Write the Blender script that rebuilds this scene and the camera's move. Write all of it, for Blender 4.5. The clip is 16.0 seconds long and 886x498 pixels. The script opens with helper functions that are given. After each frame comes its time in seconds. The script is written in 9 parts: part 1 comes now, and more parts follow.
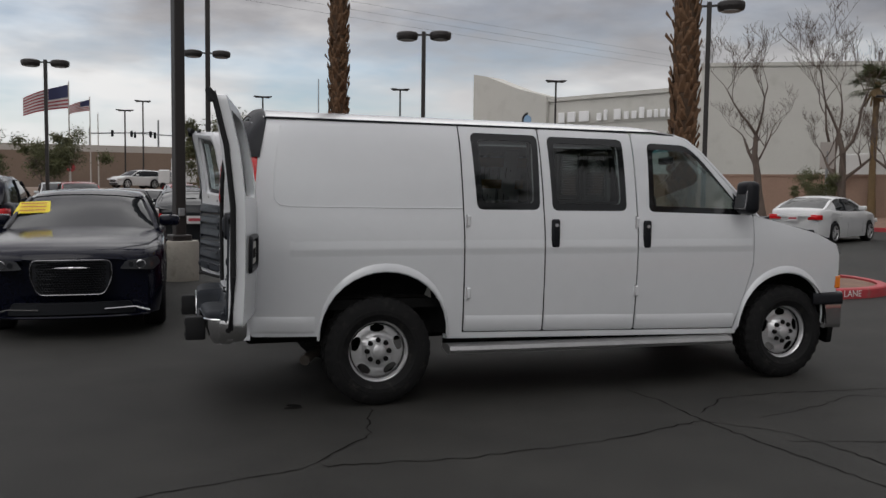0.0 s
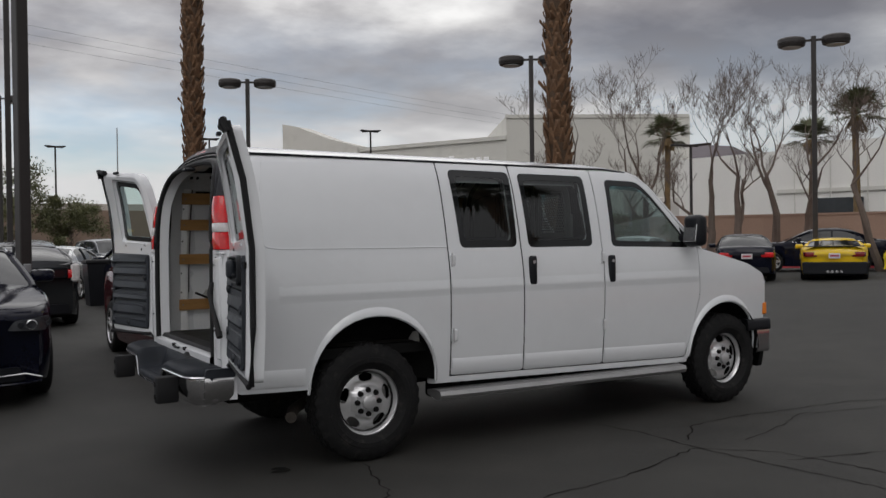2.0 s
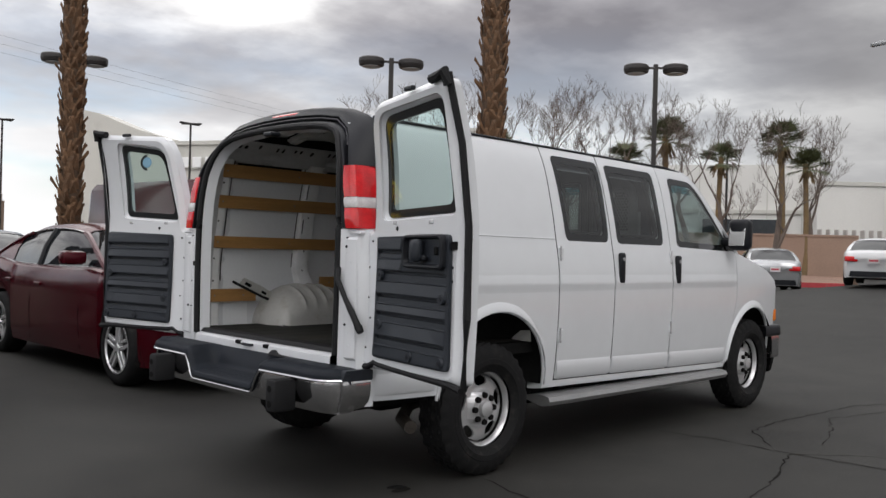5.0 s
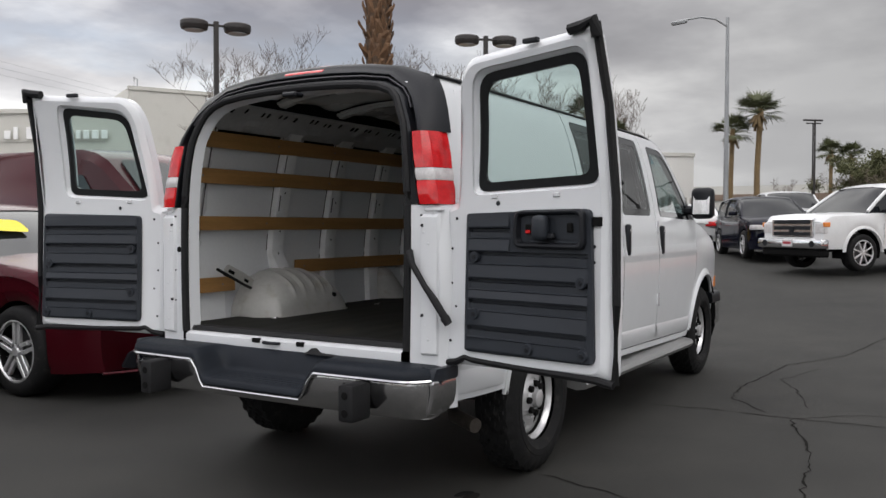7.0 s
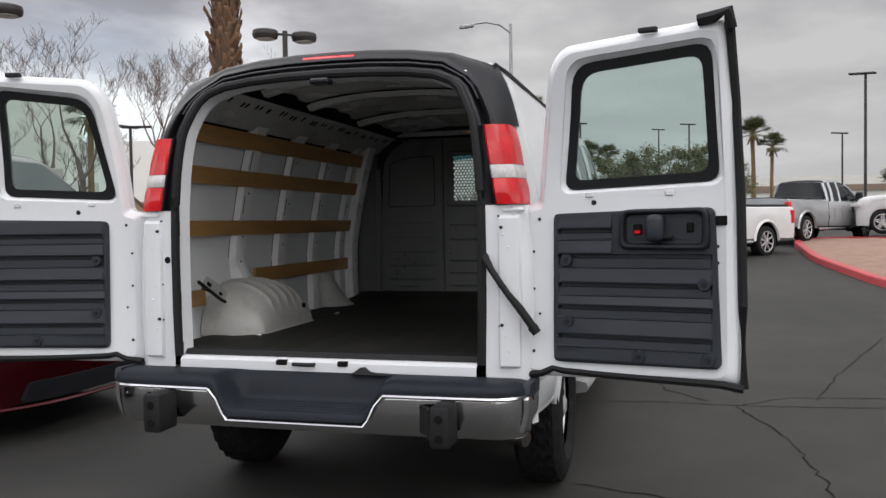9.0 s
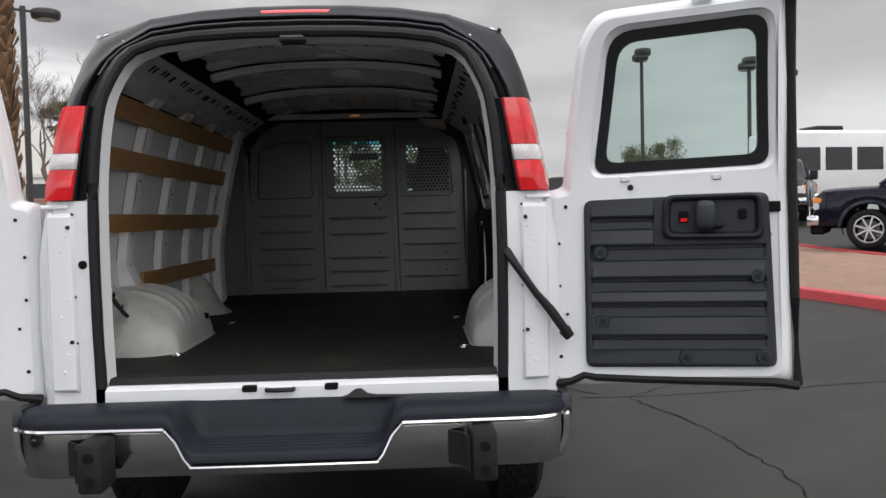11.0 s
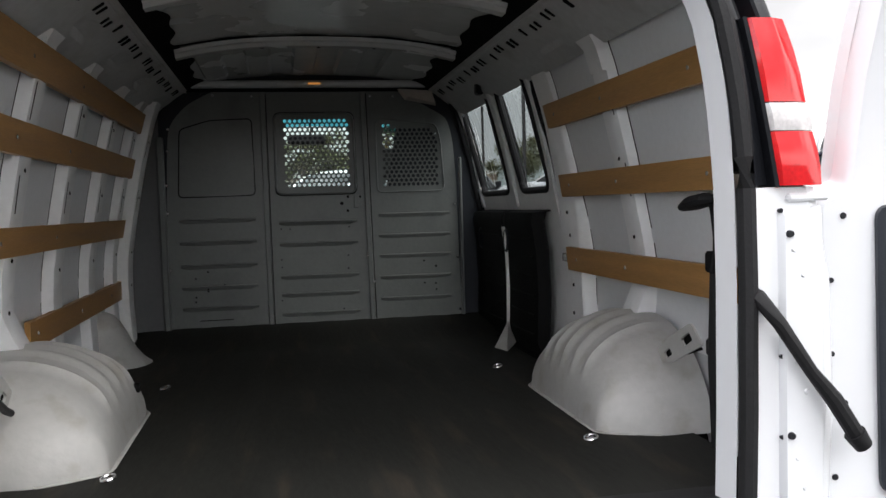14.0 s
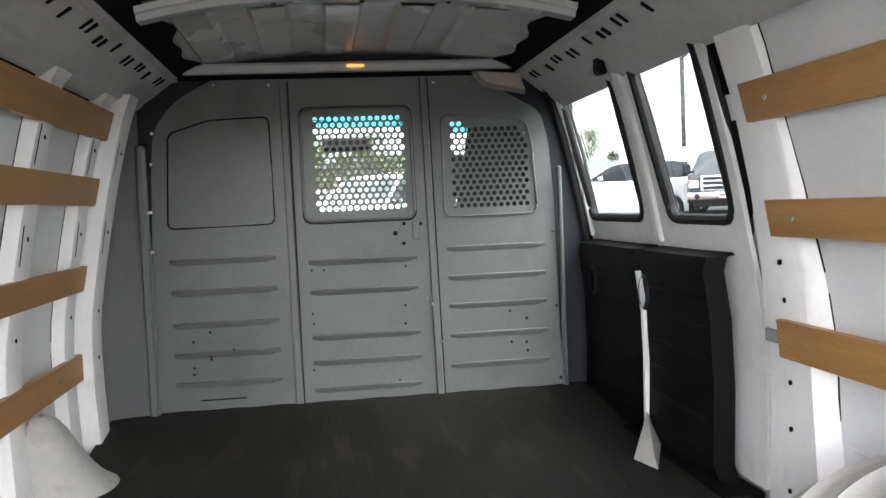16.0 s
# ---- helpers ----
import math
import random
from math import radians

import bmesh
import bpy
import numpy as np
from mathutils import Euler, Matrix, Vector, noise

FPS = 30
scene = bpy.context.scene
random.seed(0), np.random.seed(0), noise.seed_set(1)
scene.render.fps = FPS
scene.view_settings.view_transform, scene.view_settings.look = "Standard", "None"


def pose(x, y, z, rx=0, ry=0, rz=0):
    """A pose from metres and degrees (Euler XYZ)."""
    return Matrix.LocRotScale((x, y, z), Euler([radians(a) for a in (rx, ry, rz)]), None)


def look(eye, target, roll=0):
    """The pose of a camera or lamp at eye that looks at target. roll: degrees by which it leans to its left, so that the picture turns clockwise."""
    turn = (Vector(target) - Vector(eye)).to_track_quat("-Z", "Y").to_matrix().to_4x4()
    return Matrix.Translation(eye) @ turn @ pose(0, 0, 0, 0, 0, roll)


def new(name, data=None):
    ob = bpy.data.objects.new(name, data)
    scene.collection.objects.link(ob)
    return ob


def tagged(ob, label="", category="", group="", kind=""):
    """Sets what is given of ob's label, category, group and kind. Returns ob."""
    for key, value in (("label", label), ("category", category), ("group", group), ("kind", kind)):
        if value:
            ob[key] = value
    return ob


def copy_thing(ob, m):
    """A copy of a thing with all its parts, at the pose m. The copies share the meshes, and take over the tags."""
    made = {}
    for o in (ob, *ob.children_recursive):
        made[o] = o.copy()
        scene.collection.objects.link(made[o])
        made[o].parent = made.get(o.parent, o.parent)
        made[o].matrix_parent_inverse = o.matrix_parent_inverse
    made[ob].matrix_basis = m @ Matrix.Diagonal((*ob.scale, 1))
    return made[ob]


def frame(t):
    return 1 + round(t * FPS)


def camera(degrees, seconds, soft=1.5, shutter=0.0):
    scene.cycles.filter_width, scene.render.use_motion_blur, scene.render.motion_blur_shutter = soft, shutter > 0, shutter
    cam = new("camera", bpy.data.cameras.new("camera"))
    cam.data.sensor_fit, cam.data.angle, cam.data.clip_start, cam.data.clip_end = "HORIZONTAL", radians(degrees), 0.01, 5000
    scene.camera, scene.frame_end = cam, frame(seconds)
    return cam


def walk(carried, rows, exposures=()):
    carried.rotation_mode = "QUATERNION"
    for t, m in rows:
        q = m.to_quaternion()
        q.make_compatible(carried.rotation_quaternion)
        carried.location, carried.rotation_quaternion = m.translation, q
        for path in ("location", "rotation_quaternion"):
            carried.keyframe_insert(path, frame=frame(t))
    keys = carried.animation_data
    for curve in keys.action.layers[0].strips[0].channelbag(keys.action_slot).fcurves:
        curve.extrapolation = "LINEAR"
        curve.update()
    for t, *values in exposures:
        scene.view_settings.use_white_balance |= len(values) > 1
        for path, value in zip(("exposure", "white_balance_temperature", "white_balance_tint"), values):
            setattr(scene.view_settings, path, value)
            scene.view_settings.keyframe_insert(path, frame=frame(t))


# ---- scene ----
cam = camera(55.0, 16.0)
PATH = [
    (0, (-1.412, -6.597, 1.502), (-0.79, -4.701, 1.367), 0.7),
    (0.5, (-1.695, -6.435, 1.496), (-0.927, -4.592, 1.369), 1.5),
    (1, (-1.985, -6.305, 1.533), (-1.145, -4.494, 1.407), 0.3),
    (1.5, (-2.215, -6.067, 1.443), (-1.234, -4.325, 1.426), -1.1),
    (2, (-2.478, -5.85, 1.423), (-1.43, -4.147, 1.405), -0.8),
    (2.5, (-2.762, -5.656, 1.41), (-1.615, -4.017, 1.389), -0.4),
    (3, (-3.008, -5.405, 1.371), (-1.821, -3.796, 1.347), -0.1),
    (3.5, (-3.249, -5.142, 1.348), (-2.017, -3.567, 1.316), 0.5),
    (3.7, (-3.308, -5.009, 1.355), (-2.057, -3.448, 1.317), 0.4),
    (5.8, (-3.952, -3.581, 1.266), (-2.405, -2.313, 1.253), 1.4),
    (6, (-4.006, -3.44, 1.298), (-2.431, -2.208, 1.265), 1.0),
    (6.5, (-4.066, -3.097, 1.297), (-2.407, -1.982, 1.25), -0.1),
    (7, (-4.116, -2.752, 1.301), (-2.4, -1.727, 1.245), 0.1),
    (7.5, (-4.204, -2.422, 1.327), (-2.424, -1.513, 1.262), -0.0),
    (8, (-4.213, -2.097, 1.326), (-2.385, -1.289, 1.259), 0.2),
    (8.5, (-4.271, -1.757, 1.32), (-2.397, -1.063, 1.252), 0.2),
    (9, (-4.325, -1.442, 1.32), (-2.396, -0.914, 1.259), -0.8),
    (9.2, (-4.293, -1.328, 1.335), (-2.344, -0.886, 1.26), -1.6),
    (11.3, (-3.845, -0.255, 1.31), (-1.851, -0.384, 1.233), -1.1),
    (11.5, (-3.786, -0.178, 1.322), (-1.796, -0.357, 1.243), -1.0),
    (12, (-3.571, -0.064, 1.317), (-1.594, -0.353, 1.235), -0.7),
    (12.5, (-3.322, 0.022, 1.332), (-1.346, -0.278, 1.248), -0.7),
    (13, (-3.072, 0.132, 1.345), (-1.105, -0.215, 1.256), -0.9),
    (13.5, (-2.782, 0.183, 1.357), (-0.835, -0.263, 1.258), -1.7),
    (14, (-2.453, 0.201, 1.375), (-0.491, -0.174, 1.272), -1.7),
    (14.5, (-2.134, 0.188, 1.397), (-0.166, -0.142, 1.263), -2.7),
    (15, (-1.813, 0.135, 1.428), (0.162, -0.154, 1.31), -1.9),
    (15.5, (-1.506, 0.126, 1.445), (0.474, -0.12, 1.309), -2.0),
    (16, (-1.196, 0.151, 1.49), (0.782, -0.129, 1.389), -2.4),
]
walk(cam, [(t, look(eye, target, roll)) for t, eye, target, roll in PATH], exposures=[(0,-0.98),(2.5,-0.80),(3.5,-0.55),(7,-0.19),(9,0.05),(11.5,0.16),(12.5,0.2),(13.0,0.32),(13.5,0.50),(14.0,0.95),(14.5,2.0),(15.0,2.75),(16,3.1)])

# ---- world and light ----
world = bpy.data.worlds.new("overcast_sky")
scene.world = world
world.use_nodes = True
wn, wl = world.node_tree.nodes, world.node_tree.links
wn.clear()
w_out = wn.new("ShaderNodeOutputWorld")
w_bg = wn.new("ShaderNodeBackground")
w_sky = wn.new("ShaderNodeTexSky")
w_sky.sky_type = "NISHITA"
w_sky.sun_disc = False
w_sky.sun_elevation, w_sky.sun_rotation = radians(52), radians(200)
w_tc = wn.new("ShaderNodeTexCoord")


def wnode(kind, **values):
    n = wn.new(kind)
    for k, v in values.items():
        n.inputs[int(k[1:])].default_value = v
    return n


def wmath(op, a, b=None, c=None):
    n = wn.new("ShaderNodeMath")
    n.operation = op
    for i, v in enumerate((a, b, c)):
        if v is None:
            continue
        if isinstance(v, (int, float)):
            n.inputs[i].default_value = v
        else:
            wl.new(v, n.inputs[i])
    return n.outputs[0]


def wmix(fac, a, b):
    n = wn.new("ShaderNodeMix")
    n.data_type = "RGBA"
    for i, v in ((0, fac), (6, a), (7, b)):
        if isinstance(v, (int, float, tuple)):
            n.inputs[i].default_value = v
        else:
            wl.new(v, n.inputs[i])
    return n.outputs[2]


w_sep = wn.new("ShaderNodeSeparateXYZ")
wl.new(w_tc.outputs["Generated"], w_sep.inputs[0])
w_up = wmath("MAXIMUM", w_sep.outputs[2], 0.0)
w_den = wmath("ADD", w_up, 0.16)
w_com = wn.new("ShaderNodeCombineXYZ")
wl.new(wmath("DIVIDE", w_sep.outputs[0], w_den), w_com.inputs[0])
wl.new(wmath("DIVIDE", w_sep.outputs[1], w_den), w_com.inputs[1])


def wnoise(scale, detail, rough, shift):
    m = wn.new("ShaderNodeVectorMath")
    m.operation = "ADD"
    wl.new(w_com.outputs[0], m.inputs[0])
    m.inputs[1].default_value = shift
    n = wn.new("ShaderNodeTexNoise")
    n.inputs["Scale"].default_value, n.inputs["Detail"].default_value, n.inputs["Roughness"].default_value = scale, detail, rough
    wl.new(m.outputs[0], n.inputs["Vector"])
    return n.outputs[0]


def wramp(fac, *stops):
    n = wn.new("ShaderNodeValToRGB")
    while len(n.color_ramp.elements) < len(stops):
        n.color_ramp.elements.new(0.5)
    for e, (p, c) in zip(n.color_ramp.elements, stops):
        e.position, e.color = p, (*c, 1)
    wl.new(fac, n.inputs[0])
    return n.outputs[0]


w_big = wnoise(0.55, 5.0, 0.5, (3.1, 1.7, 0.0))
w_fine = wnoise(1.5, 7.0, 0.55, (0.3, 5.2, 2.0))
w_mixd = wmath("ADD", wmath("MULTIPLY", w_big, 0.66), wmath("MULTIPLY", w_fine, 0.34))
w_cloud = wramp(w_mixd, (0.405, (0.27, 0.262, 0.288)), (0.455, (0.41, 0.40, 0.425)), (0.50, (0.64, 0.63, 0.645)), (0.565, (1.22, 1.21, 1.20)))
# the clouds merge into an even sheet towards +x
w_fore = wmath("MULTIPLY_ADD", wmath("ADD", w_sep.outputs[0], wmath("MULTIPLY", w_sep.outputs[1], -0.6)), 0.5, 0.5)
w_even = wramp(w_fore, (0.76, (0, 0, 0)), (0.95, (0.75, 0.75, 0.75)))
w_cloud = wmix(w_even, w_cloud, (0.52, 0.52, 0.535, 1))
# lighter towards the horizon, thin blue rifts low in the sky
w_low = wramp(w_up, (0.0, (1, 1, 1)), (0.09, (0.80, 0.80, 0.80)), (0.15, (0.35, 0.35, 0.35)), (0.24, (0.0, 0.0, 0.0)))
w_side = wramp(wmath("MULTIPLY_ADD", wmath("ADD", w_sep.outputs[1], wmath("MULTIPLY", w_sep.outputs[0], -0.35)), 0.5, 0.5), (0.50, (0, 0, 0)), (0.92, (1, 1, 1)))
w_clear = wramp(wmath("MULTIPLY", w_sep.outputs[1], -1.0), (0.22, (0, 0, 0)), (0.60, (1, 1, 1)))
w_cloud = wmix(wmath("MULTIPLY", w_low, wmath("ADD", wmath("MULTIPLY", w_clear, 0.45), wmath("MULTIPLY_ADD", w_side, 0.45, 0.42))), w_cloud, (1.32, 1.32, 1.32, 1))
w_skyc = wn.new("ShaderNodeVectorMath")
w_skyc.operation = "SCALE"
wl.new(w_sky.outputs[0], w_skyc.inputs[0])
w_skyc.inputs["Scale"].default_value = 0.15
w_rift = wramp(wnoise(0.6, 5.0, 0.55, (7.4, 2.2, 1.0)), (0.40, (0, 0, 0)), (0.54, (1, 1, 1)))
# the clouds are thinner, and torn open, on one side
w_rift = wmath("MULTIPLY", wmath("MULTIPLY", w_rift, w_side), wramp(w_up, (0.03, (0, 0, 0)), (0.08, (1, 1, 1)), (0.20, (0.7, 0.7, 0.7)), (0.26, (0, 0, 0))))
w_all = wmix(wmath("MULTIPLY", w_rift, 0.8), w_cloud, w_skyc.outputs[0])
# an overcast sky is about three times as bright overhead as at the horizon
w_gain = wmath("MULTIPLY_ADD", wmath("POWER", w_up, 1.6), 2.5, 0.82)
w_gain = wmath("MULTIPLY", w_gain, wmath("MULTIPLY_ADD", w_side, 0.40, 1.0))
w_gain = wmath("MULTIPLY", w_gain, wmath("MULTIPLY_ADD", wmath("MAXIMUM", wmath("MULTIPLY", w_sep.outputs[0], -1.0), 0.0), 0.55, 1.0))
w_gain = wmath("MULTIPLY", w_gain, wmath("SUBTRACT", 1.0, wmath("MULTIPLY", wramp(w_fore, (0.76, (0, 0, 0)), (0.97, (1, 1, 1))), 0.24)))
wl.new(w_all, w_bg.inputs[0])
wl.new(w_gain, w_bg.inputs[1])
wl.new(w_bg.outputs[0], w_out.inputs[0])

sun = new("sun", bpy.data.lights.new("sun", "SUN"))
sun.data.energy, sun.data.angle, sun.data.color = 0.9, radians(40), (1.0, 0.97, 0.93)
sun.matrix_world = look((-12, -22, 34), (0, 0, 0))


# ---- materials ----
def surface(name, base, rough=0.5, metal=0.0, var=0.12, scale=3.0, fine=40.0, bump=0.0, coat=0.0, spec=0.5, second=None, dirt=None, stretch=None):
    """A principled surface with colour variation at two scales, a little uneven gloss and fine relief."""
    m = bpy.data.materials.new(name)
    m.use_nodes = True
    nt = m.node_tree
    b = nt.nodes["Principled BSDF"]
    tc = nt.nodes.new("ShaderNodeTexCoord")
    vec = tc.outputs["Object"]
    if stretch:
        mp = nt.nodes.new("ShaderNodeMapping")
        mp.inputs["Scale"].default_value = stretch
        nt.links.new(vec, mp.inputs[0])
        vec = mp.outputs[0]

    def noise_tex(s, d):
        n = nt.nodes.new("ShaderNodeTexNoise")
        n.inputs["Scale"].default_value, n.inputs["Detail"].default_value = s, d
        nt.links.new(vec, n.inputs["Vector"])
        return n.outputs[0]

    n1, n2 = noise_tex(scale, 4.0), noise_tex(fine, 3.0)
    mix = nt.nodes.new("ShaderNodeMath")
    mix.operation = "MULTIPLY_ADD"
    nt.links.new(n1, mix.inputs[0])
    mix.inputs[1].default_value = 0.6
    half = nt.nodes.new("ShaderNodeMath")
    half.operation = "MULTIPLY"
    nt.links.new(n2, half.inputs[0])
    half.inputs[1].default_value = 0.4
    nt.links.new(half.outputs[0], mix.inputs[2])
    ramp = nt.nodes.new("ShaderNodeValToRGB")
    lo = tuple(c * (1 - var) for c in base)
    hi = second or tuple(min(1, c * (1 + var)) for c in base)
    ramp.color_ramp.elements[0].position, ramp.color_ramp.elements[0].color = 0.30, (*lo, 1)
    ramp.color_ramp.elements[1].position, ramp.color_ramp.elements[1].color = 0.70, (*hi, 1)
    nt.links.new(mix.outputs[0], ramp.inputs[0])
    colour = ramp.outputs[0]
    if dirt:
        stain = nt.nodes.new("ShaderNodeMix")
        stain.data_type = "RGBA"
        r2 = nt.nodes.new("ShaderNodeValToRGB")
        r2.color_ramp.elements[0].position, r2.color_ramp.elements[1].position = 0.56, 0.74
        nt.links.new(noise_tex(scale * 2.3, 6.0), r2.inputs[0])
        nt.links.new(r2.outputs[0], stain.inputs[0])
        nt.links.new(colour, stain.inputs[6])
        stain.inputs[7].default_value = (*dirt, 1)
        colour = stain.outputs[2]
    nt.links.new(colour, b.inputs["Base Color"])
    rr = nt.nodes.new("ShaderNodeMapRange")
    rr.inputs[3].default_value, rr.inputs[4].default_value = max(0.02, rough * 0.82), min(1, rough * 1.18)
    nt.links.new(n1, rr.inputs[0])
    nt.links.new(rr.outputs[0], b.inputs["Roughness"])
    b.inputs["Metallic"].default_value = metal
    b.inputs["Specular IOR Level"].default_value = spec
    b.inputs["Coat Weight"].default_value = coat
    b.inputs["Coat Roughness"].default_value = 0.06
    if bump:
        bp = nt.nodes.new("ShaderNodeBump")
        bp.inputs["Strength"].default_value, bp.inputs["Distance"].default_value = bump, 0.01
        nt.links.new(n2, bp.inputs["Height"])
        nt.links.new(bp.outputs[0], b.inputs["Normal"])
    return m


def pane(name, tint, gloss=0.02, ior=1.5, veil=0.0):
    """Thin glass: clear with a tint, mirroring at grazing angles."""
    m = bpy.data.materials.new(name)
    m.use_nodes = True
    nt = m.node_tree
    nt.nodes.clear()
    out = nt.nodes.new("ShaderNodeOutputMaterial")
    tr, gl = nt.nodes.new("ShaderNodeBsdfTransparent"), nt.nodes.new("ShaderNodeBsdfGlossy")
    mx, lw = nt.nodes.new("ShaderNodeMixShader"), nt.nodes.new("ShaderNodeLayerWeight")
    lw.inputs[0].default_value = 0.5
    pw, fr = nt.nodes.new("ShaderNodeMath"), nt.nodes.new("ShaderNodeMath")
    pw.operation, fr.operation = "POWER", "MULTIPLY_ADD"
    pw.inputs[1].default_value = 4.0
    base = 2 * ((ior - 1) / (ior + 1)) ** 2
    fr.inputs[1].default_value, fr.inputs[2].default_value = 0.9 - base, base
    nt.links.new(lw.outputs["Facing"], pw.inputs[0])
    nt.links.new(pw.outputs[0], fr.inputs[0])
    tr.inputs[0].default_value = (*tint, 1)
    gl.inputs[1].default_value = gloss
    nt.links.new(fr.outputs[0], mx.inputs[0])
    nt.links.new(tr.outputs[0], mx.inputs[1])
    nt.links.new(gl.outputs[0], mx.inputs[2])
    nt.links.new(mx.outputs[0], out.inputs[0])
    return m


def glow(name, colour, strength):
    m = bpy.data.materials.new(name)
    m.use_nodes = True
    b = m.node_tree.nodes["Principled BSDF"]
    b.inputs["Base Color"].default_value = (*colour, 1)
    b.inputs["Emission Color"].default_value = (*colour, 1)
    b.inputs["Emission Strength"].default_value = strength
    return m


WHITE = surface("white_van_paint", (0.675, 0.69, 0.71), 0.20, var=0.025, scale=1.2, fine=9, coat=0.5, spec=0.5)
INNER = surface("white_inner_sheet", (0.85, 0.855, 0.855), 0.42, var=0.06, scale=2.5, fine=30, bump=0.05, dirt=(0.68, 0.68, 0.67))
BARE = surface("grey_primed_sheet", (0.76, 0.775, 0.79), 0.45, var=0.05, scale=2.0, fine=60, bump=0.04)
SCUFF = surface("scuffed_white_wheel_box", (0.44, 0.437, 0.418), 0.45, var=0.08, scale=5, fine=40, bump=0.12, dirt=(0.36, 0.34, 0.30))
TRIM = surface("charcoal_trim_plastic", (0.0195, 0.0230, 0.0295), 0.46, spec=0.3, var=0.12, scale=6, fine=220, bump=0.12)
CAP = surface("black_cap_plastic", (0.011, 0.012, 0.015), 0.42, spec=0.22, var=0.15, scale=4, fine=160, bump=0.08)
RUBBER = surface("black_rubber", (0.012, 0.012, 0.013), 0.6, spec=0.22, var=0.2, scale=8, fine=90, bump=0.15)
MATTE = surface("black_underside", (0.008, 0.008, 0.008), 0.9, spec=0.08, var=0.3, scale=4, fine=30)
TYRE = surface("tyre_rubber", (0.010, 0.010, 0.0105), 0.75, spec=0.2, var=0.25, scale=9, fine=120, bump=0.3, dirt=(0.026, 0.025, 0.023))
CHROME = surface("chrome", (0.66, 0.66, 0.67), 0.13, 1.0, var=0.04, scale=5, fine=60)
STEEL = surface("silver_wheel_paint", (0.62, 0.62, 0.63), 0.25, 0.55, var=0.08, scale=9, fine=80)
MATS = surface("ribbed_floor_mat", (0.0130, 0.0133, 0.0112), 0.7, spec=0.22, var=0.4, scale=2.2, fine=26, bump=0.22, dirt=(0.034, 0.028, 0.021), stretch=(0.5, 3.0, 1.0))
GREYPART = surface("grey_partition_paint", (0.138, 0.150, 0.143), 0.34, var=0.12, scale=2.5, fine=55, bump=0.06, dirt=(0.112, 0.12, 0.118))
BOARD = surface("varnished_slat_wood", (0.40, 0.215, 0.075), 0.42, var=0.22, scale=2.0, fine=22, bump=0.10, stretch=(1.2, 14, 14))
ROOFIN = surface("grey_roof_sheet", (0.60, 0.615, 0.61), 0.27, var=0.10, scale=2.4, fine=18, bump=0.05)
REDLENS = surface("red_lamp_lens", (0.58, 0.010, 0.014), 0.10, var=0.30, scale=14, fine=120, coat=0.4, spec=0.4)
CLEARLENS = surface("clear_lamp_lens", (0.58, 0.56, 0.56), 0.15, var=0.25, scale=20, fine=140, coat=0.4)
AMBER = surface("amber_lens", (0.70, 0.20, 0.02), 0.12, var=0.1, coat=0.8)
GLASS = pane("van_door_glass", (0.68, 0.82, 0.79), 0.0, 1.55)
DARKGLASS = pane("tinted_side_glass", (0.42, 0.465, 0.47), 0.0, 1.58)
CARGLASS = surface("dark_car_glass", (0.010, 0.012, 0.014), 0.03, var=0.1, spec=0.36)
PAD = surface("dark_step_pad_plastic", (0.0130, 0.0158, 0.021), 0.55, var=0.25, scale=6, fine=180, bump=0.15, spec=0.15)
HEADER = surface("grey_pressed_rail", (0.55, 0.56, 0.56), 0.40, var=0.14, scale=3, fine=40, bump=0.06, dirt=(0.42, 0.42, 0.41))
FRIT = surface("black_glass_border", (0.010, 0.011, 0.012), 0.05, var=0.1, spec=0.65)


def asphalt_material():
    m = bpy.data.materials.new("worn_asphalt")
    m.use_nodes = True
    nt = m.node_tree
    b = nt.nodes["Principled BSDF"]
    tc = nt.nodes.new("ShaderNodeTexCoord")

    def tex(s, d, r=0.55):
        n = nt.nodes.new("ShaderNodeTexNoise")
        n.inputs["Scale"].default_value, n.inputs["Detail"].default_value, n.inputs["Roughness"].default_value = s, d, r
        nt.links.new(tc.outputs["Object"], n.inputs["Vector"])
        return n.outputs[0]

    def ramp(src, *stops):
        n = nt.nodes.new("ShaderNodeValToRGB")
        while len(n.color_ramp.elements) < len(stops):
            n.color_ramp.elements.new(0.5)
        for e, (p, c) in zip(n.color_ramp.elements, stops):
            e.position, e.color = p, (*c, 1)
        nt.links.new(src, n.inputs[0])
        return n.outputs[0]

    def mul(a, c):
        n = nt.nodes.new("ShaderNodeMix")
        n.data_type, n.blend_type = "RGBA", "MULTIPLY"
        n.inputs[0].default_value = 1.0
        nt.links.new(a, n.inputs[6])
        nt.links.new(c, n.inputs[7])
        return n.outputs[2]

    big = ramp(tex(0.22, 5), (0.3, (0.0180, 0.0180, 0.0168)), (0.7, (0.0300, 0.0296, 0.0270)))
    mid = ramp(tex(1.7, 6), (0.35, (0.82, 0.82, 0.82)), (0.65, (1.12, 1.11, 1.10)))
    grain = tex(150.0, 3, 0.7)
    fine = ramp(grain, (0.35, (0.72, 0.72, 0.72)), (0.66, (1.32, 1.31, 1.29)))
    nt.links.new(mul(mul(big, mid), fine), b.inputs["Base Color"])
    b.inputs["Roughness"].default_value = 0.78
    b.inputs["Specular IOR Level"].default_value = 0.35
    bp = nt.nodes.new("ShaderNodeBump")
    bp.inputs["Strength"].default_value, bp.inputs["Distance"].default_value = 0.45, 0.006
    nt.links.new(grain, bp.inputs["Height"])
    nt.links.new(bp.outputs[0], b.inputs["Normal"])
    return m


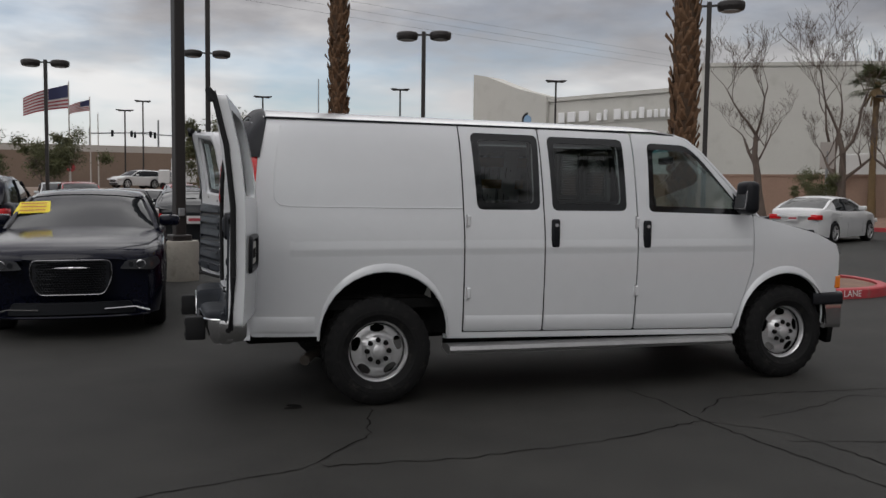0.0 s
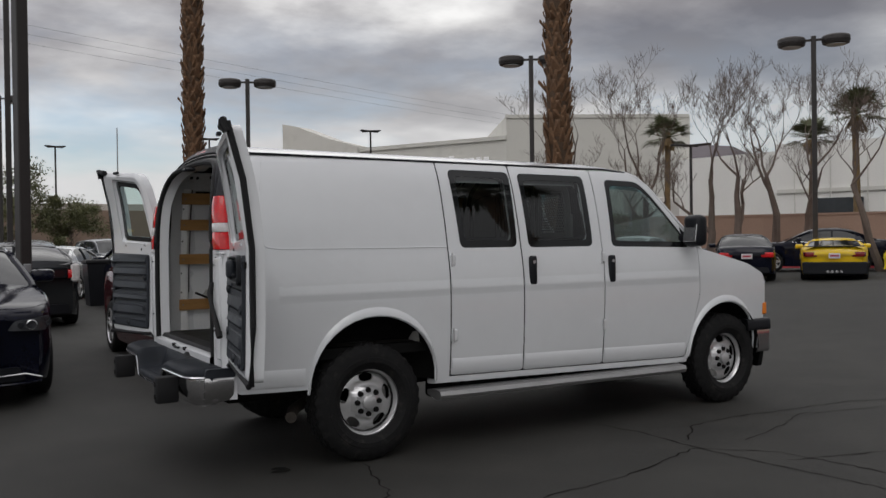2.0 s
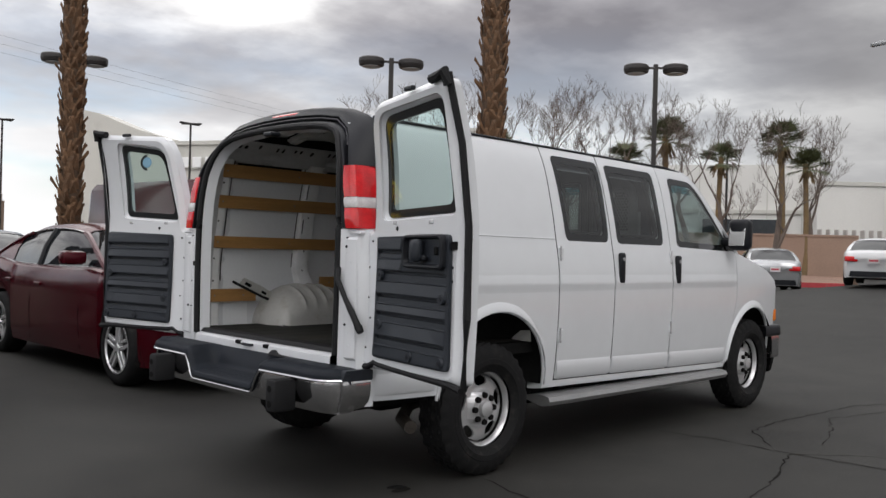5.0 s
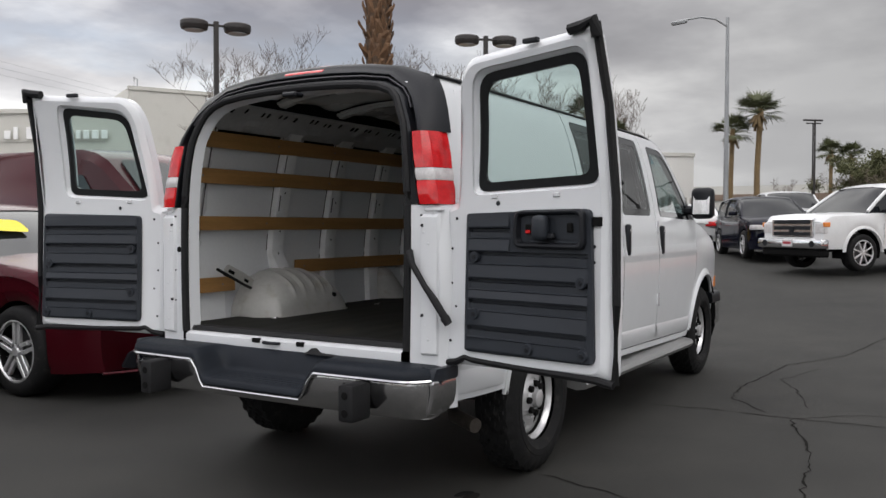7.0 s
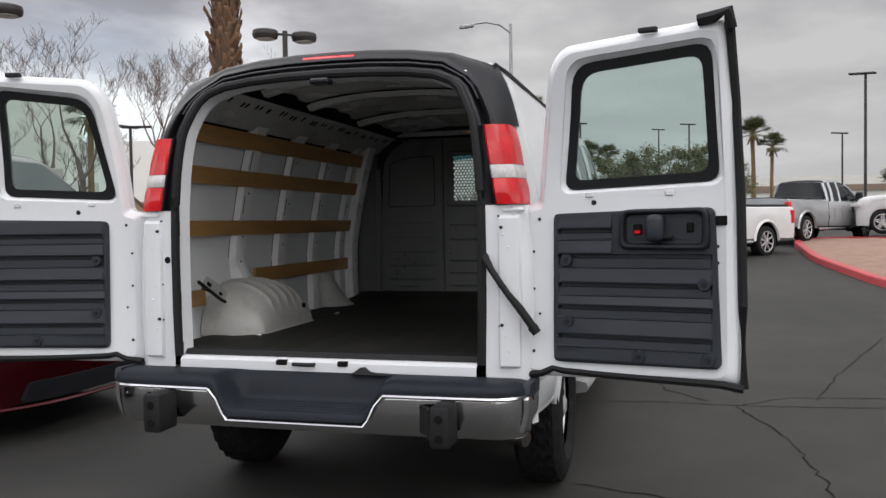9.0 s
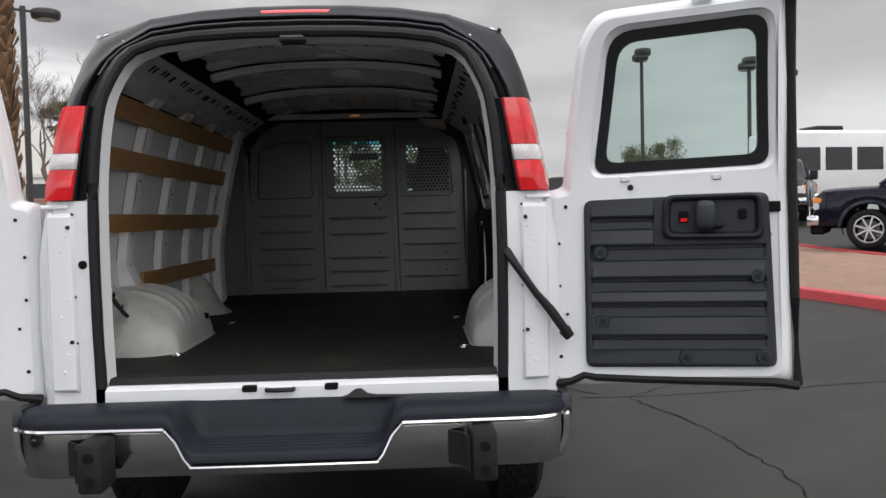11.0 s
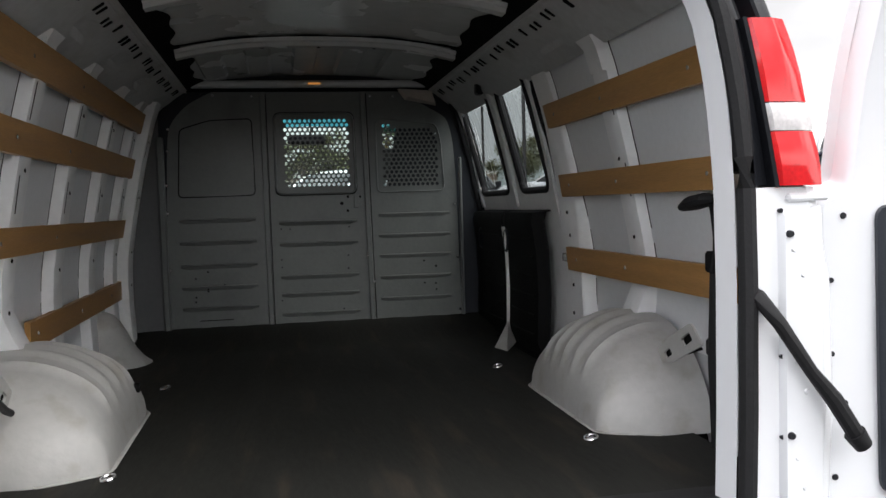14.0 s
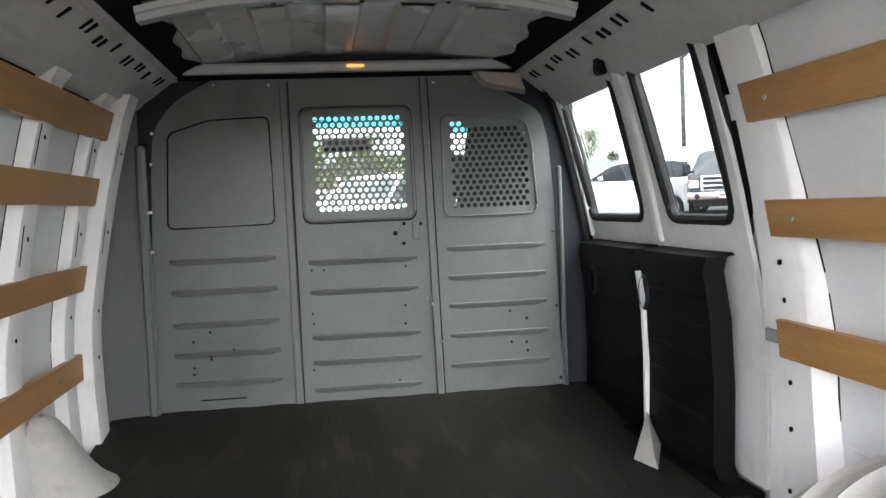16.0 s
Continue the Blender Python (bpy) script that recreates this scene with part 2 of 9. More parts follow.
ASPHALT = asphalt_material()
CRACK = surface("crack_filler", (0.0145, 0.014, 0.0128), 0.95, spec=0.05, var=0.3, scale=8, fine=60)


# ---- mesh helpers ----
def part(name, bm, material, parent=None, label="", smooth=True, angle=35):
    """Links a bmesh as one mesh object under a thing or a part."""
    bmesh.ops.remove_doubles(bm, verts=bm.verts, dist=0.0002)
    bmesh.ops.recalc_face_normals(bm, faces=bm.faces)
    if smooth:
        lim = radians(angle)
        for f in bm.faces:
            f.smooth = True
        for e in bm.edges:
            if len(e.link_faces) == 2 and e.calc_face_angle(0.0) > lim:
                e.smooth = False
    me = bpy.data.meshes.new(name)
    bm.to_mesh(me)
    bm.free()
    for m in material if isinstance(material, (list, tuple)) else (material,):
        me.materials.append(m)
    ob = new(name, me)
    if parent:
        ob.parent = parent
    if label:
        ob["label"] = label
    return ob


def thing(name, label, category, m=None, group="", kind=""):
    ob = new(name)
    ob.empty_display_size = 0.2
    if m is not None:
        ob.matrix_world = m
    return tagged(ob, label, category, group, kind)


def B():
    return bmesh.new()


def box(bm, x0, x1, y0, y1, z0, z1, bevel=0.0, m=None, seg=1):
    r = bmesh.ops.create_cube(bm, size=1.0)
    vs = r["verts"]
    for v in vs:
        v.co = Vector(((x0 + x1) / 2 + v.co.x * (x1 - x0), (y0 + y1) / 2 + v.co.y * (y1 - y0), (z0 + z1) / 2 + v.co.z * (z1 - z0)))
    if bevel:
        es = list({e for v in vs for e in v.link_edges})
        r2 = bmesh.ops.bevel(bm, geom=es, offset=bevel, segments=seg, affect="EDGES", profile=0.5, clamp_overlap=True)
        vs = list({v for f in r2["faces"] for v in f.verts} | {v for v in vs if v.is_valid})
    if m is not None:
        for v in vs:
            v.co = m @ v.co
    return bm


def boxed(*a, **k):
    return box(B(), *a, **k)


def rod(bm, p0, p1, r0, r1=None, seg=12, cap=True):
    """A round bar between two points, tapered from r0 to r1."""
    p0, p1 = Vector(p0), Vector(p1)
    r1 = r0 if r1 is None else r1
    d = p1 - p0
    q = d.to_track_quat("Z", "Y").to_matrix().to_4x4()
    bmesh.ops.create_cone(bm, cap_ends=cap, segments=seg, radius1=r0, radius2=r1, depth=d.length, matrix=Matrix.Translation((p0 + p1) / 2) @ q)
    return bm


def loft(bm, rings, closed=True, caps=True, wrap=False):
    """Skins a row of rings with equal numbers of points."""
    rows = [[bm.verts.new(p) for p in ring] for ring in rings]
    n = len(rows[0])
    pairs = list(zip(rows, rows[1:])) + ([(rows[-1], rows[0])] if wrap else [])
    for a, b in pairs:
        for i in range(n if closed else n - 1):
            j = (i + 1) % n
            vs = [a[i], a[j], b[j], b[i]]
            if len({v.co.to_tuple(5) for v in vs}) >= 3:
                try:
                    bm.faces.new(vs)
                except ValueError:
                    pass
    if caps and closed and not wrap:
        for row in (rows[0], rows[-1]):
            try:
                bm.faces.new(row)
            except ValueError:
                pass
    return bm


def tube(bm, pts, r, seg=8, flat=1.0):
    """A round bar that follows points."""
    pts = [Vector(p) for p in pts]
    rings = []
    for i, p in enumerate(pts):
        d = (pts[min(i + 1, len(pts) - 1)] - pts[max(i - 1, 0)]).normalized()
        u = d.cross(Vector((0, 0, 1)))
        if u.length < 0.05:
            u = d.cross(Vector((1, 0, 0)))
        u.normalize()
        v = d.cross(u)
        rr = r[i] if isinstance(r, (list, tuple)) else r
        rings.append([p + u * rr * math.cos(a) + v * rr * flat * math.sin(a) for a in [2 * math.pi * k / seg for k in range(seg)]])
    return loft(bm, rings)


def rounded(pts, r, n=4):
    """A closed outline with its corners rounded; r is one radius or one for each corner."""
    out = []
    k = len(pts)
    for i in range(k):
        p, a, b = Vector(pts[i]), Vector(pts[i - 1]), Vector(pts[(i + 1) % k])
        rad = r[i] if isinstance(r, (list, tuple)) else r
        da, db = (a - p), (b - p)
        rad = min(rad, da.length * 0.49, db.length * 0.49)
        if rad < 1e-4:
            out.append(tuple(p))
            continue
        p0, p1 = p + da.normalized() * rad, p + db.normalized() * rad
        for j in range(n + 1):
            t = j / n
            out.append(tuple(p0 * (1 - t) ** 2 + p * 2 * t * (1 - t) + p1 * t * t))
    return out


def sheet(outline, holes, fn, step=0.08, thick=0.0, through_dir=None):
    """A flat outline with holes, cut into a grid of steps, bent by fn(u, v) -> point, with an inner skin if thick."""
    from mathutils.geometry import tessellate_polygon
    bm = bmesh.new()
    loops = [outline] + list(holes)
    flat = [Vector((p[0], p[1], 0)) for lp in loops for p in lp]
    vs = [bm.verts.new(p) for p in flat]
    for tri in tessellate_polygon([[Vector((p[0], p[1], 0)) for p in lp] for lp in loops]):
        try:
            bm.faces.new([vs[i] for i in tri])
        except ValueError:
            pass
    us, ws = [p[0] for p in outline], [p[1] for p in outline]
    for lo, hi, no in ((min(us), max(us), (1, 0, 0)), (min(ws), max(ws), (0, 1, 0))):
        k = lo + step
        while k < hi - step * 0.3:
            bmesh.ops.bisect_plane(bm, geom=bm.verts[:] + bm.edges[:] + bm.faces[:], dist=1e-5, plane_co=Vector(no) * k, plane_no=no)
            k += step
    for v in bm.verts:
        v.co = fn(v.co.x, v.co.y)
    if thick:
        d = Vector(through_dir)
        r = bmesh.ops.extrude_face_region(bm, geom=bm.faces[:])
        for v in r["geom"]:
            if isinstance(v, bmesh.types.BMVert):
                v.co += d * thick
    return bm


def ring_between(outer, inner, fn, step=0.08):
    return sheet(outer, [inner], fn, step)


def curve_at(table, x):
    """Smooth interpolation in a table of (x, value)."""
    xs = [p[0] for p in table]
    if x <= xs[0]:
        return table[0][1]
    if x >= xs[-1]:
        return table[-1][1]
    i = max(k for k in range(len(xs) - 1) if xs[k] <= x)
    p = [table[max(0, min(len(table) - 1, i + k))] for k in (-1, 0, 1, 2)]
    h = xs[i + 1] - xs[i]
    t = (x - xs[i]) / h
    m0 = (p[2][1] - p[0][1]) / max(p[2][0] - p[0][0], 1e-6) * h
    m1 = (p[3][1] - p[1][1]) / max(p[3][0] - p[1][0], 1e-6) * h
    return (2 * t**3 - 3 * t**2 + 1) * p[1][1] + (t**3 - 2 * t**2 + t) * m0 + (-2 * t**3 + 3 * t**2) * p[2][1] + (t**3 - t**2) * m1


# ---- ground: level round the van, rising gently beyond it towards the east side of the lot ----
def ease(t):
    t = min(max(t, 0.0), 1.0)
    return t * t * (3 - 2 * t)


def ground_z(x, y):
    return 0.62 * ease((x - 8.0) / 20.0) * (1 - 0.80 * ease((y - 4.0) / 6.0)) + 0.35 * ease((-y - 6) / 6.0) * ease((x - 5) / 5.0)


ticks = [-900, -400, -200, -100, -60, -40] + [-30 + 1.5 * k for k in range(48)] + [45, 60, 80, 110, 200, 400, 900]
gm = B()
loft(gm, [[(x, y, ground_z(x, y)) for y in ticks] for x in ticks], closed=False)
ground = tagged(part("ground", gm, ASPHALT), "worn dark grey asphalt of a car dealer's lot", "ground", kind="structure")

# ---- the white cargo van: x runs from its rear axle forward, y to its left side ----
van = thing("cargo_van", "white full-size cargo van with rear doors wide open, parked on asphalt", "van", pose(0, 0.022, 0))
WIDE = [(0.30, 0.888), (0.45, 0.913), (0.60, 0.933), (0.80, 0.946), (1.00, 0.953), (1.15, 0.950), (1.27, 0.936), (1.38, 0.914), (1.50, 0.893), (1.65, 0.859), (1.80, 0.820), (1.92, 0.775), (1.98, 0.740), (2.02, 0.695)]


def side_y(x, z):
    w = curve_at(WIDE, z)
    if x > 3.0:
        w -= 0.075 * ((x - 3.0) / 1.05) ** 2 + 0.02 * max(0, z - 1.0) * (x - 3.0)
    if x < -0.5:
        w -= 0.035 * ((-0.5 - x) / 0.45) ** 2
    return w


def low_z(x):
    return 0.522 - 0.026 * (x + 0.9)


def right(x, z):
    return Vector((x, -side_y(x, z), z))


def left(x, z):
    return Vector((x, side_y(x, z), z))


def arch(cx, rx, rz, z0, n=18):
    """The points of a wheel arch from its rear foot to its front foot."""
    return [(cx - rx * math.cos(math.pi * k / n), z0 + rz * math.sin(math.pi * k / n) ** 0.92) for k in range(n + 1)]


REAR_ARCH = arch(0.035, 0.462, 0.470, 0.480)
FRONT_ARCH = arch(3.385, 0.435, 0.440, 0.440)
GAP = 0.0055
quarter = [(-0.878, low_z(-0.88))] + [(REAR_ARCH[0][0], low_z(-0.43))] + REAR_ARCH + [(REAR_ARCH[-1][0], low_z(0.5)), (0.61 - GAP, low_z(0.6)), (0.61 - GAP, 1.985), (-0.755, 2.0), (-0.777, 1.90), (-0.812, 1.735), (-0.816, 1.715), (-0.852, 1.395), (-0.878, 1.39)]
door_a = [(0.61 + GAP, low_z(0.61) + 0.02), (1.235 - GAP, low_z(1.23) + 0.02), (1.235 - GAP, 1.975), (0.61 + GAP, 1.98)]
door_b = [(1.235 + GAP, low_z(1.24) + 0.02), (2.00 - GAP, low_z(2.0) + 0.02), (2.02 - GAP, 1.965), (1.235 + GAP, 1.975)]
door_f = [(2.00 + GAP, low_z(2.0) + 0.02), (2.90, low_z(2.9) + 0.02), (2.99, 0.72), (3.055, 0.95), (3.06, 1.33), (2.86, 1.565), (2.62, 1.83), (2.50, 1.93), (2.40, 1.958), (2.02 + GAP, 1.965)]
fender = [(2.907, low_z(2.9)), (2.95, low_z(2.95))] + FRONT_ARCH + [(3.82, 0.56), (3.93, 0.60), (3.97, 0.80), (3.965, 1.02), (3.93, 1.10), (3.72, 1.19), (3.40, 1.265), (3.14, 1.325), (3.065, 1.335), (3.063, 0.95), (2.997, 0.72)]
win_a = rounded([(0.715, 1.375), (1.205, 1.375), (1.225, 1.925), (0.695, 1.93)], 0.05)
win_b = rounded([(1.305, 1.37), (1.925, 1.37), (1.935, 1.915), (1.30, 1.92)], 0.05)
win_f = rounded([(2.115, 1.365), (2.96, 1.345), (2.93, 1.42), (2.60, 1.80), (2.50, 1.885), (2.15, 1.895)], [0.05, 0.03, 0.05, 0.10, 0.06, 0.05])


def shrink(pts, d):
    cx, cz = sum(p[0] for p in pts) / len(pts), sum(p[1] for p in pts) / len(pts)
    hx, hz = max(abs(p[0] - cx) for p in pts), max(abs(p[1] - cz) for p in pts)
    return [(cx + (p[0] - cx) * (1 - d / hx), cz + (p[1] - cz) * (1 - d / hz)) for p in pts]


IN = (0, 1, 0)
quarter_panel = part("rear_quarter_panel", sheet(rounded(quarter, [0.03] + [0] * (len(quarter) - 9) + [0.0, 0.0, 0.0, 0.02, 0.05, 0.03, 0, 0, 0.01], 3), [], right, 0.07, 0.012, IN), WHITE, van)


def side_door(name, outline, window, label, depth=0.014, glass=DARKGLASS):
    d = part(name, sheet(rounded(outline, 0.02, 3), [window], right, 0.07, depth, IN), WHITE, van, label)
    inner = shrink(window, 0.048)
    part("window_border", sheet(window, [inner], lambda x, z: right(x, z) + Vector((0, 0.004, 0)), 0.09, 0.004, IN), FRIT, d, "black border of the glass")
    g = part("window_glass", sheet(inner, [], lambda x, z: right(x, z) + Vector((0, 0.006, 0)), 0.09), glass, d, "dark tinted pane")
    g.visible_shadow = False
    return d


cargo_door = side_door("side_cargo_door", door_a, win_a, "closed white side cargo door with dark window")
passenger_side_door = side_door("side_cargo_door", door_b, win_b, "closed white side cargo door with dark window")
front_door = side_door("front_door", door_f, win_f, "closed white passenger door with dark window", glass=DARKGLASS)
part("front_fender", sheet(fender, [], right, 0.07, 0.012, IN), WHITE, van)
left_outline = [(-0.878, low_z(-0.88))] + [(REAR_ARCH[0][0], low_z(-0.43))] + REAR_ARCH + [(REAR_ARCH[-1][0], low_z(0.5)), (2.95, low_z(2.95))] + fender[2:-3] + [(2.86, 1.565), (2.62, 1.83), (2.50, 1.93), (2.40, 1.958), (1.0, 1.98), (-0.755, 2.0), (-0.777, 1.90), (-0.812, 1.735), (-0.816, 1.715), (-0.852, 1.395), (-0.878, 1.39)]
left_side = part("left_body_side", sheet(left_outline, [win_f], left, 0.09, 0.012, (0, -1, 0)), WHITE, van)
lg = part("window_glass", sheet(win_f, [], lambda x, z: left(x, z) - Vector((0, 0.006, 0)), 0.12), DARKGLASS, left_side, "dark tinted pane")
lg.visible_shadow = False

# roof, screen, bonnet and nose
ROOFX = [-0.765, -0.6, -0.3, 0.1, 0.6, 1.0, 1.5, 1.9, 2.2, 2.4, 2.5]


def roof_rise(x):
    return 2.085 - 0.020 * (x + 0.74) / 3.2 - (0.03 * max(0, (x - 2.2) / 0.3) ** 2)


def roof_row(x, dz=0.0, inset=0.0):
    z0 = 1.985 - 0.010 * (x + 0.74) / 3.2 - (0.03 * max(0, (x - 2.2) / 0.3) ** 1.5)
    w = side_y(x, z0) - inset
    out = []
    for k in range(-10, 11):
        t = k / 10
        zz = z0 + (roof_rise(x) - z0) * (1 - abs(t) ** 2.6)
        out.append((x, w * t, zz + dz))
    return out


part("roof", loft(B(), [roof_row(x) for x in ROOFX], closed=False), WHITE, van)
for s in (-1, 1):
    part("drip_rail", tube(B(), [(x, s * (side_y(x, 1.982) + 0.004), 1.988 - 0.010 * (x + 0.74) / 3.2 - 0.03 * max(0, (x - 2.2) / 0.3) ** 1.5) for x in ROOFX], 0.008, 6), CAP if s < 0 else WHITE, van, "dark roof gutter strip")
screen_rows = []
for t in [0, 0.2, 0.4, 0.6, 0.8, 1.0]:
    x = 2.50 + (3.12 - 2.50) * t
    z = 1.93 + (1.325 - 1.93) * t
    w = side_y(x, z) * (1 - 0.02)
    screen_rows.append([(x + 0.22 * (1 - (k / 8) ** 2) * (0.3 + t), w * k / 8, z + 0.11 * (1 - (k / 8) ** 2) * (1 - t)) for k in range(-8, 9)])
ws = part("windscreen", loft(B(), screen_rows, closed=False), GLASS, van, "large curved windscreen")
ws.visible_shadow = False
for s in (-1, 1):
    part("windscreen_pillar", tube(B(), [(2.42, s * 0.725, 1.955), (2.52, s * 0.742, 1.925), (2.64, s * 0.776, 1.83), (2.88, s * 0.845, 1.575), (3.12, s * 0.895, 1.325)], 0.035, 8, 0.6), WHITE, van)
bonnet_rows = []
for x, z, c in [(3.06, 1.325, 0.03), (3.3, 1.285, 0.05), (3.6, 1.225, 0.06), (3.8, 1.165, 0.06), (3.93, 1.10, 0.05), (3.985, 1.02, 0.02)]:
    w = side_y(x, z)
    bonnet_rows.append([(x + 0.09 * (1 - (k / 8) ** 2), w * k / 8, z + c * (1 - (k / 8) ** 2)) for k in range(-8, 9)])
part("bonnet", loft(B(), bonnet_rows, closed=False), WHITE, van)
part("grille", sheet(rounded([(-0.86, 0.66), (0.86, 0.66), (0.86, 1.06), (-0.86, 1.06)], 0.05), [], lambda y, z: Vector((4.03 - 0.09 * (y / 0.86) ** 2, y, z)), 0.1, 0.05, (-1, 0, 0)), CAP, van)
for s in (-1, 1):
    part("headlamp", sheet(rounded([(0.50, 0.86), (0.90, 0.86), (0.89, 1.04), (0.50, 1.04)], 0.03), [], lambda y, z, s=s: Vector((4.035 - 0.09 * (y / 0.86) ** 2 - (0.10 if y > 0.87 else 0), s * y, z)), 0.06, 0.06, (-1, 0, 0)), CLEARLENS, van)
    part("side_marker", boxed(3.93, 3.995, s * 0.865 - 0.025, s * 0.865 + 0.025, 0.73, 0.84, 0.01), AMBER, van, "amber turn lamp")
front_bumper = part("front_bumper", sheet(rounded([(-0.93, 0.40), (0.93, 0.40), (0.93, 0.64), (-0.93, 0.64)], 0.04), [], lambda y, z: Vector((4.12 - 0.15 * abs(y / 0.93) ** 3, y, z)), 0.08, 0.16, (-1, 0, 0)), CHROME, van, "chrome bumper bar")
part("bumper_cap", sheet(rounded([(-0.945, 0.60), (0.945, 0.60), (0.935, 0.70), (-0.935, 0.70)], 0.03), [], lambda y, z: Vector((4.13 - 0.15 * abs(y / 0.93) ** 3, y, z)), 0.08, 0.30, (-1, 0, 0)), CAP, front_bumper)
part("air_dam", sheet(rounded([(-0.88, 0.27), (0.88, 0.27), (0.92, 0.42), (-0.92, 0.42)], 0.03), [], lambda y, z: Vector((4.05 - 0.15 * abs(y / 0.93) ** 3, y, z)), 0.1, 0.05, (-1, 0, 0)), MATTE, front_bumper)


# wheels
def revolve(bm, prof, seg=40, a0=0.0):
    """Turns a profile of (radius, y) about the y axis."""
    rings = [[(r * math.cos(a0 + 2 * math.pi * k / seg), y, r * math.sin(a0 + 2 * math.pi * k / seg)) for r, y in prof] for k in range(seg)]
    return loft(bm, rings, closed=False, caps=False, wrap=True)


def van_wheel(x, y, s):
    """s = -1: the outer face looks to -y."""
    w = part("wheel", revolve(B(), [(0.19, s * 0.0), (0.205, s * -0.11)], 24), MATTE, van)
    w.location = (x, y, 0.384)
    # one ring of rubber: side wall, shoulder and a tread whose blocks alternate round the wheel
    wall_a = [(0.214, 0.046), (0.236, 0.062), (0.262, 0.071), (0.266, 0.075), (0.300, 0.076), (0.304, 0.073), (0.335, 0.071), (0.362, 0.060)]
    tread = [(0.040, 0), (0.026, 0), (0.024, 2), (0.004, 2), (0.002, 1), (-0.022, 1), (-0.024, 2), (-0.046, 2), (-0.048, 0), (-0.072, 0), (-0.074, 2), (-0.096, 2), (-0.098, 1), (-0.125, 1)]
    wall_b = [(0.362, -0.148), (0.335, -0.162), (0.23, -0.16), (0.214, -0.14)]
    rings = []
    for k in range(120):
        a = 2 * math.pi * k / 120
        prof = list(wall_a)
        for yy, phase in tread:
            up = ((k + phase) // 2) % 2
            prof.append(((0.400 if up else 0.389) - 2.2 * max(0, yy - 0.0) ** 2, yy))
        prof += wall_b
        prof[7] = (0.368 if (k // 2) % 2 else 0.360, 0.060)
        prof = [(0.214 + (r - 0.214) * 0.905, y2) for r, y2 in prof]
        rings.append([(r * math.cos(a), s * y2, r * math.sin(a)) for r, y2 in prof])
    tb = loft(B(), rings, closed=False, caps=False, wrap=True)
    part("tyre", tb, TYRE, w, "black all-terrain tyre")
    fb = revolve(B(), [(0.218, s * 0.045), (0.221, s * 0.062), (0.212, s * 0.066), (0.203, s * 0.058), (0.196, s * 0.035)], 48)
    part("rim", fb, STEEL, w, "silver steel rim")
    # dished face with eight slots round the hub
    face = []
    for i in range(5):
        am = 2 * math.pi * (i + 0.25) / 5
        face.append([(rr * math.cos(am + da), rr * math.sin(am + da)) for rr, da in ((0.132, -0.17), (0.143, -0.29), (0.160, -0.33), (0.178, -0.27), (0.187, 0.0), (0.178, 0.27), (0.160, 0.33), (0.143, 0.29), (0.132, 0.17), (0.128, 0.0))])
    outline = [(0.200 * math.cos(2 * math.pi * k / 48), 0.200 * math.sin(2 * math.pi * k / 48)) for k in range(48)]

    def dish(u, v):
        r = math.hypot(u, v)
        yy = curve_at([(0.0, 0.070), (0.060, 0.064), (0.095, 0.058), (0.104, 0.040), (0.118, 0.030), (0.150, 0.032), (0.185, 0.022), (0.20, 0.016)], r)
        return Vector((u, s * yy, v))

    part("wheel_face", sheet(outline, face, dish, 0.03, 0.012, (0, -s, 0)), STEEL, w, "silver wheel disc with five oval slots")
    hb = revolve(B(), [(0.0, s * 0.098), (0.030, s * 0.098), (0.046, s * 0.090), (0.050, s * 0.06)], 20)
    part("hub_cap", hb, STEEL, w)
    # black discs paint the shade in the nut wells of the hub
    for i in range(8):
        a = 2 * math.pi * i / 8
        part("wheel_nut", rod(B(), (0.077 * math.cos(a), s * 0.058, 0.077 * math.sin(a)), (0.077 * math.cos(a), s * 0.078, 0.077 * math.sin(a)), 0.0190, 0.0165, 10), MATTE, w)
    for ch in w.children:
        if not ch.name.startswith("tyre"):
            ch.scale = (1.01, 1.0, 1.01)
            ch.location.y = -s * 0.038
    return w


van_wheel(0.0, -0.862, -1)
van_wheel(3.43, -0.845, -1)
van_wheel(0.0, 0.862, 1)
van_wheel(3.43, 0.845, 1)

# the raised line along the side
for d, x0, x1 in ((quarter_panel, -0.62, 0.598), (cargo_door, 0.622, 1.224), (passenger_side_door, 1.246, 1.992), (front_door, 2.012, 3.045)):
    rows = []
    for k in range(13):
        x = x0 + (x1 - x0) * k / 12
        e = min(1.0, (x + 0.62) / 0.10) if d is quarter_panel else 1.0
        rows.append([(x, -side_y(x, z) - o * e, z) for z, o in ((1.050, -0.0005), (1.078, 0.0020), (1.093, 0.0046), (1.103, 0.0054), (1.115, 0.0046), (1.145, 0.0012), (1.160, -0.0005))])
    part("raised_line", loft(B(), rows, closed=False), WHITE, d)

# the lower crease of the doors and the quarter panel, and dark seals behind the gaps
for d, x0, x1 in ((quarter_panel, -0.86, -0.452), (cargo_door, 0.622, 1.224), (passenger_side_door, 1.246, 1.988), (front_door, 2.012, 2.90)):
    rows = []
    for k in range(7):
        x = x0 + (x1 - x0) * k / 6
        zl = low_z(x) + 0.026
        rows.append([(x, -side_y(x, z) - o * (0.25 if d is quarter_panel and k in (0, 6) else 1.0), z) for z, o in ((zl, 0.004), (zl + 0.012, 0.0105), (zl + 0.07, 0.0090), (zl + 0.098, 0.0050), (zl + 0.108, 0.0010), (zl + 0.112, -0.0005))])
    part("lower_crease", loft(B(), rows, closed=False), WHITE, d)
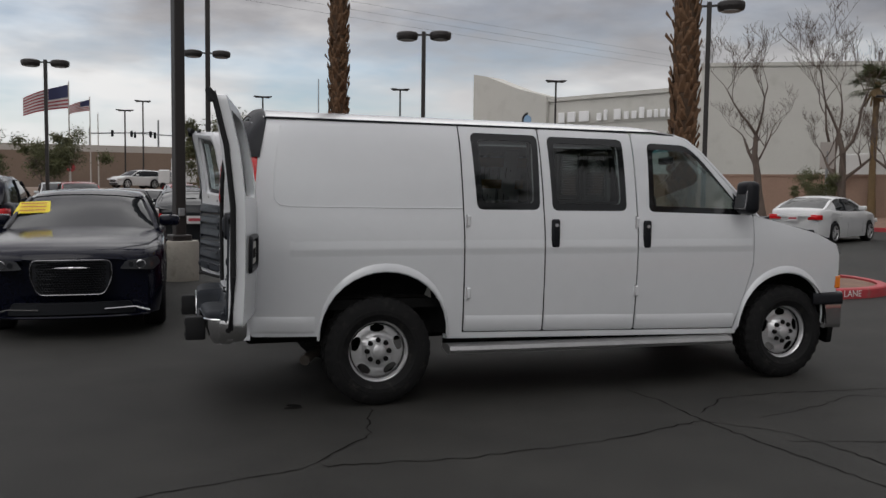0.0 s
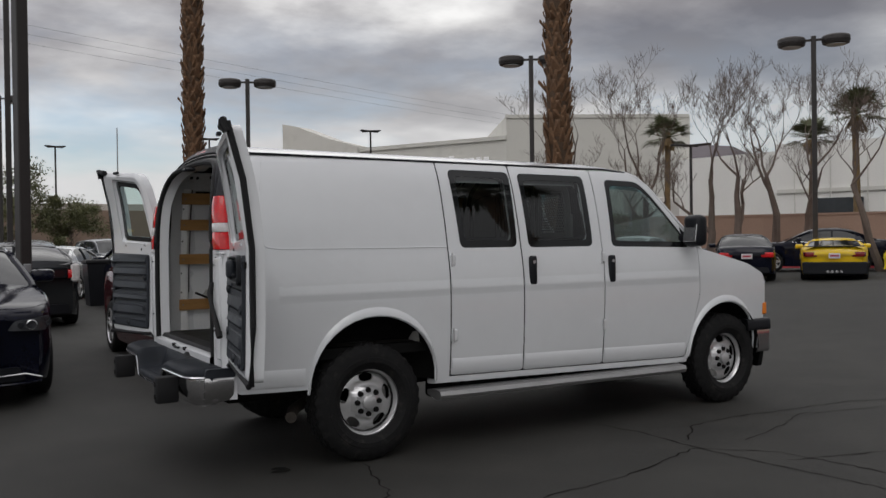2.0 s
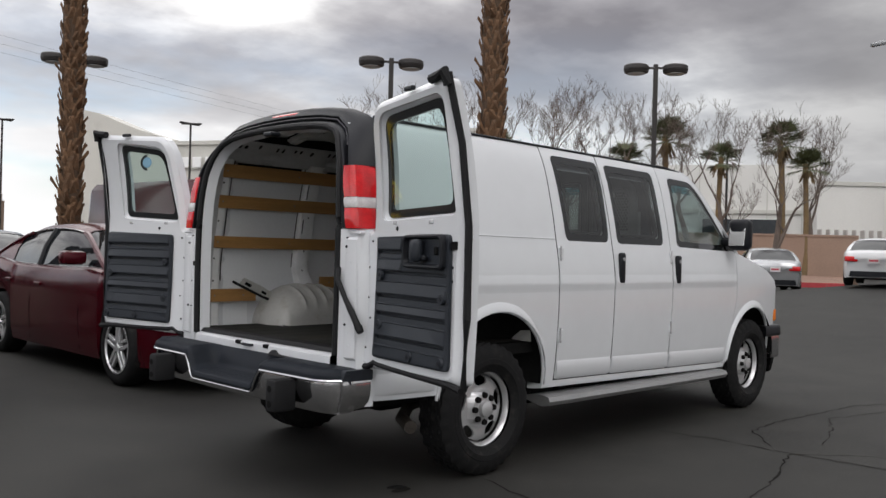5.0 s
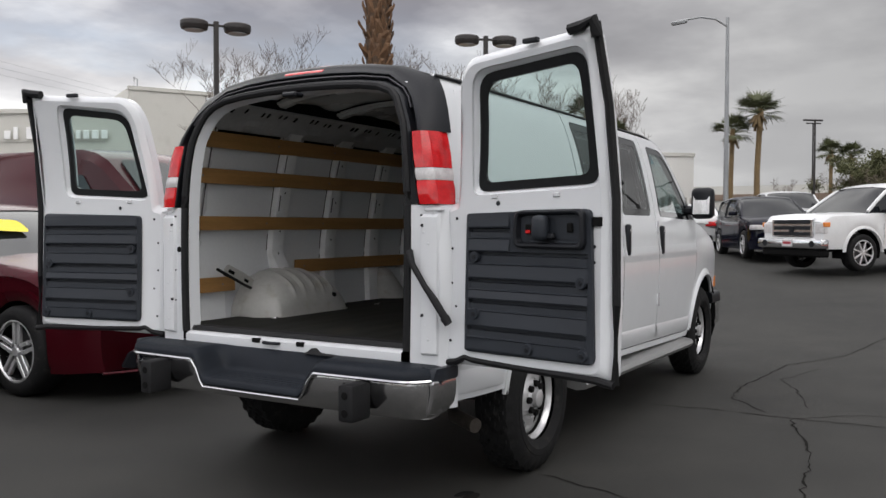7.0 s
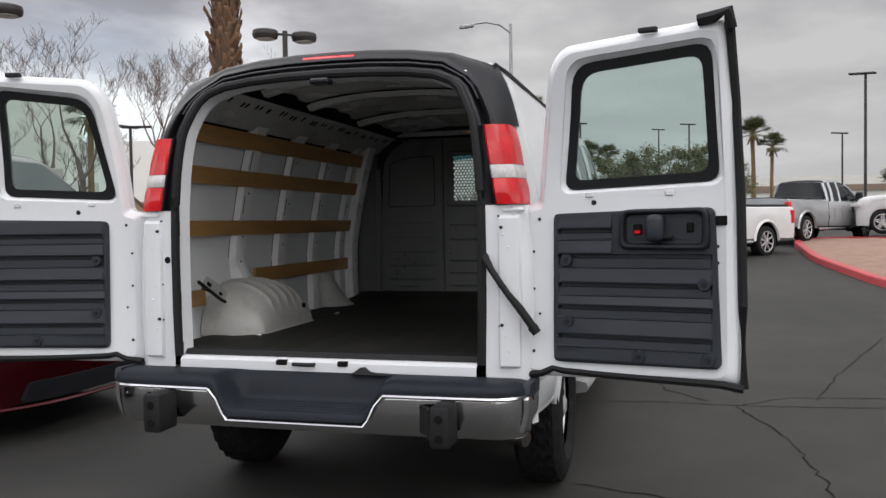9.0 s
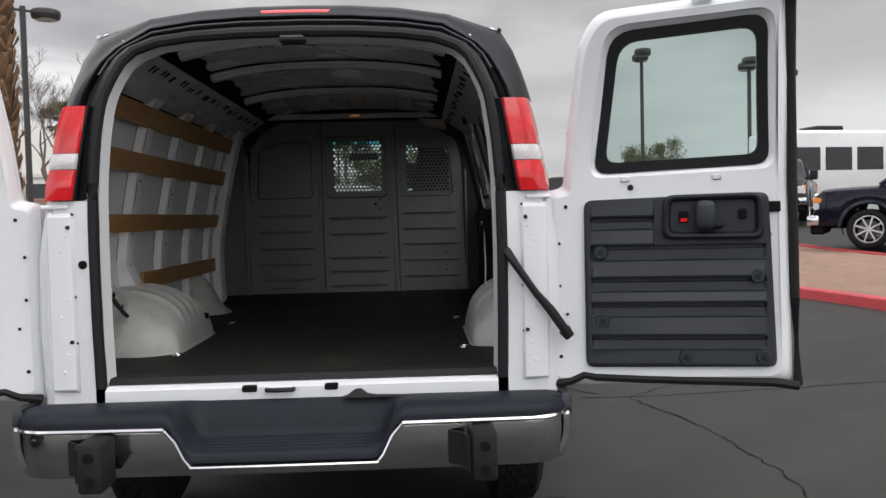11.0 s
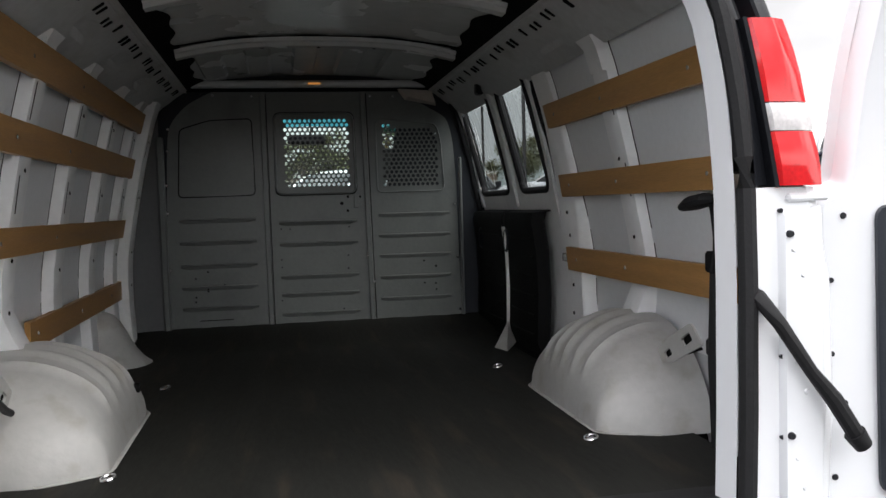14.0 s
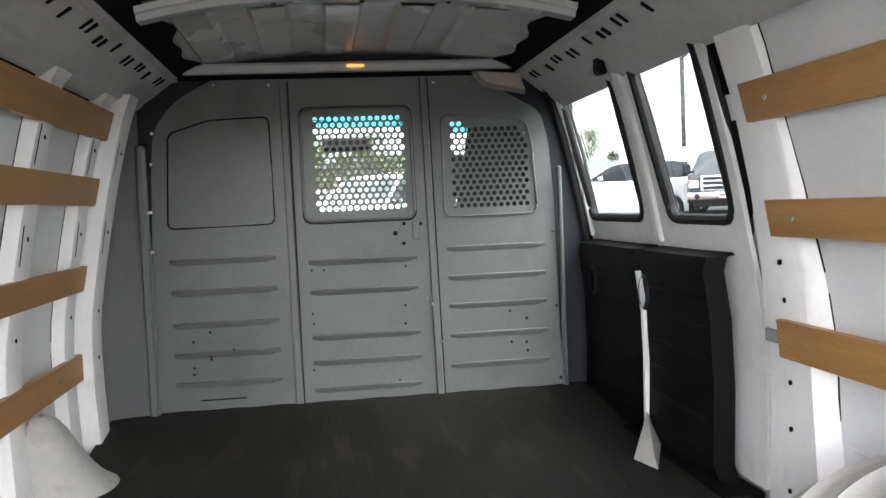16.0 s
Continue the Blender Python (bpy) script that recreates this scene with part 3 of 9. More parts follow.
for x, z1 in ((0.61, 1.97), (1.235, 1.965), (2.00, 1.36)):
    seal = [(x, -side_y(x, z) + 0.0105, z) for z in np.linspace(low_z(x) + 0.02, z1, 14)]
    part("door_seal", tube(B(), seal, 0.010, 6), RUBBER, van, "black rubber door seal")
part("door_seal", tube(B(), [(2.94, -side_y(2.94, 0.60) + 0.014, 0.60), (3.0, -side_y(3.0, 0.75) + 0.014, 0.75), (3.058, -side_y(3.05, 0.95) + 0.014, 0.95), (3.062, -side_y(3.06, 1.30) + 0.014, 1.30)], 0.010, 6), RUBBER, van)
rows = []
for k in range(9):
    x = 0.50 + 2.44 * k / 8
    z = low_z(x)
    rows.append([(x, -0.80, z + 0.02), (x, -side_y(x, z) + 0.004, z + 0.012), (x, -side_y(x, z) + 0.001, z - 0.012), (x, -side_y(x, z) + 0.010, z - 0.030), (x, -0.84, z - 0.040), (x, -0.80, z - 0.040)])
part("rocker_sill", loft(B(), rows), WHITE, van, "white sill under the doors")

# ---- the van's rear end ----
def lean_x(z):
    return curve_at([(0.4, -0.950), (1.4, -0.952), (1.72, -0.932), (1.90, -0.880), (2.03, -0.825), (2.09, -0.80)], z)


def edge_x(z):
    return curve_at([(0.5, -0.878), (1.39, -0.878), (1.40, -0.852), (1.715, -0.816), (1.735, -0.812), (1.90, -0.777), (2.0, -0.755)], z)


OPEN_HALF = [(y_ + 0.017 * min(1.0, y_ / 0.5), z_) for y_, z_ in [(0.655, 0.74), (0.660, 0.95), (0.662, 1.20), (0.660, 1.39), (0.657, 1.45), (0.650, 1.55), (0.642, 1.63), (0.630, 1.715), (0.618, 1.76), (0.600, 1.81), (0.575, 1.858), (0.535, 1.895), (0.46, 1.925), (0.34, 1.943), (0.18, 1.953), (0.0, 1.957)]]
OUT_Z = [0.70, 0.95, 1.20, 1.39, 1.45, 1.55, 1.63, 1.715, 1.76, 1.83, 1.91, 1.985]
rear_half = []
for i, (yi, zi) in enumerate(OPEN_HALF):
    if i < len(OUT_Z):
        zo = OUT_Z[i]
        xo = edge_x(zo)
        A = (xo + (0.010 if i >= 7 else 0.0), side_y(xo, zo) + (0.012 if i >= 7 else 0.001), zo)
        Bq = (lean_x(zo), side_y(xo, zo) - 0.055 - 0.03 * max(0, zo - 1.7), zo - 0.06 * max(0, zo - 1.75) / 0.25)
    else:
        k = (i - len(OUT_Z) + 1) / (len(OPEN_HALF) - len(OUT_Z))
        yo = side_y(-0.755, 1.985) * (1 - k)
        A = (-0.744, yo, 2.0 + 0.085 * (1 - (1 - k) ** 2.6) + 0.008)
        Bq = (-0.805, yo * 0.97, A[2] - 0.030)
    C = (lean_x(zi) - 0.004, yi + (0.045 if zi < 1.8 else 0.03), zi + (0.0 if zi < 1.8 else 0.03))
    D = (lean_x(zi) + 0.012, yi + 0.010, zi + (0.0 if zi < 1.8 else 0.008))
    E2 = (lean_x(zi) + 0.075, yi, zi - (0.0 if zi < 1.8 else 0.004))
    rear_half.append([A, Bq, C, D, E2])


def mirror_loop(rows):
    """Rows of the right half, then those of the left half back down."""
    r = [[(p[0], -p[1], p[2]) for p in row] for row in rows]
    l = [[(p[0], p[1], p[2]) for p in row] for row in rows[-2::-1]]
    return r + l


def smooth_strip(rows, cols, n=4):
    """Strips between the named columns of each row, with n steps along a soft curve."""
    out = []
    for row in rows:
        pts = [Vector(row[c]) for c in cols]
        line = []
        for a, b in zip(pts, pts[1:]):
            line += [a.lerp(b, k / n) for k in range(n)]
        out.append(line + [pts[-1]])
    return out


def curved(a, b, bulge, n=6):
    """Points from a to b that bow out by bulge."""
    a, b, c = Vector(a), Vector(b), Vector(bulge)
    m = (a + b) / 2 + c
    return [a * (1 - t) ** 2 + m * 2 * t * (1 - t) + b * t * t for t in [k / n for k in range(n + 1)]]


def cap_row(row):
    A, Bq, C, D, E2 = row
    up = 0.0 if A[2] < 1.9 else 0.012
    side = 0.022 if A[2] < 1.99 else 0.0
    return [(p.x, p.y, p.z) for p in curved(A, Bq, (-0.015, side * 0.8, up), 6)] + [(q.x + d, q.y, q.z) for q, d in ((Vector(Bq).lerp(Vector(C), f), d) for f, d in ((0.12, -0.005), (0.30, -0.006), (0.36, 0.0), (0.40, 0.045), (0.62, 0.055), (0.80, 0.045), (0.84, 0.004), (1.0, 0.0)))]


part("gutter_trim", tube(B(), [(p[0] + 0.012, p[1], p[2]) for p in [tuple(r[1][i] * 0.44 + r[2][i] * 0.56 for i in range(3)) for r in mirror_loop(rear_half[9:])]], 0.006, 6), surface("dark_glossy_trim", (0.05, 0.05, 0.055), 0.18, 0.6, var=0.2), van, "glossy dark trim in the gutter of the surround")
part("rear_cap", loft(B(), mirror_loop([cap_row(r) for r in rear_half[7:]]), closed=False, caps=False), CAP, van, "black plastic surround over the rear opening")
for s in (-1, 1):
    def flip(row, s=s):
        return [(p[0], s * p[1], p[2]) for p in row]
    rows = [[(p.x, p.y, p.z) for p in curved(r[0], r[1], (-0.012, 0.02, 0), 5)] + [(p.x, p.y, p.z) for p in curved(r[1], r[2], (0.012, 0, 0), 4)[1:]] for r in rear_half[:4]]
    rows = [[(p[0], p[1], 0.50) for p in rows[0]]] + rows
    part("rear_pillar", loft(B(), [flip(r) for r in rows], closed=False), WHITE, van)
    # black strip beside the lamp and the lamp itself
    strip = []
    for z in (1.395, 1.47, 1.55, 1.63, 1.72):
        yi = curve_at([(p[1], p[0]) for p in OPEN_HALF[:12]], z)
        strip.append(flip([(lean_x(z) + 0.03, 0.80, z), (lean_x(z) + 0.008, 0.735 - 0.03 * (z - 1.4) / 0.3, z), (lean_x(z) - 0.004, yi + 0.045, z)]))
    part("lamp_backing", loft(B(), strip, closed=False), CAP, van)
    lamp = part("tail_lamp", boxed(-0.915, -0.87, min(s * 0.72, s * 0.77), max(s * 0.72, s * 0.77), 1.42, 1.69, 0.005), CAP, van, "red and clear tail lamp")
    flank = []
    for k in range(5):
        z = 1.391 + 0.327 * k / 4
        f = (z - 1.4) / 0.315
        yin, xr = 0.762 - 0.052 * f, lean_x(z) - 0.020
        xe = edge_x(min(max(z, 1.40), 1.714)) - 0.002
        flank.append(flip([(xr + 0.006, yin + 0.004, z), (xr + 0.011, yin - 0.0015, z), (xr + 0.05, yin - 0.0025, z), (xe, yin + 0.027, z)]))
    part("lamp_flank", loft(B(), flank, closed=False), CAP, lamp, "black inner flank of the lamp")
    for nm, z0, z1, mt, lab in (("red_lens", 1.393, 1.497, REDLENS, "glossy red lens"), ("clear_lens", 1.499, 1.552, CLEARLENS, "clear reversing lens"), ("red_lens", 1.554, 1.716, REDLENS, "glossy red lens")):
        rings = []
        for k in range(4):
            z = z0 + (z1 - z0) * k / 3
            f = (z - 1.4) / 0.315
            yin, yo = 0.762 - 0.052 * f, side_y(-0.885, z) - 0.004
            xr = lean_x(z) - 0.020
            soft = 0.004 if k in (0, 3) else 0.0
            xe = edge_x(min(max(z, 1.40), 1.714)) - 0.002
            ring = [(xe, side_y(xe, z) + 0.002 - soft, z), (-0.905, yo + 0.004 - soft, z), (xr + 0.016, yo - 0.014 - soft, z), (xr + soft, yo - 0.045, z), (xr - 0.002 + soft, (yin + yo) / 2, z), (xr + soft, yin + 0.012, z), (xr + 0.012, yin + soft, z), (xr + 0.05, yin, z), (xe, yin + 0.03, z)]
            rings.append(flip(ring))
        part(nm, loft(B(), rings), mt, lamp, lab)
part("inner_flange", loft(B(), mirror_loop([[r[3], tuple(Vector(r[3]).lerp(Vector(r[4]), 0.5)), r[4], (r[4][0] + 0.01, r[4][1] + 0.03, r[4][2] + (0.02 if r[4][2] > 1.8 else 0))] for r in rear_half]), closed=False), WHITE, van, "white flange round the rear opening")
seal_line = [(lean_x(z) - 0.002, -(y + 0.026 if z < 1.8 else y + 0.014), z + (0.018 if z > 1.8 else 0)) for y, z in OPEN_HALF]
seal_line = seal_line + [(p[0], -p[1], p[2]) for p in seal_line[-2::-1]]
part("door_seal", tube(B(), seal_line, 0.019, 8), RUBBER, van, "black rubber door seal")
part("stop_lamp", sheet(rounded([(-0.115, 0.0), (0.135, 0.0), (0.135, 0.052), (-0.115, 0.052)], 0.012), [], lambda u, v: Vector((-0.818 + 0.075 * v / 0.052, u, 2.052 + 0.043 * (v / 0.052) ** 0.7 - 0.04 * (u / 0.7) ** 2)), 0.02), REDLENS, van, "red high-level stop lamp")
part("dome_latch", boxed(-0.93, -0.86, -0.035, 0.055, 1.925, 1.95, 0.008), CAP, van)

# threshold, sill and rear crossmember
part("rear_sill", loft(B(), [[(-0.86, y, 0.752), (-0.905, y, 0.752), (-0.918, y, 0.744), (-0.955, y, 0.741), (-0.972, y, 0.730), (-0.975, y, 0.66), (-0.95, y, 0.60)] for y in (-0.68, -0.3, 0.0, 0.3, 0.68)], closed=False), WHITE, van, "white painted sill below the rear doors")
part("threshold_strip", loft(B(), [[(-0.80, y, 0.759), (-0.865, y, 0.768), (-0.918, y, 0.767), (-0.936, y, 0.747)] for y in (-0.712, 0.0, 0.712)], closed=False), RUBBER, van, "black plastic threshold strip")
for y0, y1, z0, z1, nm in ((0.155, 0.215, 0.724, 0.742, "latch_slot"), (-0.125, -0.07, 0.724, 0.742, "latch_slot")):
    part(nm, boxed(-0.980, -0.945, y0 + 0.004, y1 - 0.004, 0.716, 0.738, 0.004), MATTE, van)
part("latch_striker", tube(B(), [(-0.95, 0.13, 0.722), (-0.985, 0.125, 0.722), (-0.99, 0.10, 0.722), (-0.99, 0.06, 0.722), (-0.985, 0.035, 0.722), (-0.95, 0.03, 0.722)], 0.008, 8), CAP, van)

# bumper: chrome bar, black step pad, two rubber blocks
NOTCH0, NOTCH1 = -0.275, 0.355


def in_notch(y):
    a = min(max((y - (NOTCH0 - 0.07)) / 0.09, 0), 1)
    b = min(max(((NOTCH1 + 0.07) - y) / 0.09, 0), 1)
    k = min(a, b)
    return k * k * (3 - 2 * k)


def bumper_x(y):
    d = min(max(abs(y - 0.02) - 0.79, 0.0), 0.139)
    return -1.165 + 0.02 * ((y - 0.02) / 0.9) ** 2 + 0.14 - math.sqrt(0.14 ** 2 - d * d)


bumper = part("rear_bumper", sheet(rounded([(-0.905, 0.475), (0.945, 0.475), (0.945, 0.645), (0.43, 0.650), (0.34, 0.515), (-0.26, 0.515), (-0.35, 0.650), (-0.905, 0.645)], [0.03, 0.03, 0.02, 0.03, 0.03, 0.03, 0.03, 0.02]), [], lambda y, z: Vector((bumper_x(y) + 2.4 * (z - 0.600) ** 2, y, z)), 0.05, 0.03, (1, 0, 0)), CHROME, van, "chrome rear bumper with black step pad")
pad_rows = []
for k in range(77):
    y = -0.925 + 1.885 * k / 76
    n = in_notch(y)
    fx = bumper_x(y)
    end = 0.02 * max(0, (abs(y - 0.02) - 0.86) / 0.08) ** 2
    hi = [(-0.955, 0.690), (-0.975, 0.694), (-1.00, 0.695), (-1.03, 0.695), (-1.06, 0.695), (fx + 0.050, 0.694), (fx + 0.018, 0.689), (fx - 0.004, 0.676), (fx - 0.010, 0.660), (fx - 0.008, 0.646), (fx + 0.01, 0.640)]
    lo = [(-0.955, 0.690), (-0.972, 0.692), (-0.984, 0.684), (-1.010, 0.600), (-1.018, 0.582), (-1.032, 0.574), (fx + 0.030, 0.562), (fx - 0.004, 0.560), (fx - 0.014, 0.552), (fx - 0.016, 0.530), (fx + 0.01, 0.512)]
    pad_rows.append([(a[0] * (1 - n) + b[0] * n, y, a[1] * (1 - n) + b[1] * n - end) for a, b in zip(hi, lo)])
step_pad = part("step_pad", loft(B(), pad_rows, closed=False), PAD, bumper, "charcoal plastic step pad", angle=50)
for k in range(4):
    xk = -1.055 - 0.026 * k
    part("tread_rib", tube(B(), [(xk, y, 0.5735 - (0.012 * (-1.032 - xk) / 0.10)) for y in np.linspace(NOTCH0 + 0.05, NOTCH1 - 0.05, 8)], 0.0035, 6), PAD, step_pad)
part("pad_tab", loft(B(), [[(-0.955, y, 0.69), (-0.965, y, 0.69 + h), (-0.99, y, 0.69 + h), (-1.0, y, 0.69)] for y, h in ((-0.33, 0.004), (-0.25, 0.006), (-0.225, 0.010), (-0.20, 0.028), (-0.18, 0.026), (-0.155, 0.008), (-0.14, 0.002))]), RUBBER, step_pad)
part("notch_edge", tube(B(), [(bumper_x(y) - 0.014, y, 0.514) for y in np.linspace(-0.265, 0.345, 10)], 0.006, 6), CHROME, bumper, "bright rolled edge")
for y0, y1 in ((-0.345, -0.262), (0.425, 0.342)):
    part("notch_edge", tube(B(), [(bumper_x(y) - 0.013, y, z) for y, z in ((y0, 0.638), (y0 * 0.6 + y1 * 0.4, 0.600), (y0 * 0.25 + y1 * 0.75, 0.540), (y1, 0.515))], 0.006, 6), CHROME, bumper, "bright rolled edge")
for a, b in ((-0.905, -0.345), (0.425, 0.945)):
    part("bumper_edge", tube(B(), [(bumper_x(y) - 0.012, y, 0.640) for y in np.linspace(a, b, 14)], 0.008, 6), CHROME, bumper, "bright rolled edge")
for s in (-1, 1):
    yc = 0.02 + s * 0.925
    part("bumper_side", sheet(rounded([(-1.07, 0.480), (-0.90, 0.50), (-0.90, 0.645), (-1.07, 0.645)], 0.02), [], lambda x, z, yc=yc, s=s: Vector((x, yc + s * (0.018 - 2.4 * (z - 0.600) ** 2 - 0.3 * max(0, -1.03 - x)), z)), 0.04, 0.02, (0, -s, 0)), CHROME, bumper)
    part("bumper_end", sheet(rounded([(-1.075, 0.640), (-0.89, 0.635), (-0.89, 0.690), (-1.06, 0.692)], 0.015), [], lambda x, z, yc=yc, s=s: Vector((x, yc + s * (0.020 - 0.3 * max(0, -1.03 - x)), z)), 0.04, 0.03, (0, -s, 0)), TRIM, bumper, "charcoal plastic end cap")
for y in (-0.605, 0.625):
    bl = part("bumper_block", boxed(-1.285, -1.150, y - 0.040, y + 0.040, 0.470, 0.630, 0.014, seg=2), RUBBER, bumper, "black rubber bumper block")
    for z in (0.51, 0.585):
        part("bolt_recess", rod(B(), (-1.288, y, z), (-1.270, y, z), 0.017, 0.013, 12), MATTE, bl)

    part("block_bracket", loft(B(), [[(x, y + 0.045 + k, 0.50), (x, y + 0.052 + k, 0.50), (x, y + 0.052 + k, 0.61), (x, y + 0.045 + k, 0.61)] for x, k in ((-1.26, 0.0), (-1.20, 0.015), (-1.16, 0.06))]), RUBBER, bl)


# ---- rear doors, swung wide open ----
def rear_door(sgn, hinge, turn, win, trim_u, width, handle):
    """Local u runs from the hinge to the free edge, v is the height, w towards the cargo side."""
    th = radians(turn)
    U = Vector((-math.sin(th), sgn * math.cos(th), 0))
    N = Vector((-math.cos(th), -sgn * math.sin(th), 0))
    H = Vector((hinge[0], hinge[1], 0))

    def lean_w(v):
        return curve_at([(0.6, 0.012), (0.72, 0.010), (0.95, -0.002), (1.1, -0.006), (1.40, -0.006), (1.55, 0.003), (1.75, 0.030), (1.95, 0.076), (2.07, 0.110)], v)

    def at(w):
        # the window part of the door is thinner than its foot
        return lambda u, v: H + U * u + N * ((w if w > 0 else w * (0.50 - 0.05 * ease((v - 1.34) / 0.14))) + lean_w(v)) + Vector((0, 0, v))

    outline = rounded([(-0.03, 0.695), (width - 0.015, 0.712), (width - 0.022, 1.40), (width - 0.045, 2.035), (width - 0.13, 2.030), (0.16, 1.992), (0.10, 1.90), (0.055, 1.60), (0.035, 1.40), (-0.03, 1.385)], [0.02, 0.03, 0, 0.04, 0.02, 0.10, 0.10, 0, 0.02, 0.02])
    d = part("rear_door", sheet(outline, [win], at(-0.065), 0.09, 0.055, -N), WHITE, van, "open white rear door with window and charcoal trim")
    # pressed inner sheet, raised round the window and along the edge
    inner_out = rounded([(0.005, 0.725), (width - 0.055, 0.735), (width - 0.062, 1.40), (width - 0.075, 1.995), (width - 0.15, 1.995), (0.18, 1.96), (0.125, 1.88), (0.085, 1.60), (0.06, 1.37), (0.005, 1.36)], [0.02, 0.05, 0, 0.07, 0.05, 0.08, 0.08, 0, 0.02, 0.02])
    wide = [(u + (0.018 if u > 0.4 else -0.018), v + (0.016 if v > 1.7 else -0.016)) for u, v in win]
    part("inner_panel", sheet(inner_out, [wide], at(0.0), 0.07), WHITE, d)
    rim_rows = [[tuple(at(-0.066)(u, v)), tuple(at(-0.030)(u2, v2)), tuple(at(0.0)(u2, v2))] for (u, v), (u2, v2) in zip(win, wide)]
    part("window_reveal", loft(B(), rim_rows, closed=False, wrap=True), WHITE, d)
    skirt = [[tuple(at(-0.066)(a, b)), tuple(at(-0.02)(a * 0.5 + c * 0.5, b * 0.5 + e * 0.5)), tuple(at(0.0)(c, e))] for (a, b), (c, e) in zip(outline, inner_out)]
    part("door_edge", loft(B(), skirt, closed=False, wrap=True), WHITE, d)
    glass_edge = shrink(win, 0.040)
    part("window_seal", sheet(win, [glass_edge], at(-0.052), 0.09, 0.012, -N), FRIT, d, "black rubber window surround")
    g = part("window_glass", sheet(glass_edge, [], at(-0.060), 0.3), GLASS, d, "greenish clear pane")
    g.visible_shadow = False
    # free-edge and foot weatherstrip
    edge = [(width + 0.0, 0.70), (width - 0.005, 1.0), (width - 0.010, 1.40), (width - 0.022, 1.75), (width - 0.035, 2.045)]
    part("edge_seal", tube(B(), [tuple(at(-0.045)(u, v)) for u, v in edge], 0.017, 8), RUBBER, d, "black weatherstrip on the free edge")
    part("foot_seal", tube(B(), [tuple(at(-0.02)(u, v)) for u, v in [(-0.02, 0.700), (0.05, 0.712), (0.10, 0.735), (0.14, 0.728), (0.3, 0.722), (0.55, 0.716), (width - 0.08, 0.712), (width, 0.70)]], 0.016, 8), RUBBER, d)
    part("corner_seal", tube(B(), [tuple(at(0.0)(u, v)) for u, v in [(width - 0.14, 2.028), (width - 0.08, 2.035), (width - 0.035, 2.05), (width - 0.028, 1.99)]], 0.022, 8), RUBBER, d)
    part("catch", boxed(0, 0.07, 0, 0.025, 0, 0.02, 0.004, m=Matrix.Translation(at(-0.02)(0.47, 2.004)) @ Matrix((U, N, (0, 0, 1))).transposed().to_4x4()), CAP, d)
    # trim panel with horizontal grooves
    t0, t1 = trim_u
    trim_out = rounded([(t0, 0.765), (t1 + 0.012, 0.770), (t1 - 0.012, 1.365), (t0, 1.350)], 0.03)
    # going down: a raised band ends in a sharp undercut, runs flat, then rises over a thin bead
    prof = [(1.360, 0.022)]
    for dark, bead in ((1.288, 1.247), (1.190, 1.139), (1.077, 1.031), (0.989, 0.943), (0.876, 0.830)):
        prof += [(dark + 0.008, 0.031), (dark + 0.002, 0.029), (dark - 0.001, 0.003), (dark - 0.013, 0.003), (dark - 0.016, 0.014), (bead + 0.005, 0.016), (bead, 0.023), (bead - 0.004, 0.020)]
    prof += [(0.775, 0.022)]

    def ribbed(u, v):
        w = 0.022
        inner = min(u - t0 - 0.020, t1 - 0.020 - u)
        if inner > 0 and not (handle and v > 1.192 and 0.345 < u):
            k = min(1.0, inner / 0.008)
            for (va, wa), (vb, wb_) in zip(prof, prof[1:]):
                if vb <= v <= va:
                    w = 0.022 + (wa + (wb_ - wa) * (va - v) / max(va - vb, 1e-6) - 0.022) * k
                    break
        rimd = min(u - t0, t1 + 0.012 - u, v - 0.765, 1.365 - v)
        if rimd < 0.012:
            w -= 0.010 * (1 - max(rimd, 0) / 0.012)
        return at(w)(u, v)

    def trim_sheet():
        bm = sheet(trim_out, [], lambda u, v: Vector((u, v, 0)), 0.35)
        for v, _ in prof[1:-1]:
            bmesh.ops.bisect_plane(bm, geom=bm.verts[:] + bm.edges[:] + bm.faces[:], dist=1e-5, plane_co=(0, v, 0), plane_no=(0, 1, 0))
        cuts_u = [t0 + 0.012, t0 + 0.020, t0 + 0.028, t1 - 0.028, t1 - 0.020, t1 - 0.002] + ([0.343, 0.347] if handle else [])
        for u in cuts_u:
            bmesh.ops.bisect_plane(bm, geom=bm.verts[:] + bm.edges[:] + bm.faces[:], dist=1e-5, plane_co=(u, 0, 0), plane_no=(1, 0, 0))
        for q in bm.verts:
            q.co = ribbed(q.co.x, q.co.y)
        return bm

    trim = part("trim_panel", trim_sheet(), TRIM, d, "charcoal plastic trim panel with pressed steps", angle=25)
    side = [[tuple(ribbed(u, v)), tuple(at(0.001)(u, v))] for u, v in trim_out]
    part("trim_edge", loft(B(), side, closed=False, wrap=True), TRIM, trim)
    for u, v in ((t0 + 0.055, 1.168), (t0 + 0.058, 0.927), (t1 - 0.05, 1.08), (t0 + 0.34, 0.802), (t1 - 0.035, 0.803)):
        c = at(0.020)(u, v)
        part("screw_recess", rod(B(), c, c + N * 0.012, 0.026, 0.022, 16), TRIM, trim)
        part("screw", rod(B(), c + N * 0.010, c + N * 0.015, 0.011, 0.009, 10), CAP, trim)
    frame_m = Matrix((U, N, (0, 0, 1))).transposed().to_4x4()
    for u in ((win[0][0] + 0.10), 0.56):
        part("window_clip", boxed(-0.016, 0.016, -0.004, 0.006, -0.010, 0.008, 0.003, m=Matrix.Translation(at(0.0)(u, min(p[1] for p in win) - 0.022)) @ frame_m), STEEL, d)
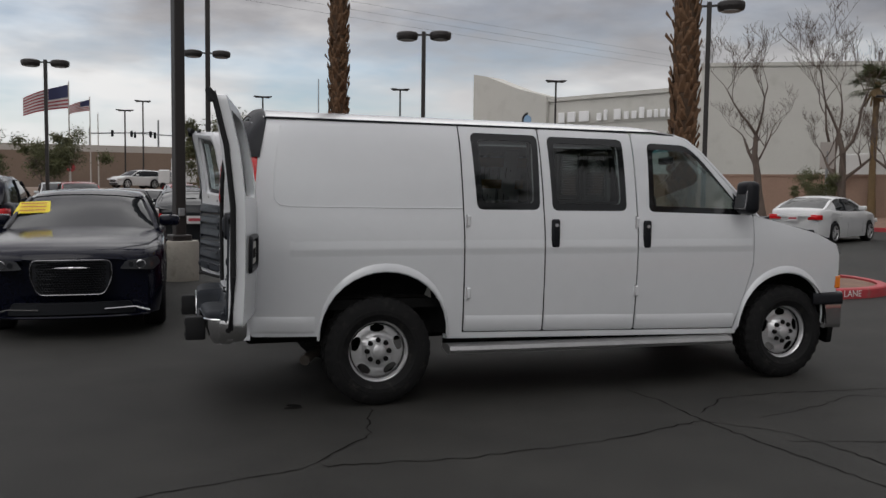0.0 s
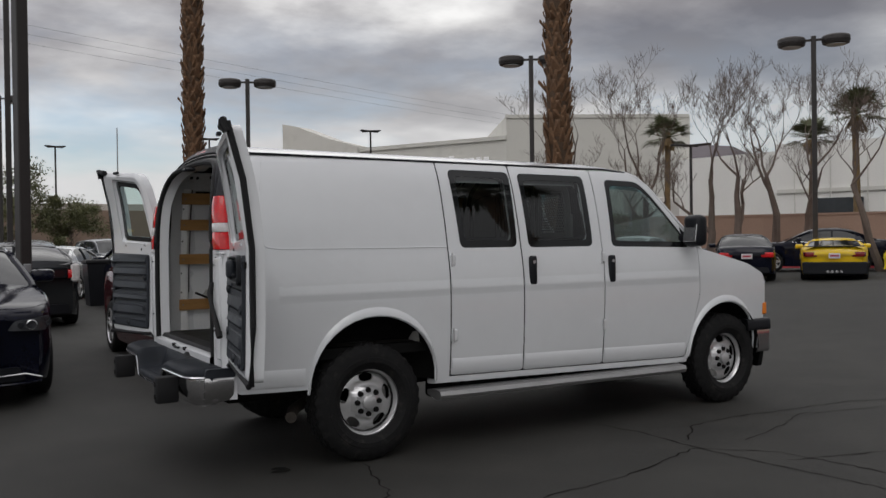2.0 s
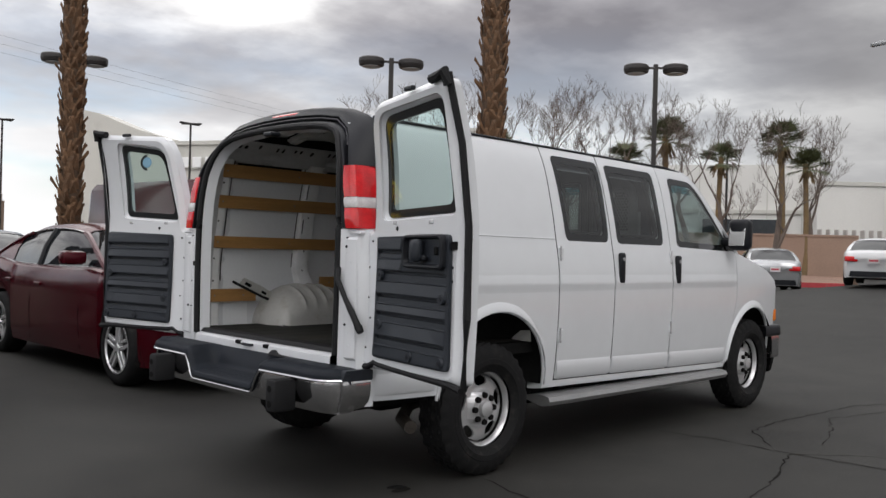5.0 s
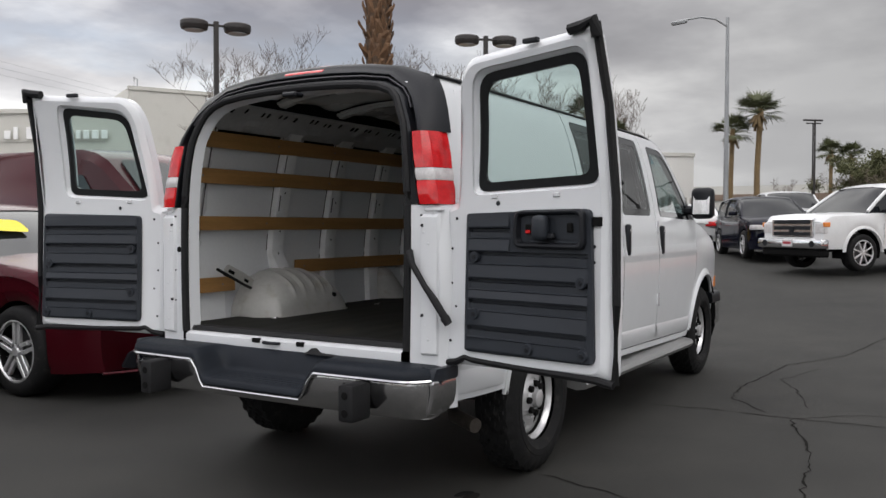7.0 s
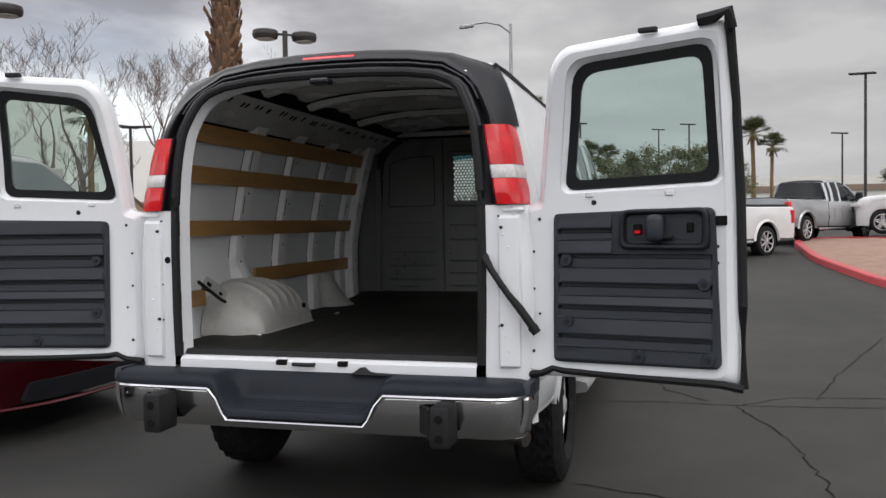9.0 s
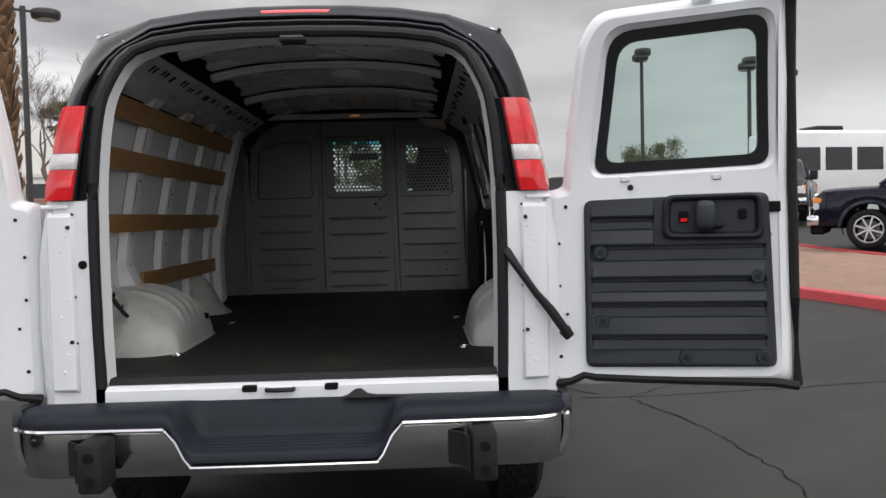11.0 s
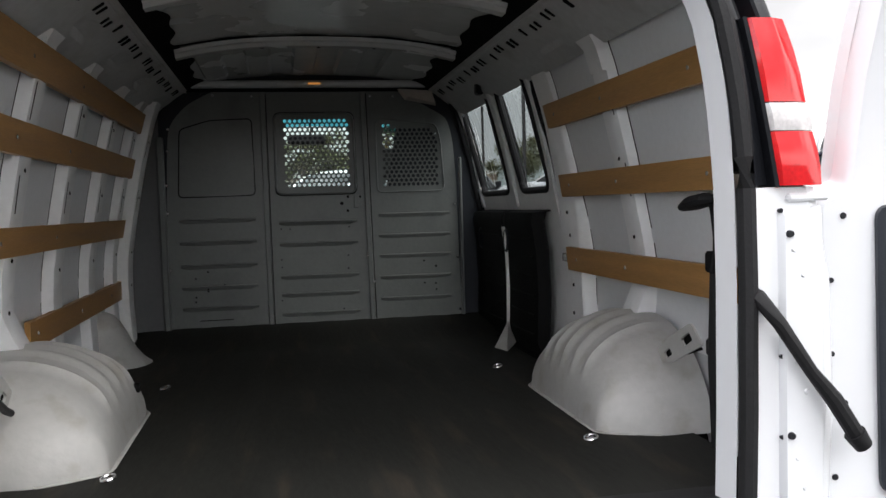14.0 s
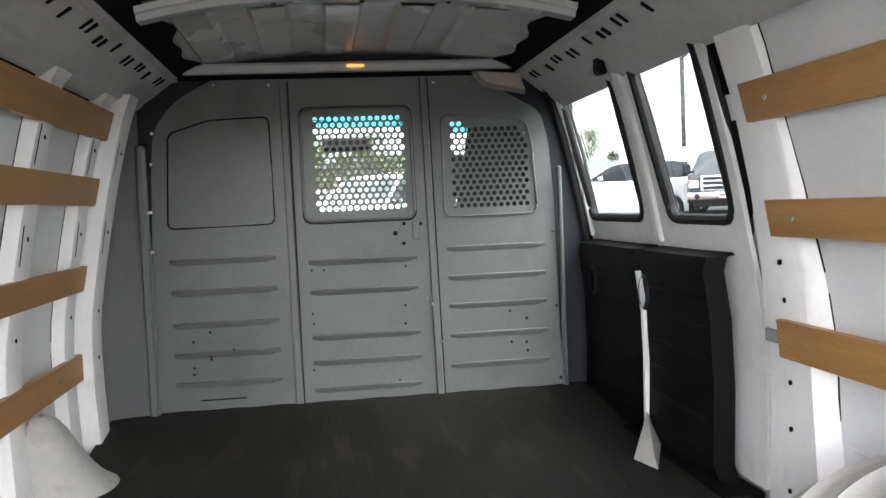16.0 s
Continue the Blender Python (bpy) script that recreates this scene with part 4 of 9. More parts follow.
    for u, v, r in ((0.27, 1.392, 0.011), (0.045, 1.33, 0.007), (0.02, 1.20, 0.006), (0.02, 1.05, 0.006), (0.045, 0.95, 0.006), (0.02, 0.80, 0.007), (width - 0.09, 1.22, 0.007), (width - 0.09, 1.16, 0.007)):
        c = at(0.0015)(u, v)
        part("plug", rod(B(), c, c + N * 0.003, r, r * 0.8, 10), CAP, d)
    if handle:
        hu0, hu1, hv0, hv1 = 0.372, 0.712, 1.205, 1.366
        ho = rounded([(hu0, hv0 + 0.004), (hu1, hv0), (hu1 - 0.004, hv1), (hu0 + 0.006, hv1 - 0.004)], 0.035)
        hi_ = rounded([(hu0 + 0.030, hv0 + 0.030), (hu1 - 0.030, hv0 + 0.028), (hu1 - 0.032, hv1 - 0.024), (hu0 + 0.032, hv1 - 0.026)], 0.022)
        rows = [[tuple(at(w)(a[0] * (1 - k) + b[0] * k, a[1] * (1 - k) + b[1] * k)) for w, k in ((0.020, 0), (0.040, 0.10), (0.046, 0.4), (0.044, 0.7), (0.024, 1.0))] for a, b in zip(ho, hi_)]
        hb = part("handle_bezel", loft(B(), rows, closed=False, wrap=True), CAP, d, "black bezel round the inner handle")
        part("bezel_floor", sheet(hi_, [], at(0.022), 0.1), TRIM, hb)
        part("handle", box(B(), -0.034, 0.034, 0.0, 0.055, -0.052, 0.052, 0.024, m=Matrix.Translation(at(0.022)(0.515, 1.290)) @ frame_m, seg=3), TRIM, hb, "black lift handle")
        part("handle_stem", box(B(), -0.02, 0.052, 0.0, 0.03, -0.045, -0.020, 0.008, m=Matrix.Translation(at(0.022)(0.525, 1.290)) @ frame_m), CAP, hb)
        part("lock_button", box(B(), -0.016, 0.016, 0, 0.012, -0.020, 0.020, 0.004, m=Matrix.Translation(at(0.022)(0.446, 1.286)) @ frame_m), MATTE, hb)
        part("red_tab", box(B(), -0.012, 0.012, 0, 0.015, -0.010, 0.004, 0.002, m=Matrix.Translation(at(0.022)(0.446, 1.278)) @ frame_m), REDLENS, hb, "red lock tab")
        part("window_switch", box(B(), -0.013, 0.013, 0, 0.012, -0.018, 0.018, 0.004, m=Matrix.Translation(at(0.022)(0.640, 1.292)) @ frame_m), MATTE, hb)
        part("latch_catch", box(B(), -0.02, 0.02, 0, 0.012, -0.018, 0.018, 0.003, m=Matrix.Translation(at(0.0)(width - 0.075, 1.315)) @ frame_m), MATTE, d)
        # plate housing on the street side
        ou = rounded([(0.20, 1.000), (0.62, 1.000), (0.61, 1.225), (0.21, 1.225)], 0.035)
        iu = rounded([(0.235, 1.030), (0.585, 1.030), (0.58, 1.195), (0.24, 1.195)], 0.020)
        base = -N * 0.0885
        rows = [[tuple(at(0.0)(a[0] * (1 - k) + b[0] * k, a[1] * (1 - k) + b[1] * k) + base - N * (0.002 + o)) for o, k in ((0.0, 0), (0.018, 0.15), (0.022, 0.5), (0.018, 0.85), (0.004, 1.0))] for a, b in zip(ou, iu)]
        ph = part("plate_housing", loft(B(), rows, closed=False, wrap=True), CAP, d, "black plastic plate housing on the door's outside")
        part("housing_floor", sheet(iu, [], lambda u, v: at(0.0)(u, v) + base - N * 0.005, 0.2), MATTE, ph)
        part("number_plate", sheet(rounded([(0.255, 1.045), (0.562, 1.045), (0.560, 1.180), (0.257, 1.180)], 0.012), [], lambda u, v: at(0.0)(u, v) + base - N * 0.009, 0.2), SCUFF, ph, "pale plate with a dark bar")
        part("plate_bar", sheet([(0.29, 1.08), (0.53, 1.08), (0.53, 1.14), (0.29, 1.14)], [], lambda u, v: at(0.0)(u, v) + base - N * 0.011, 0.3), MATTE, ph)
    return d, at, U, N


win_r = rounded([(0.145, 1.442), (0.738, 1.462), (0.722, 1.958), (0.205, 1.922)], [0.05, 0.05, 0.06, 0.08])
win_l = rounded([(0.095, 1.447), (0.630, 1.472), (0.615, 1.958), (0.185, 1.905)], [0.05, 0.05, 0.05, 0.08])
right_door, r_at, r_u, r_n = rear_door(-1, (-0.918, -0.891), 10.8, win_r, (0.108, 0.738), 0.823, True)
left_door, l_at, l_u, l_n = rear_door(1, (-0.9095, 0.942), 12.0, win_l, (0.125, 0.795), 0.86, False)
part("check_strap", tube(B(), [(-0.925, -0.715, 1.190), (-0.965, -0.720, 1.180), (-0.990, -0.750, 1.130), (-0.990, -0.815, 1.035), (-0.990, -0.865, 0.975), (-0.985, -0.920, 0.895)], [0.016, 0.016, 0.014, 0.013, 0.017, 0.017], 10), RUBBER, van, "black rubber check strap")
part("strap_knob", rod(B(), (-0.985, -0.912, 0.905), (-0.985, -0.932, 0.878), 0.022, 0.018, 12), RUBBER, van)
for s, hx in ((-1, -0.955), (1, -0.955)):
    part("door_hinge", boxed(-0.960, -0.925, min(s * 0.79, s * 0.88), max(s * 0.79, s * 0.88), 1.362, 1.378, 0.005), WHITE, van)
    for z in (1.375, 1.09, 0.93):
        part("hinge_bolt", rod(B(), (-0.958, s * 0.775, z - 0.03), (-0.949, s * 0.775, z - 0.03), 0.005, 0.004, 10), CAP, van)

# running board, exhaust, arches, belly, mirror, side hardware
rb = []
for x in list(np.linspace(0.50, 2.86, 14)):
    z = 0.408 - 0.012 * x
    k = 1.0 if 0.55 < x < 2.8 else 0.82
    rb.append([(x, -0.80, z), (x, -0.86, z + 0.012), (x, -0.93, z + 0.012), (x, -0.93 - 0.05 * k, z + 0.004), (x, -0.93 - 0.065 * k, z - 0.022), (x, -0.93 - 0.05 * k, z - 0.048), (x, -0.92, z - 0.058), (x, -0.80, z - 0.03)])
board = part("running_board", loft(B(), rb), surface("brushed_step_metal", (0.40, 0.40, 0.40), 0.38, 0.75, var=0.12, scale=5, fine=60), van, "dull silver tubular running board")
part("tread", boxed(0.75, 2.62, -0.925, -0.87, 0.388, 0.405, 0.006, m=Matrix.Rotation(radians(0.7), 4, "Y")), RUBBER, board)
for x in (0.8, 1.7, 2.6):
    part("bracket", boxed(x - 0.03, x + 0.03, -0.85, -0.70, 0.36, 0.46, 0.01), MATTE, board)
part("tailpipe", tube(B(), [(0.3, -0.45, 0.42), (-0.25, -0.52, 0.38), (-0.42, -0.64, 0.34), (-0.50, -0.80, 0.325)], 0.036, 12), surface("rusty_exhaust", (0.07, 0.06, 0.052), 0.6, 0.5, var=0.3, scale=20), van, "rust-brown tailpipe")
# black box added to keep the gap over the running board dark
part("frame_rail", boxed(0.52, 2.92, -0.80, -0.72, 0.34, 0.47, 0.02), MATTE, van)
part("underbody", boxed(-0.90, 3.85, -0.74, 0.74, 0.44, 0.60, 0.03), MATTE, van)
part("rear_axle", rod(B(), (0, -0.72, 0.384), (0, 0.72, 0.384), 0.05), MATTE, van)
part("differential", box(B(), -0.16, 0.16, -0.15, 0.15, 0.25, 0.52, 0.10, seg=3), MATTE, van)
part("front_axle", rod(B(), (3.43, -0.72, 0.384), (3.43, 0.72, 0.384), 0.05), MATTE, van)
for cx, pts in ((0.035, REAR_ARCH), (3.385, FRONT_ARCH)):
    for s in (-1, 1):
        rows = [[(cx + (x - cx) * k, s * y, 0.46 + (z - 0.456) * k) for y, k in ((0.935, 1.0), (0.85, 0.99), (0.78, 0.93), (0.72, 0.80), (0.68, 0.66))] for x, z in pts]
        part("wheel_arch_liner", loft(B(), rows, closed=False), MATTE, van, "black wheel arch liner")
        cl = B()
        cl.faces.new([cl.verts.new((cx + (x - cx) * 0.66, s * 0.680, 0.46 + (z - 0.456) * 0.66)) for x, z in pts])
        part("arch_back", cl, MATTE, van, "black inner wall of the wheel arch")
        part("arch_lip", tube(B(), [(x, s * (side_y(x, z) + 0.003), z) for x, z in pts], 0.011, 6, 0.8), WHITE, van)
        rows = [[(x, s * (side_y(x, z) + 0.0015 + 0.020 * w), cz) for w, cz in ((0.0, z + 0.054), (0.55, z + 0.036), (0.95, z + 0.014), (1.0, z))] for x, z in pts]
        part("arch_flare", loft(B(), rows, closed=False), WHITE, van)
part("mirror_arm", boxed(2.88, 2.97, -0.97, -0.87, 1.39, 1.46, 0.02), CAP, van)
mirror = part("door_mirror", boxed(2.86, 2.98, -1.125, -0.945, 1.355, 1.61, 0.045, seg=3), CAP, van, "black door mirror")
part("mirror_glass", boxed(-0.006, 0.006, -0.066, 0.066, -0.09, 0.09, 0.002, m=Matrix.Translation((2.862, -1.035, 1.482)) @ Matrix.Rotation(radians(9), 4, "Y")), CHROME, mirror, "mirror glass")
part("mirror_sail", sheet([(2.90, 1.36), (3.04, 1.345), (2.88, 1.52)], [], lambda x, z: right(x, z) - Vector((0, 0.006, 0)), 0.1), CAP, van)
for d, x, z0 in ((passenger_side_door, 1.318, 1.205), (front_door, 2.085, 1.195)):
    part("handle", box(B(), x - 0.033, x + 0.033, -0.965, -0.932, z0 - 0.105, z0 + 0.105, 0.028, seg=3), CAP, d, "black pull handle")
    part("lock", rod(B(), (x, -0.962, z0 + 0.06), (x, -0.970, z0 + 0.06), 0.013), STEEL, d)
for d, x, z in ((cargo_door, 0.64, 1.295), (cargo_door, 0.64, 0.78), (front_door, 2.0, 1.285), (front_door, 2.0, 0.765)):
    y = -side_y(x, z)
    part("hinge", boxed(x - 0.018, x + 0.018, y - 0.014, y + 0.006, z - 0.040, z + 0.040, 0.007), WHITE, d)
    part("hinge_pin", rod(B(), (x - 0.014, y - 0.012, z - 0.046), (x - 0.014, y - 0.012, z + 0.046), 0.006, seg=8), STEEL, d)
# pressed line of the quarter panel
part("panel_crease", tube(B(), [(x, -side_y(x, z) - 0.0005, z) for x, z in [(0.60, 1.385), (0.2, 1.385), (-0.2, 1.387), (-0.6, 1.39), (-0.68, 1.40), (-0.715, 1.44), (-0.715, 1.6), (-0.69, 1.75), (-0.66, 1.93)]], 0.0035, 6), WHITE, quarter_panel)
# dark jamb behind the door gaps
for x, z0, z1 in ((0.61, 0.5, 1.96), (1.235, 0.49, 1.95), (2.01, 0.47, 1.94)):
    part("door_jamb", loft(B(), [[(x - 0.012, -side_y(x, z) + 0.017, z), (x + 0.012, -side_y(x, z) + 0.017, z)] for z in np.linspace(z0, z1, 14)], closed=False), MATTE, van)
part("sill_jamb", loft(B(), [[(x, -side_y(x, low_z(x)) + 0.016, low_z(x) - 0.005), (x, -side_y(x, low_z(x)) + 0.016, low_z(x) + 0.03)] for x in (0.6, 1.5, 2.9)], closed=False), MATTE, van)
part("post_plug", rod(B(), (-0.945, 0.745, 1.17), (-0.958, 0.745, 1.17), 0.017, 0.015, 14), MATTE, van)
# raised hinge plates on the rear posts, with pressed dimples
for s in (-1, 1):
    rows = [[(-0.948, s * 0.770, z), (-0.966, s * 0.779, z), (-0.969, s * 0.800, z), (-0.966, s * 0.836, z), (-0.963, s * 0.858, z), (-0.945, s * 0.868, z)] for z in (0.725, 0.74, 0.95, 1.15, 1.335, 1.352)]
    rows[0] = [(-0.945, p[1], p[2]) for p in rows[0]]
    rows[-1] = [(-0.945, p[1], p[2]) for p in rows[-1]]
    hp = part("hinge_plate", loft(B(), rows, closed=False), WHITE, van, "raised white hinge plate on the rear post")
    for y_, z_ in ((0.795, 1.27), (0.815, 1.22), (0.80, 1.05), (0.82, 0.99), (0.80, 0.86), (0.815, 0.80)):
        part("dimple", rod(B(), (-0.966, s * y_, z_), (-0.971, s * y_, z_), 0.007, 0.004, 10), WHITE, hp)
    for z_ in (1.30, 0.905):
        part("hinge_bolt", rod(B(), (-0.966, s * 0.787, z_), (-0.974, s * 0.787, z_), 0.008, 0.006, 10), CAP, hp)

# ---- the van's cargo space ----
def floor_z(x):
    return 0.750 + 0.050 * ease((x - 1.35) / 0.5)


floor_rows = []
for x in list(np.linspace(-0.84, 1.90, 40)):
    row = []
    for k in range(61):
        y = -0.87 + 1.74 * k / 60
        wob = 0.004 * math.sin(9 * y + 1) * max(0, 1 - (x + 0.84) / 0.15)
        row.append((x + (0.014 * math.sin(6.5 * y + 0.5) if x < -0.83 else 0), y, floor_z(x) + 0.006 + wob + 0.0012 * math.sin(y * 180)))
    floor_rows.append(row)
part("floor_mat", loft(B(), floor_rows, closed=False), MATS, van, "worn black rubber cargo mat")
part("floor_pan", boxed(-0.86, 1.90, -0.875, 0.875, 0.68, 0.747, 0.0), MATTE, van)


def inner_y(z):
    return side_y(0.5, z) - 0.015


# inner skins
zs = [0.74, 0.9, 1.05, 1.2, 1.35, 1.5, 1.65, 1.8, 1.9, 1.96]
def skin(name, s, spans):
    bm = B()
    for x0, x1, zb in spans:
        loft(bm, [[(x, s * (inner_y(z) - 0.9 * max(0, -0.70 - x)), z) for z in [zb] + [q for q in zs if q > zb + 0.02]] for x in (x0, x0 + 0.14, (x0 + x1) / 2, x1)], closed=False)
    return part(name, bm, BARE, van, "bare grey sheet wall of the cargo space")


left_skin = skin("left_inner_wall", 1, ((-0.84, -0.44, 0.74), (-0.44, 0.52, 0.95), (0.52, 1.93, 0.74)))
right_skin = skin("right_inner_wall", -1, ((-0.84, -0.44, 0.74), (-0.44, 0.52, 0.95), (0.52, 0.585, 0.74)))


def rib(x0, x1, s, zlist, depth=0.035, foot=0.0, parent=None, name="wall_rib", off=0.0):
    """A pressed post that follows the wall."""
    rings = []
    for i, z in enumerate(zlist):
        y = inner_y(z) - off
        dd = depth - off + (foot * max(0, (1.12 - z) / 0.3))
        sh = 0.035 * max(0, (1.12 - z) / 0.12) if foot else 0.0
        a, b = x0 + sh, x1 + sh
        rings.append([(a - 0.012, s * (y + 0.003), z), (a, s * (y - dd), z), (a + 0.010, s * (y - dd - 0.003), z), (b - 0.010, s * (y - dd - 0.003), z), (b, s * (y - dd), z), (b + 0.012, s * (y + 0.003), z)])
    r = part(name, loft(B(), rings), INNER, parent or van)
    # dark seam along both edges, open between the slats
    for e, zz in ((-0.020, zlist), (x1 - x0 + 0.014, zlist)):
        part("rib_seam", loft(B(), [[(x0 + e + (0.035 * max(0, (1.12 - z) / 0.12) if foot else 0.0), s * (inner_y(z) - off - 0.0015), z), (x0 + e + 0.007 + (0.035 * max(0, (1.12 - z) / 0.12) if foot else 0.0), s * (inner_y(z) - off - 0.0015), z)] for z in zz[2:]], closed=False), MATTE, r)
    for z0 in (1.385, 1.63):
        if zlist[-1] > z0 + 0.1:
            part("rib_slot", loft(B(), [[(x0 + 0.012, s * (inner_y(z) - depth - 0.0045), z), (x0 + 0.020, s * (inner_y(z) - depth - 0.0045), z)] for z in (z0, z0 + 0.05, z0 + 0.10)], closed=False), MATTE, r)
    for z in zlist[2:-1:2]:
        ys = s * (inner_y(z) - depth - 0.0035)
        part("hole", rod(B(), ((x0 + x1) / 2, ys, z), ((x0 + x1) / 2, ys - s * 0.002, z), 0.006, seg=8), MATTE, r)
    return r


ZR = [0.752, 0.95, 1.05, 1.12, 1.2, 1.32, 1.45, 1.58, 1.7, 1.8, 1.88]
for x, w in ((0.515, 0.055), (1.03, 0.055), (1.50, 0.05)):
    rib(x - w, x + w, 1, ZR)
rib(-0.065, 0.045, 1, [1.00, 1.06, 1.12, 1.19, 1.26, 1.35, 1.5, 1.65, 1.78, 1.88], foot=0.10)
rib(-0.05, 0.06, -1, [1.00, 1.06, 1.12, 1.19, 1.26, 1.35, 1.5, 1.65, 1.78, 1.88], depth=0.028, foot=0.09)
rib(-0.77, -0.685, 1, ZR, 0.03, off=0.022)
rib(1.60, 1.72, 1, ZR, 0.075, name="front_post")
rib(-0.77, -0.685, -1, ZR, 0.045, off=0.022)
# wide post behind the side doors, with holes
post_rings = []
for z in [0.75, 0.80, 0.95, 1.05, 1.15, 1.3, 1.5, 1.7, 1.85, 1.96]:
    y = inner_y(z)
    d = 0.048 - 0.028 * ease((z - 1.1) / 0.6)
    xr = 0.475 + 0.03 * ease((z - 1.3) / 0.4) - 0.03 * ease((1.05 - z) / 0.25)
    post_rings.append([(xr - 0.022, -(y + 0.002), z), (xr - 0.012, -(y - d * 0.75), z), (xr, -(y - d), z), (0.640, -(y - d - 0.003), z), (0.652, -(y - d + 0.010), z), (0.656, -(y - 0.006), z), (0.70, -(y - 0.004), z), (0.705, -(y + 0.012), z)])
post = part("side_door_post", loft(B(), post_rings, closed=False), INNER, van, "white post behind the side doors")
post_d = lambda z: 0.048 - 0.028 * ease((z - 1.1) / 0.6)
for z in (0.82, 0.96, 1.065, 1.25, 1.335):
    part("hole", rod(B(), (0.555, -(inner_y(z) - post_d(z)), z), (0.555, -(inner_y(z) - post_d(z) - 0.005), z), 0.006, seg=8), MATTE, post)
part("post_seam", loft(B(), [[(0.448 + 0.03 * ease((z - 1.3) / 0.4) - 0.03 * ease((1.05 - z) / 0.25), -(inner_y(z) - 0.0015), z), (0.458 + 0.03 * ease((z - 1.3) / 0.4) - 0.03 * ease((1.05 - z) / 0.25), -(inner_y(z) - 0.0015), z)] for z in (1.0, 1.1, 1.2, 1.3, 1.4, 1.5, 1.6, 1.7, 1.8, 1.85)], closed=False), MATTE, post)
# door shut face: white frame strip, stepped edges, recess shade painted as flat dark patches
RECESSGREY = surface("shaded_recess_grey", (0.36, 0.37, 0.38), 0.5, var=0.1, scale=6, fine=60)
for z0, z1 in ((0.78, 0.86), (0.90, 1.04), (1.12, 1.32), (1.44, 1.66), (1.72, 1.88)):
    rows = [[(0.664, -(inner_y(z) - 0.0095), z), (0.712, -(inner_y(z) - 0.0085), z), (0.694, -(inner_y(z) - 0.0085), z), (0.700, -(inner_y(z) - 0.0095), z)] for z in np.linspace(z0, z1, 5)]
    part("recess", loft(B(), rows, closed=False), RECESSGREY if z0 < 1.4 else MATTE, post, "flat patch coloured as a shaded opening in the shut face")
part("shut_step", loft(B(), [[(0.655, -(inner_y(z) - w), z), (0.70, -(inner_y(z) - w), z), (0.712, -(inner_y(z) - w + 0.02), z)] for z, w in ((1.045, 0.012), (1.06, 0.034), (1.10, 0.034), (1.115, 0.012))], closed=False), INNER, post)

# sloped header with slots on both sides, and its end at the partition
for s in (-1, 1):
    rows = []
    for x in np.linspace(-0.83, 1.88, 66):
        dent = 0.020 * max(0.0, math.sin(math.pi * (x + 0.01) / 0.26 - 0.0)) ** 2 if s > 0 else 0.012 * max(0.0, math.sin(math.pi * x / 0.52)) ** 2
        rows.append([(x, s * (inner_y(1.84) - 0.012), 1.838), (x, s * (inner_y(1.87) - 0.056), 1.872), (x, s * (0.712 + dent * 0.5), 1.886 + dent), (x, s * (0.678 + dent * 0.5), 1.908 + dent * 0.9), (x, s * 0.662, 1.922), (x, s * 0.614, 1.956), (x, s * 0.600, 1.956), (x, s * 0.592, 1.972)])
    hd = part("roof_header", loft(B(), rows, closed=False), HEADER, van, "pressed roof side rail with slots")
    for k in range(18):
        for dx in (0.0, 0.045):
            if dx and k % 3 == 1:
                continue
            x = -0.70 + 0.142 * k + dx
            up = 0.0 if k % 2 else 0.012
            m = Matrix.Translation((x, s * (0.638 + up * 0.7), 1.939 - up * 0.5)) @ Matrix.Rotation(-s * radians(32), 4, "X")
            part("slot", box(B(), -0.008 - 0.006 * (k % 4 == 0), 0.007, -0.019 + 0.006 * (k % 3 == 0), 0.019, -0.004, 0.004, 0.003, m=m), MATTE, hd)
    for x0, x1 in ((-0.66, -0.10), (0.08, 0.43), (0.60, 0.95), (1.10, 1.42)):
        if s > 0:
            part("rail_opening", loft(B(), [[(x, s * (inner_y(1.835) - 0.004), 1.818), (x, s * (inner_y(1.84) - 0.018), 1.838)] for x in np.linspace(x0 + 0.02, x1 - 0.02, 4)], closed=False), MATTE, hd, "dark gap under the rail")
    gap_rows = []
    for x in np.linspace(-0.80, 1.88, 80):
        yi = 0.522 + 0.016 * math.sin(x * 9.0) + 0.010 * math.sin(x * 23.0 + 1.0)
        gap_rows.append([(x, s * 0.603, 1.964), (x, s * 0.575, 1.974), (x, s * yi, 1.985 - 0.010 * (x + 0.74) / 3.2 + 0.1 * (1 - (yi / 0.70) ** 2.6) - 0.027)])
    part("roof_gap", loft(B(), gap_rows, closed=False), MATTE, hd, "dark gap between side rail and roof sheet")
    part("rail_lip", tube(B(), [(x, s * 0.612, 1.958) for x in np.linspace(-0.80, 1.86, 8)], 0.006, 6), HEADER, hd)
    for x in (-0.01, 0.515, 1.03, 1.50) if s > 0 else (0.0,):
        rows = [[(x - w, s * (inner_y(z) - d), z) for w, d in ((0.062, 0.0), (0.048, 0.040), (-0.048, 0.040), (-0.062, 0.0))] for z in (1.76, 1.80, 1.835)]
        rows.append([(x - w, s * (inner_y(1.85) - d), 1.862) for w, d in ((0.075, 0.03), (0.06, 0.055), (-0.06, 0.055), (-0.075, 0.03))])
        part("rail_gusset", loft(B(), rows, closed=False), INNER, hd)

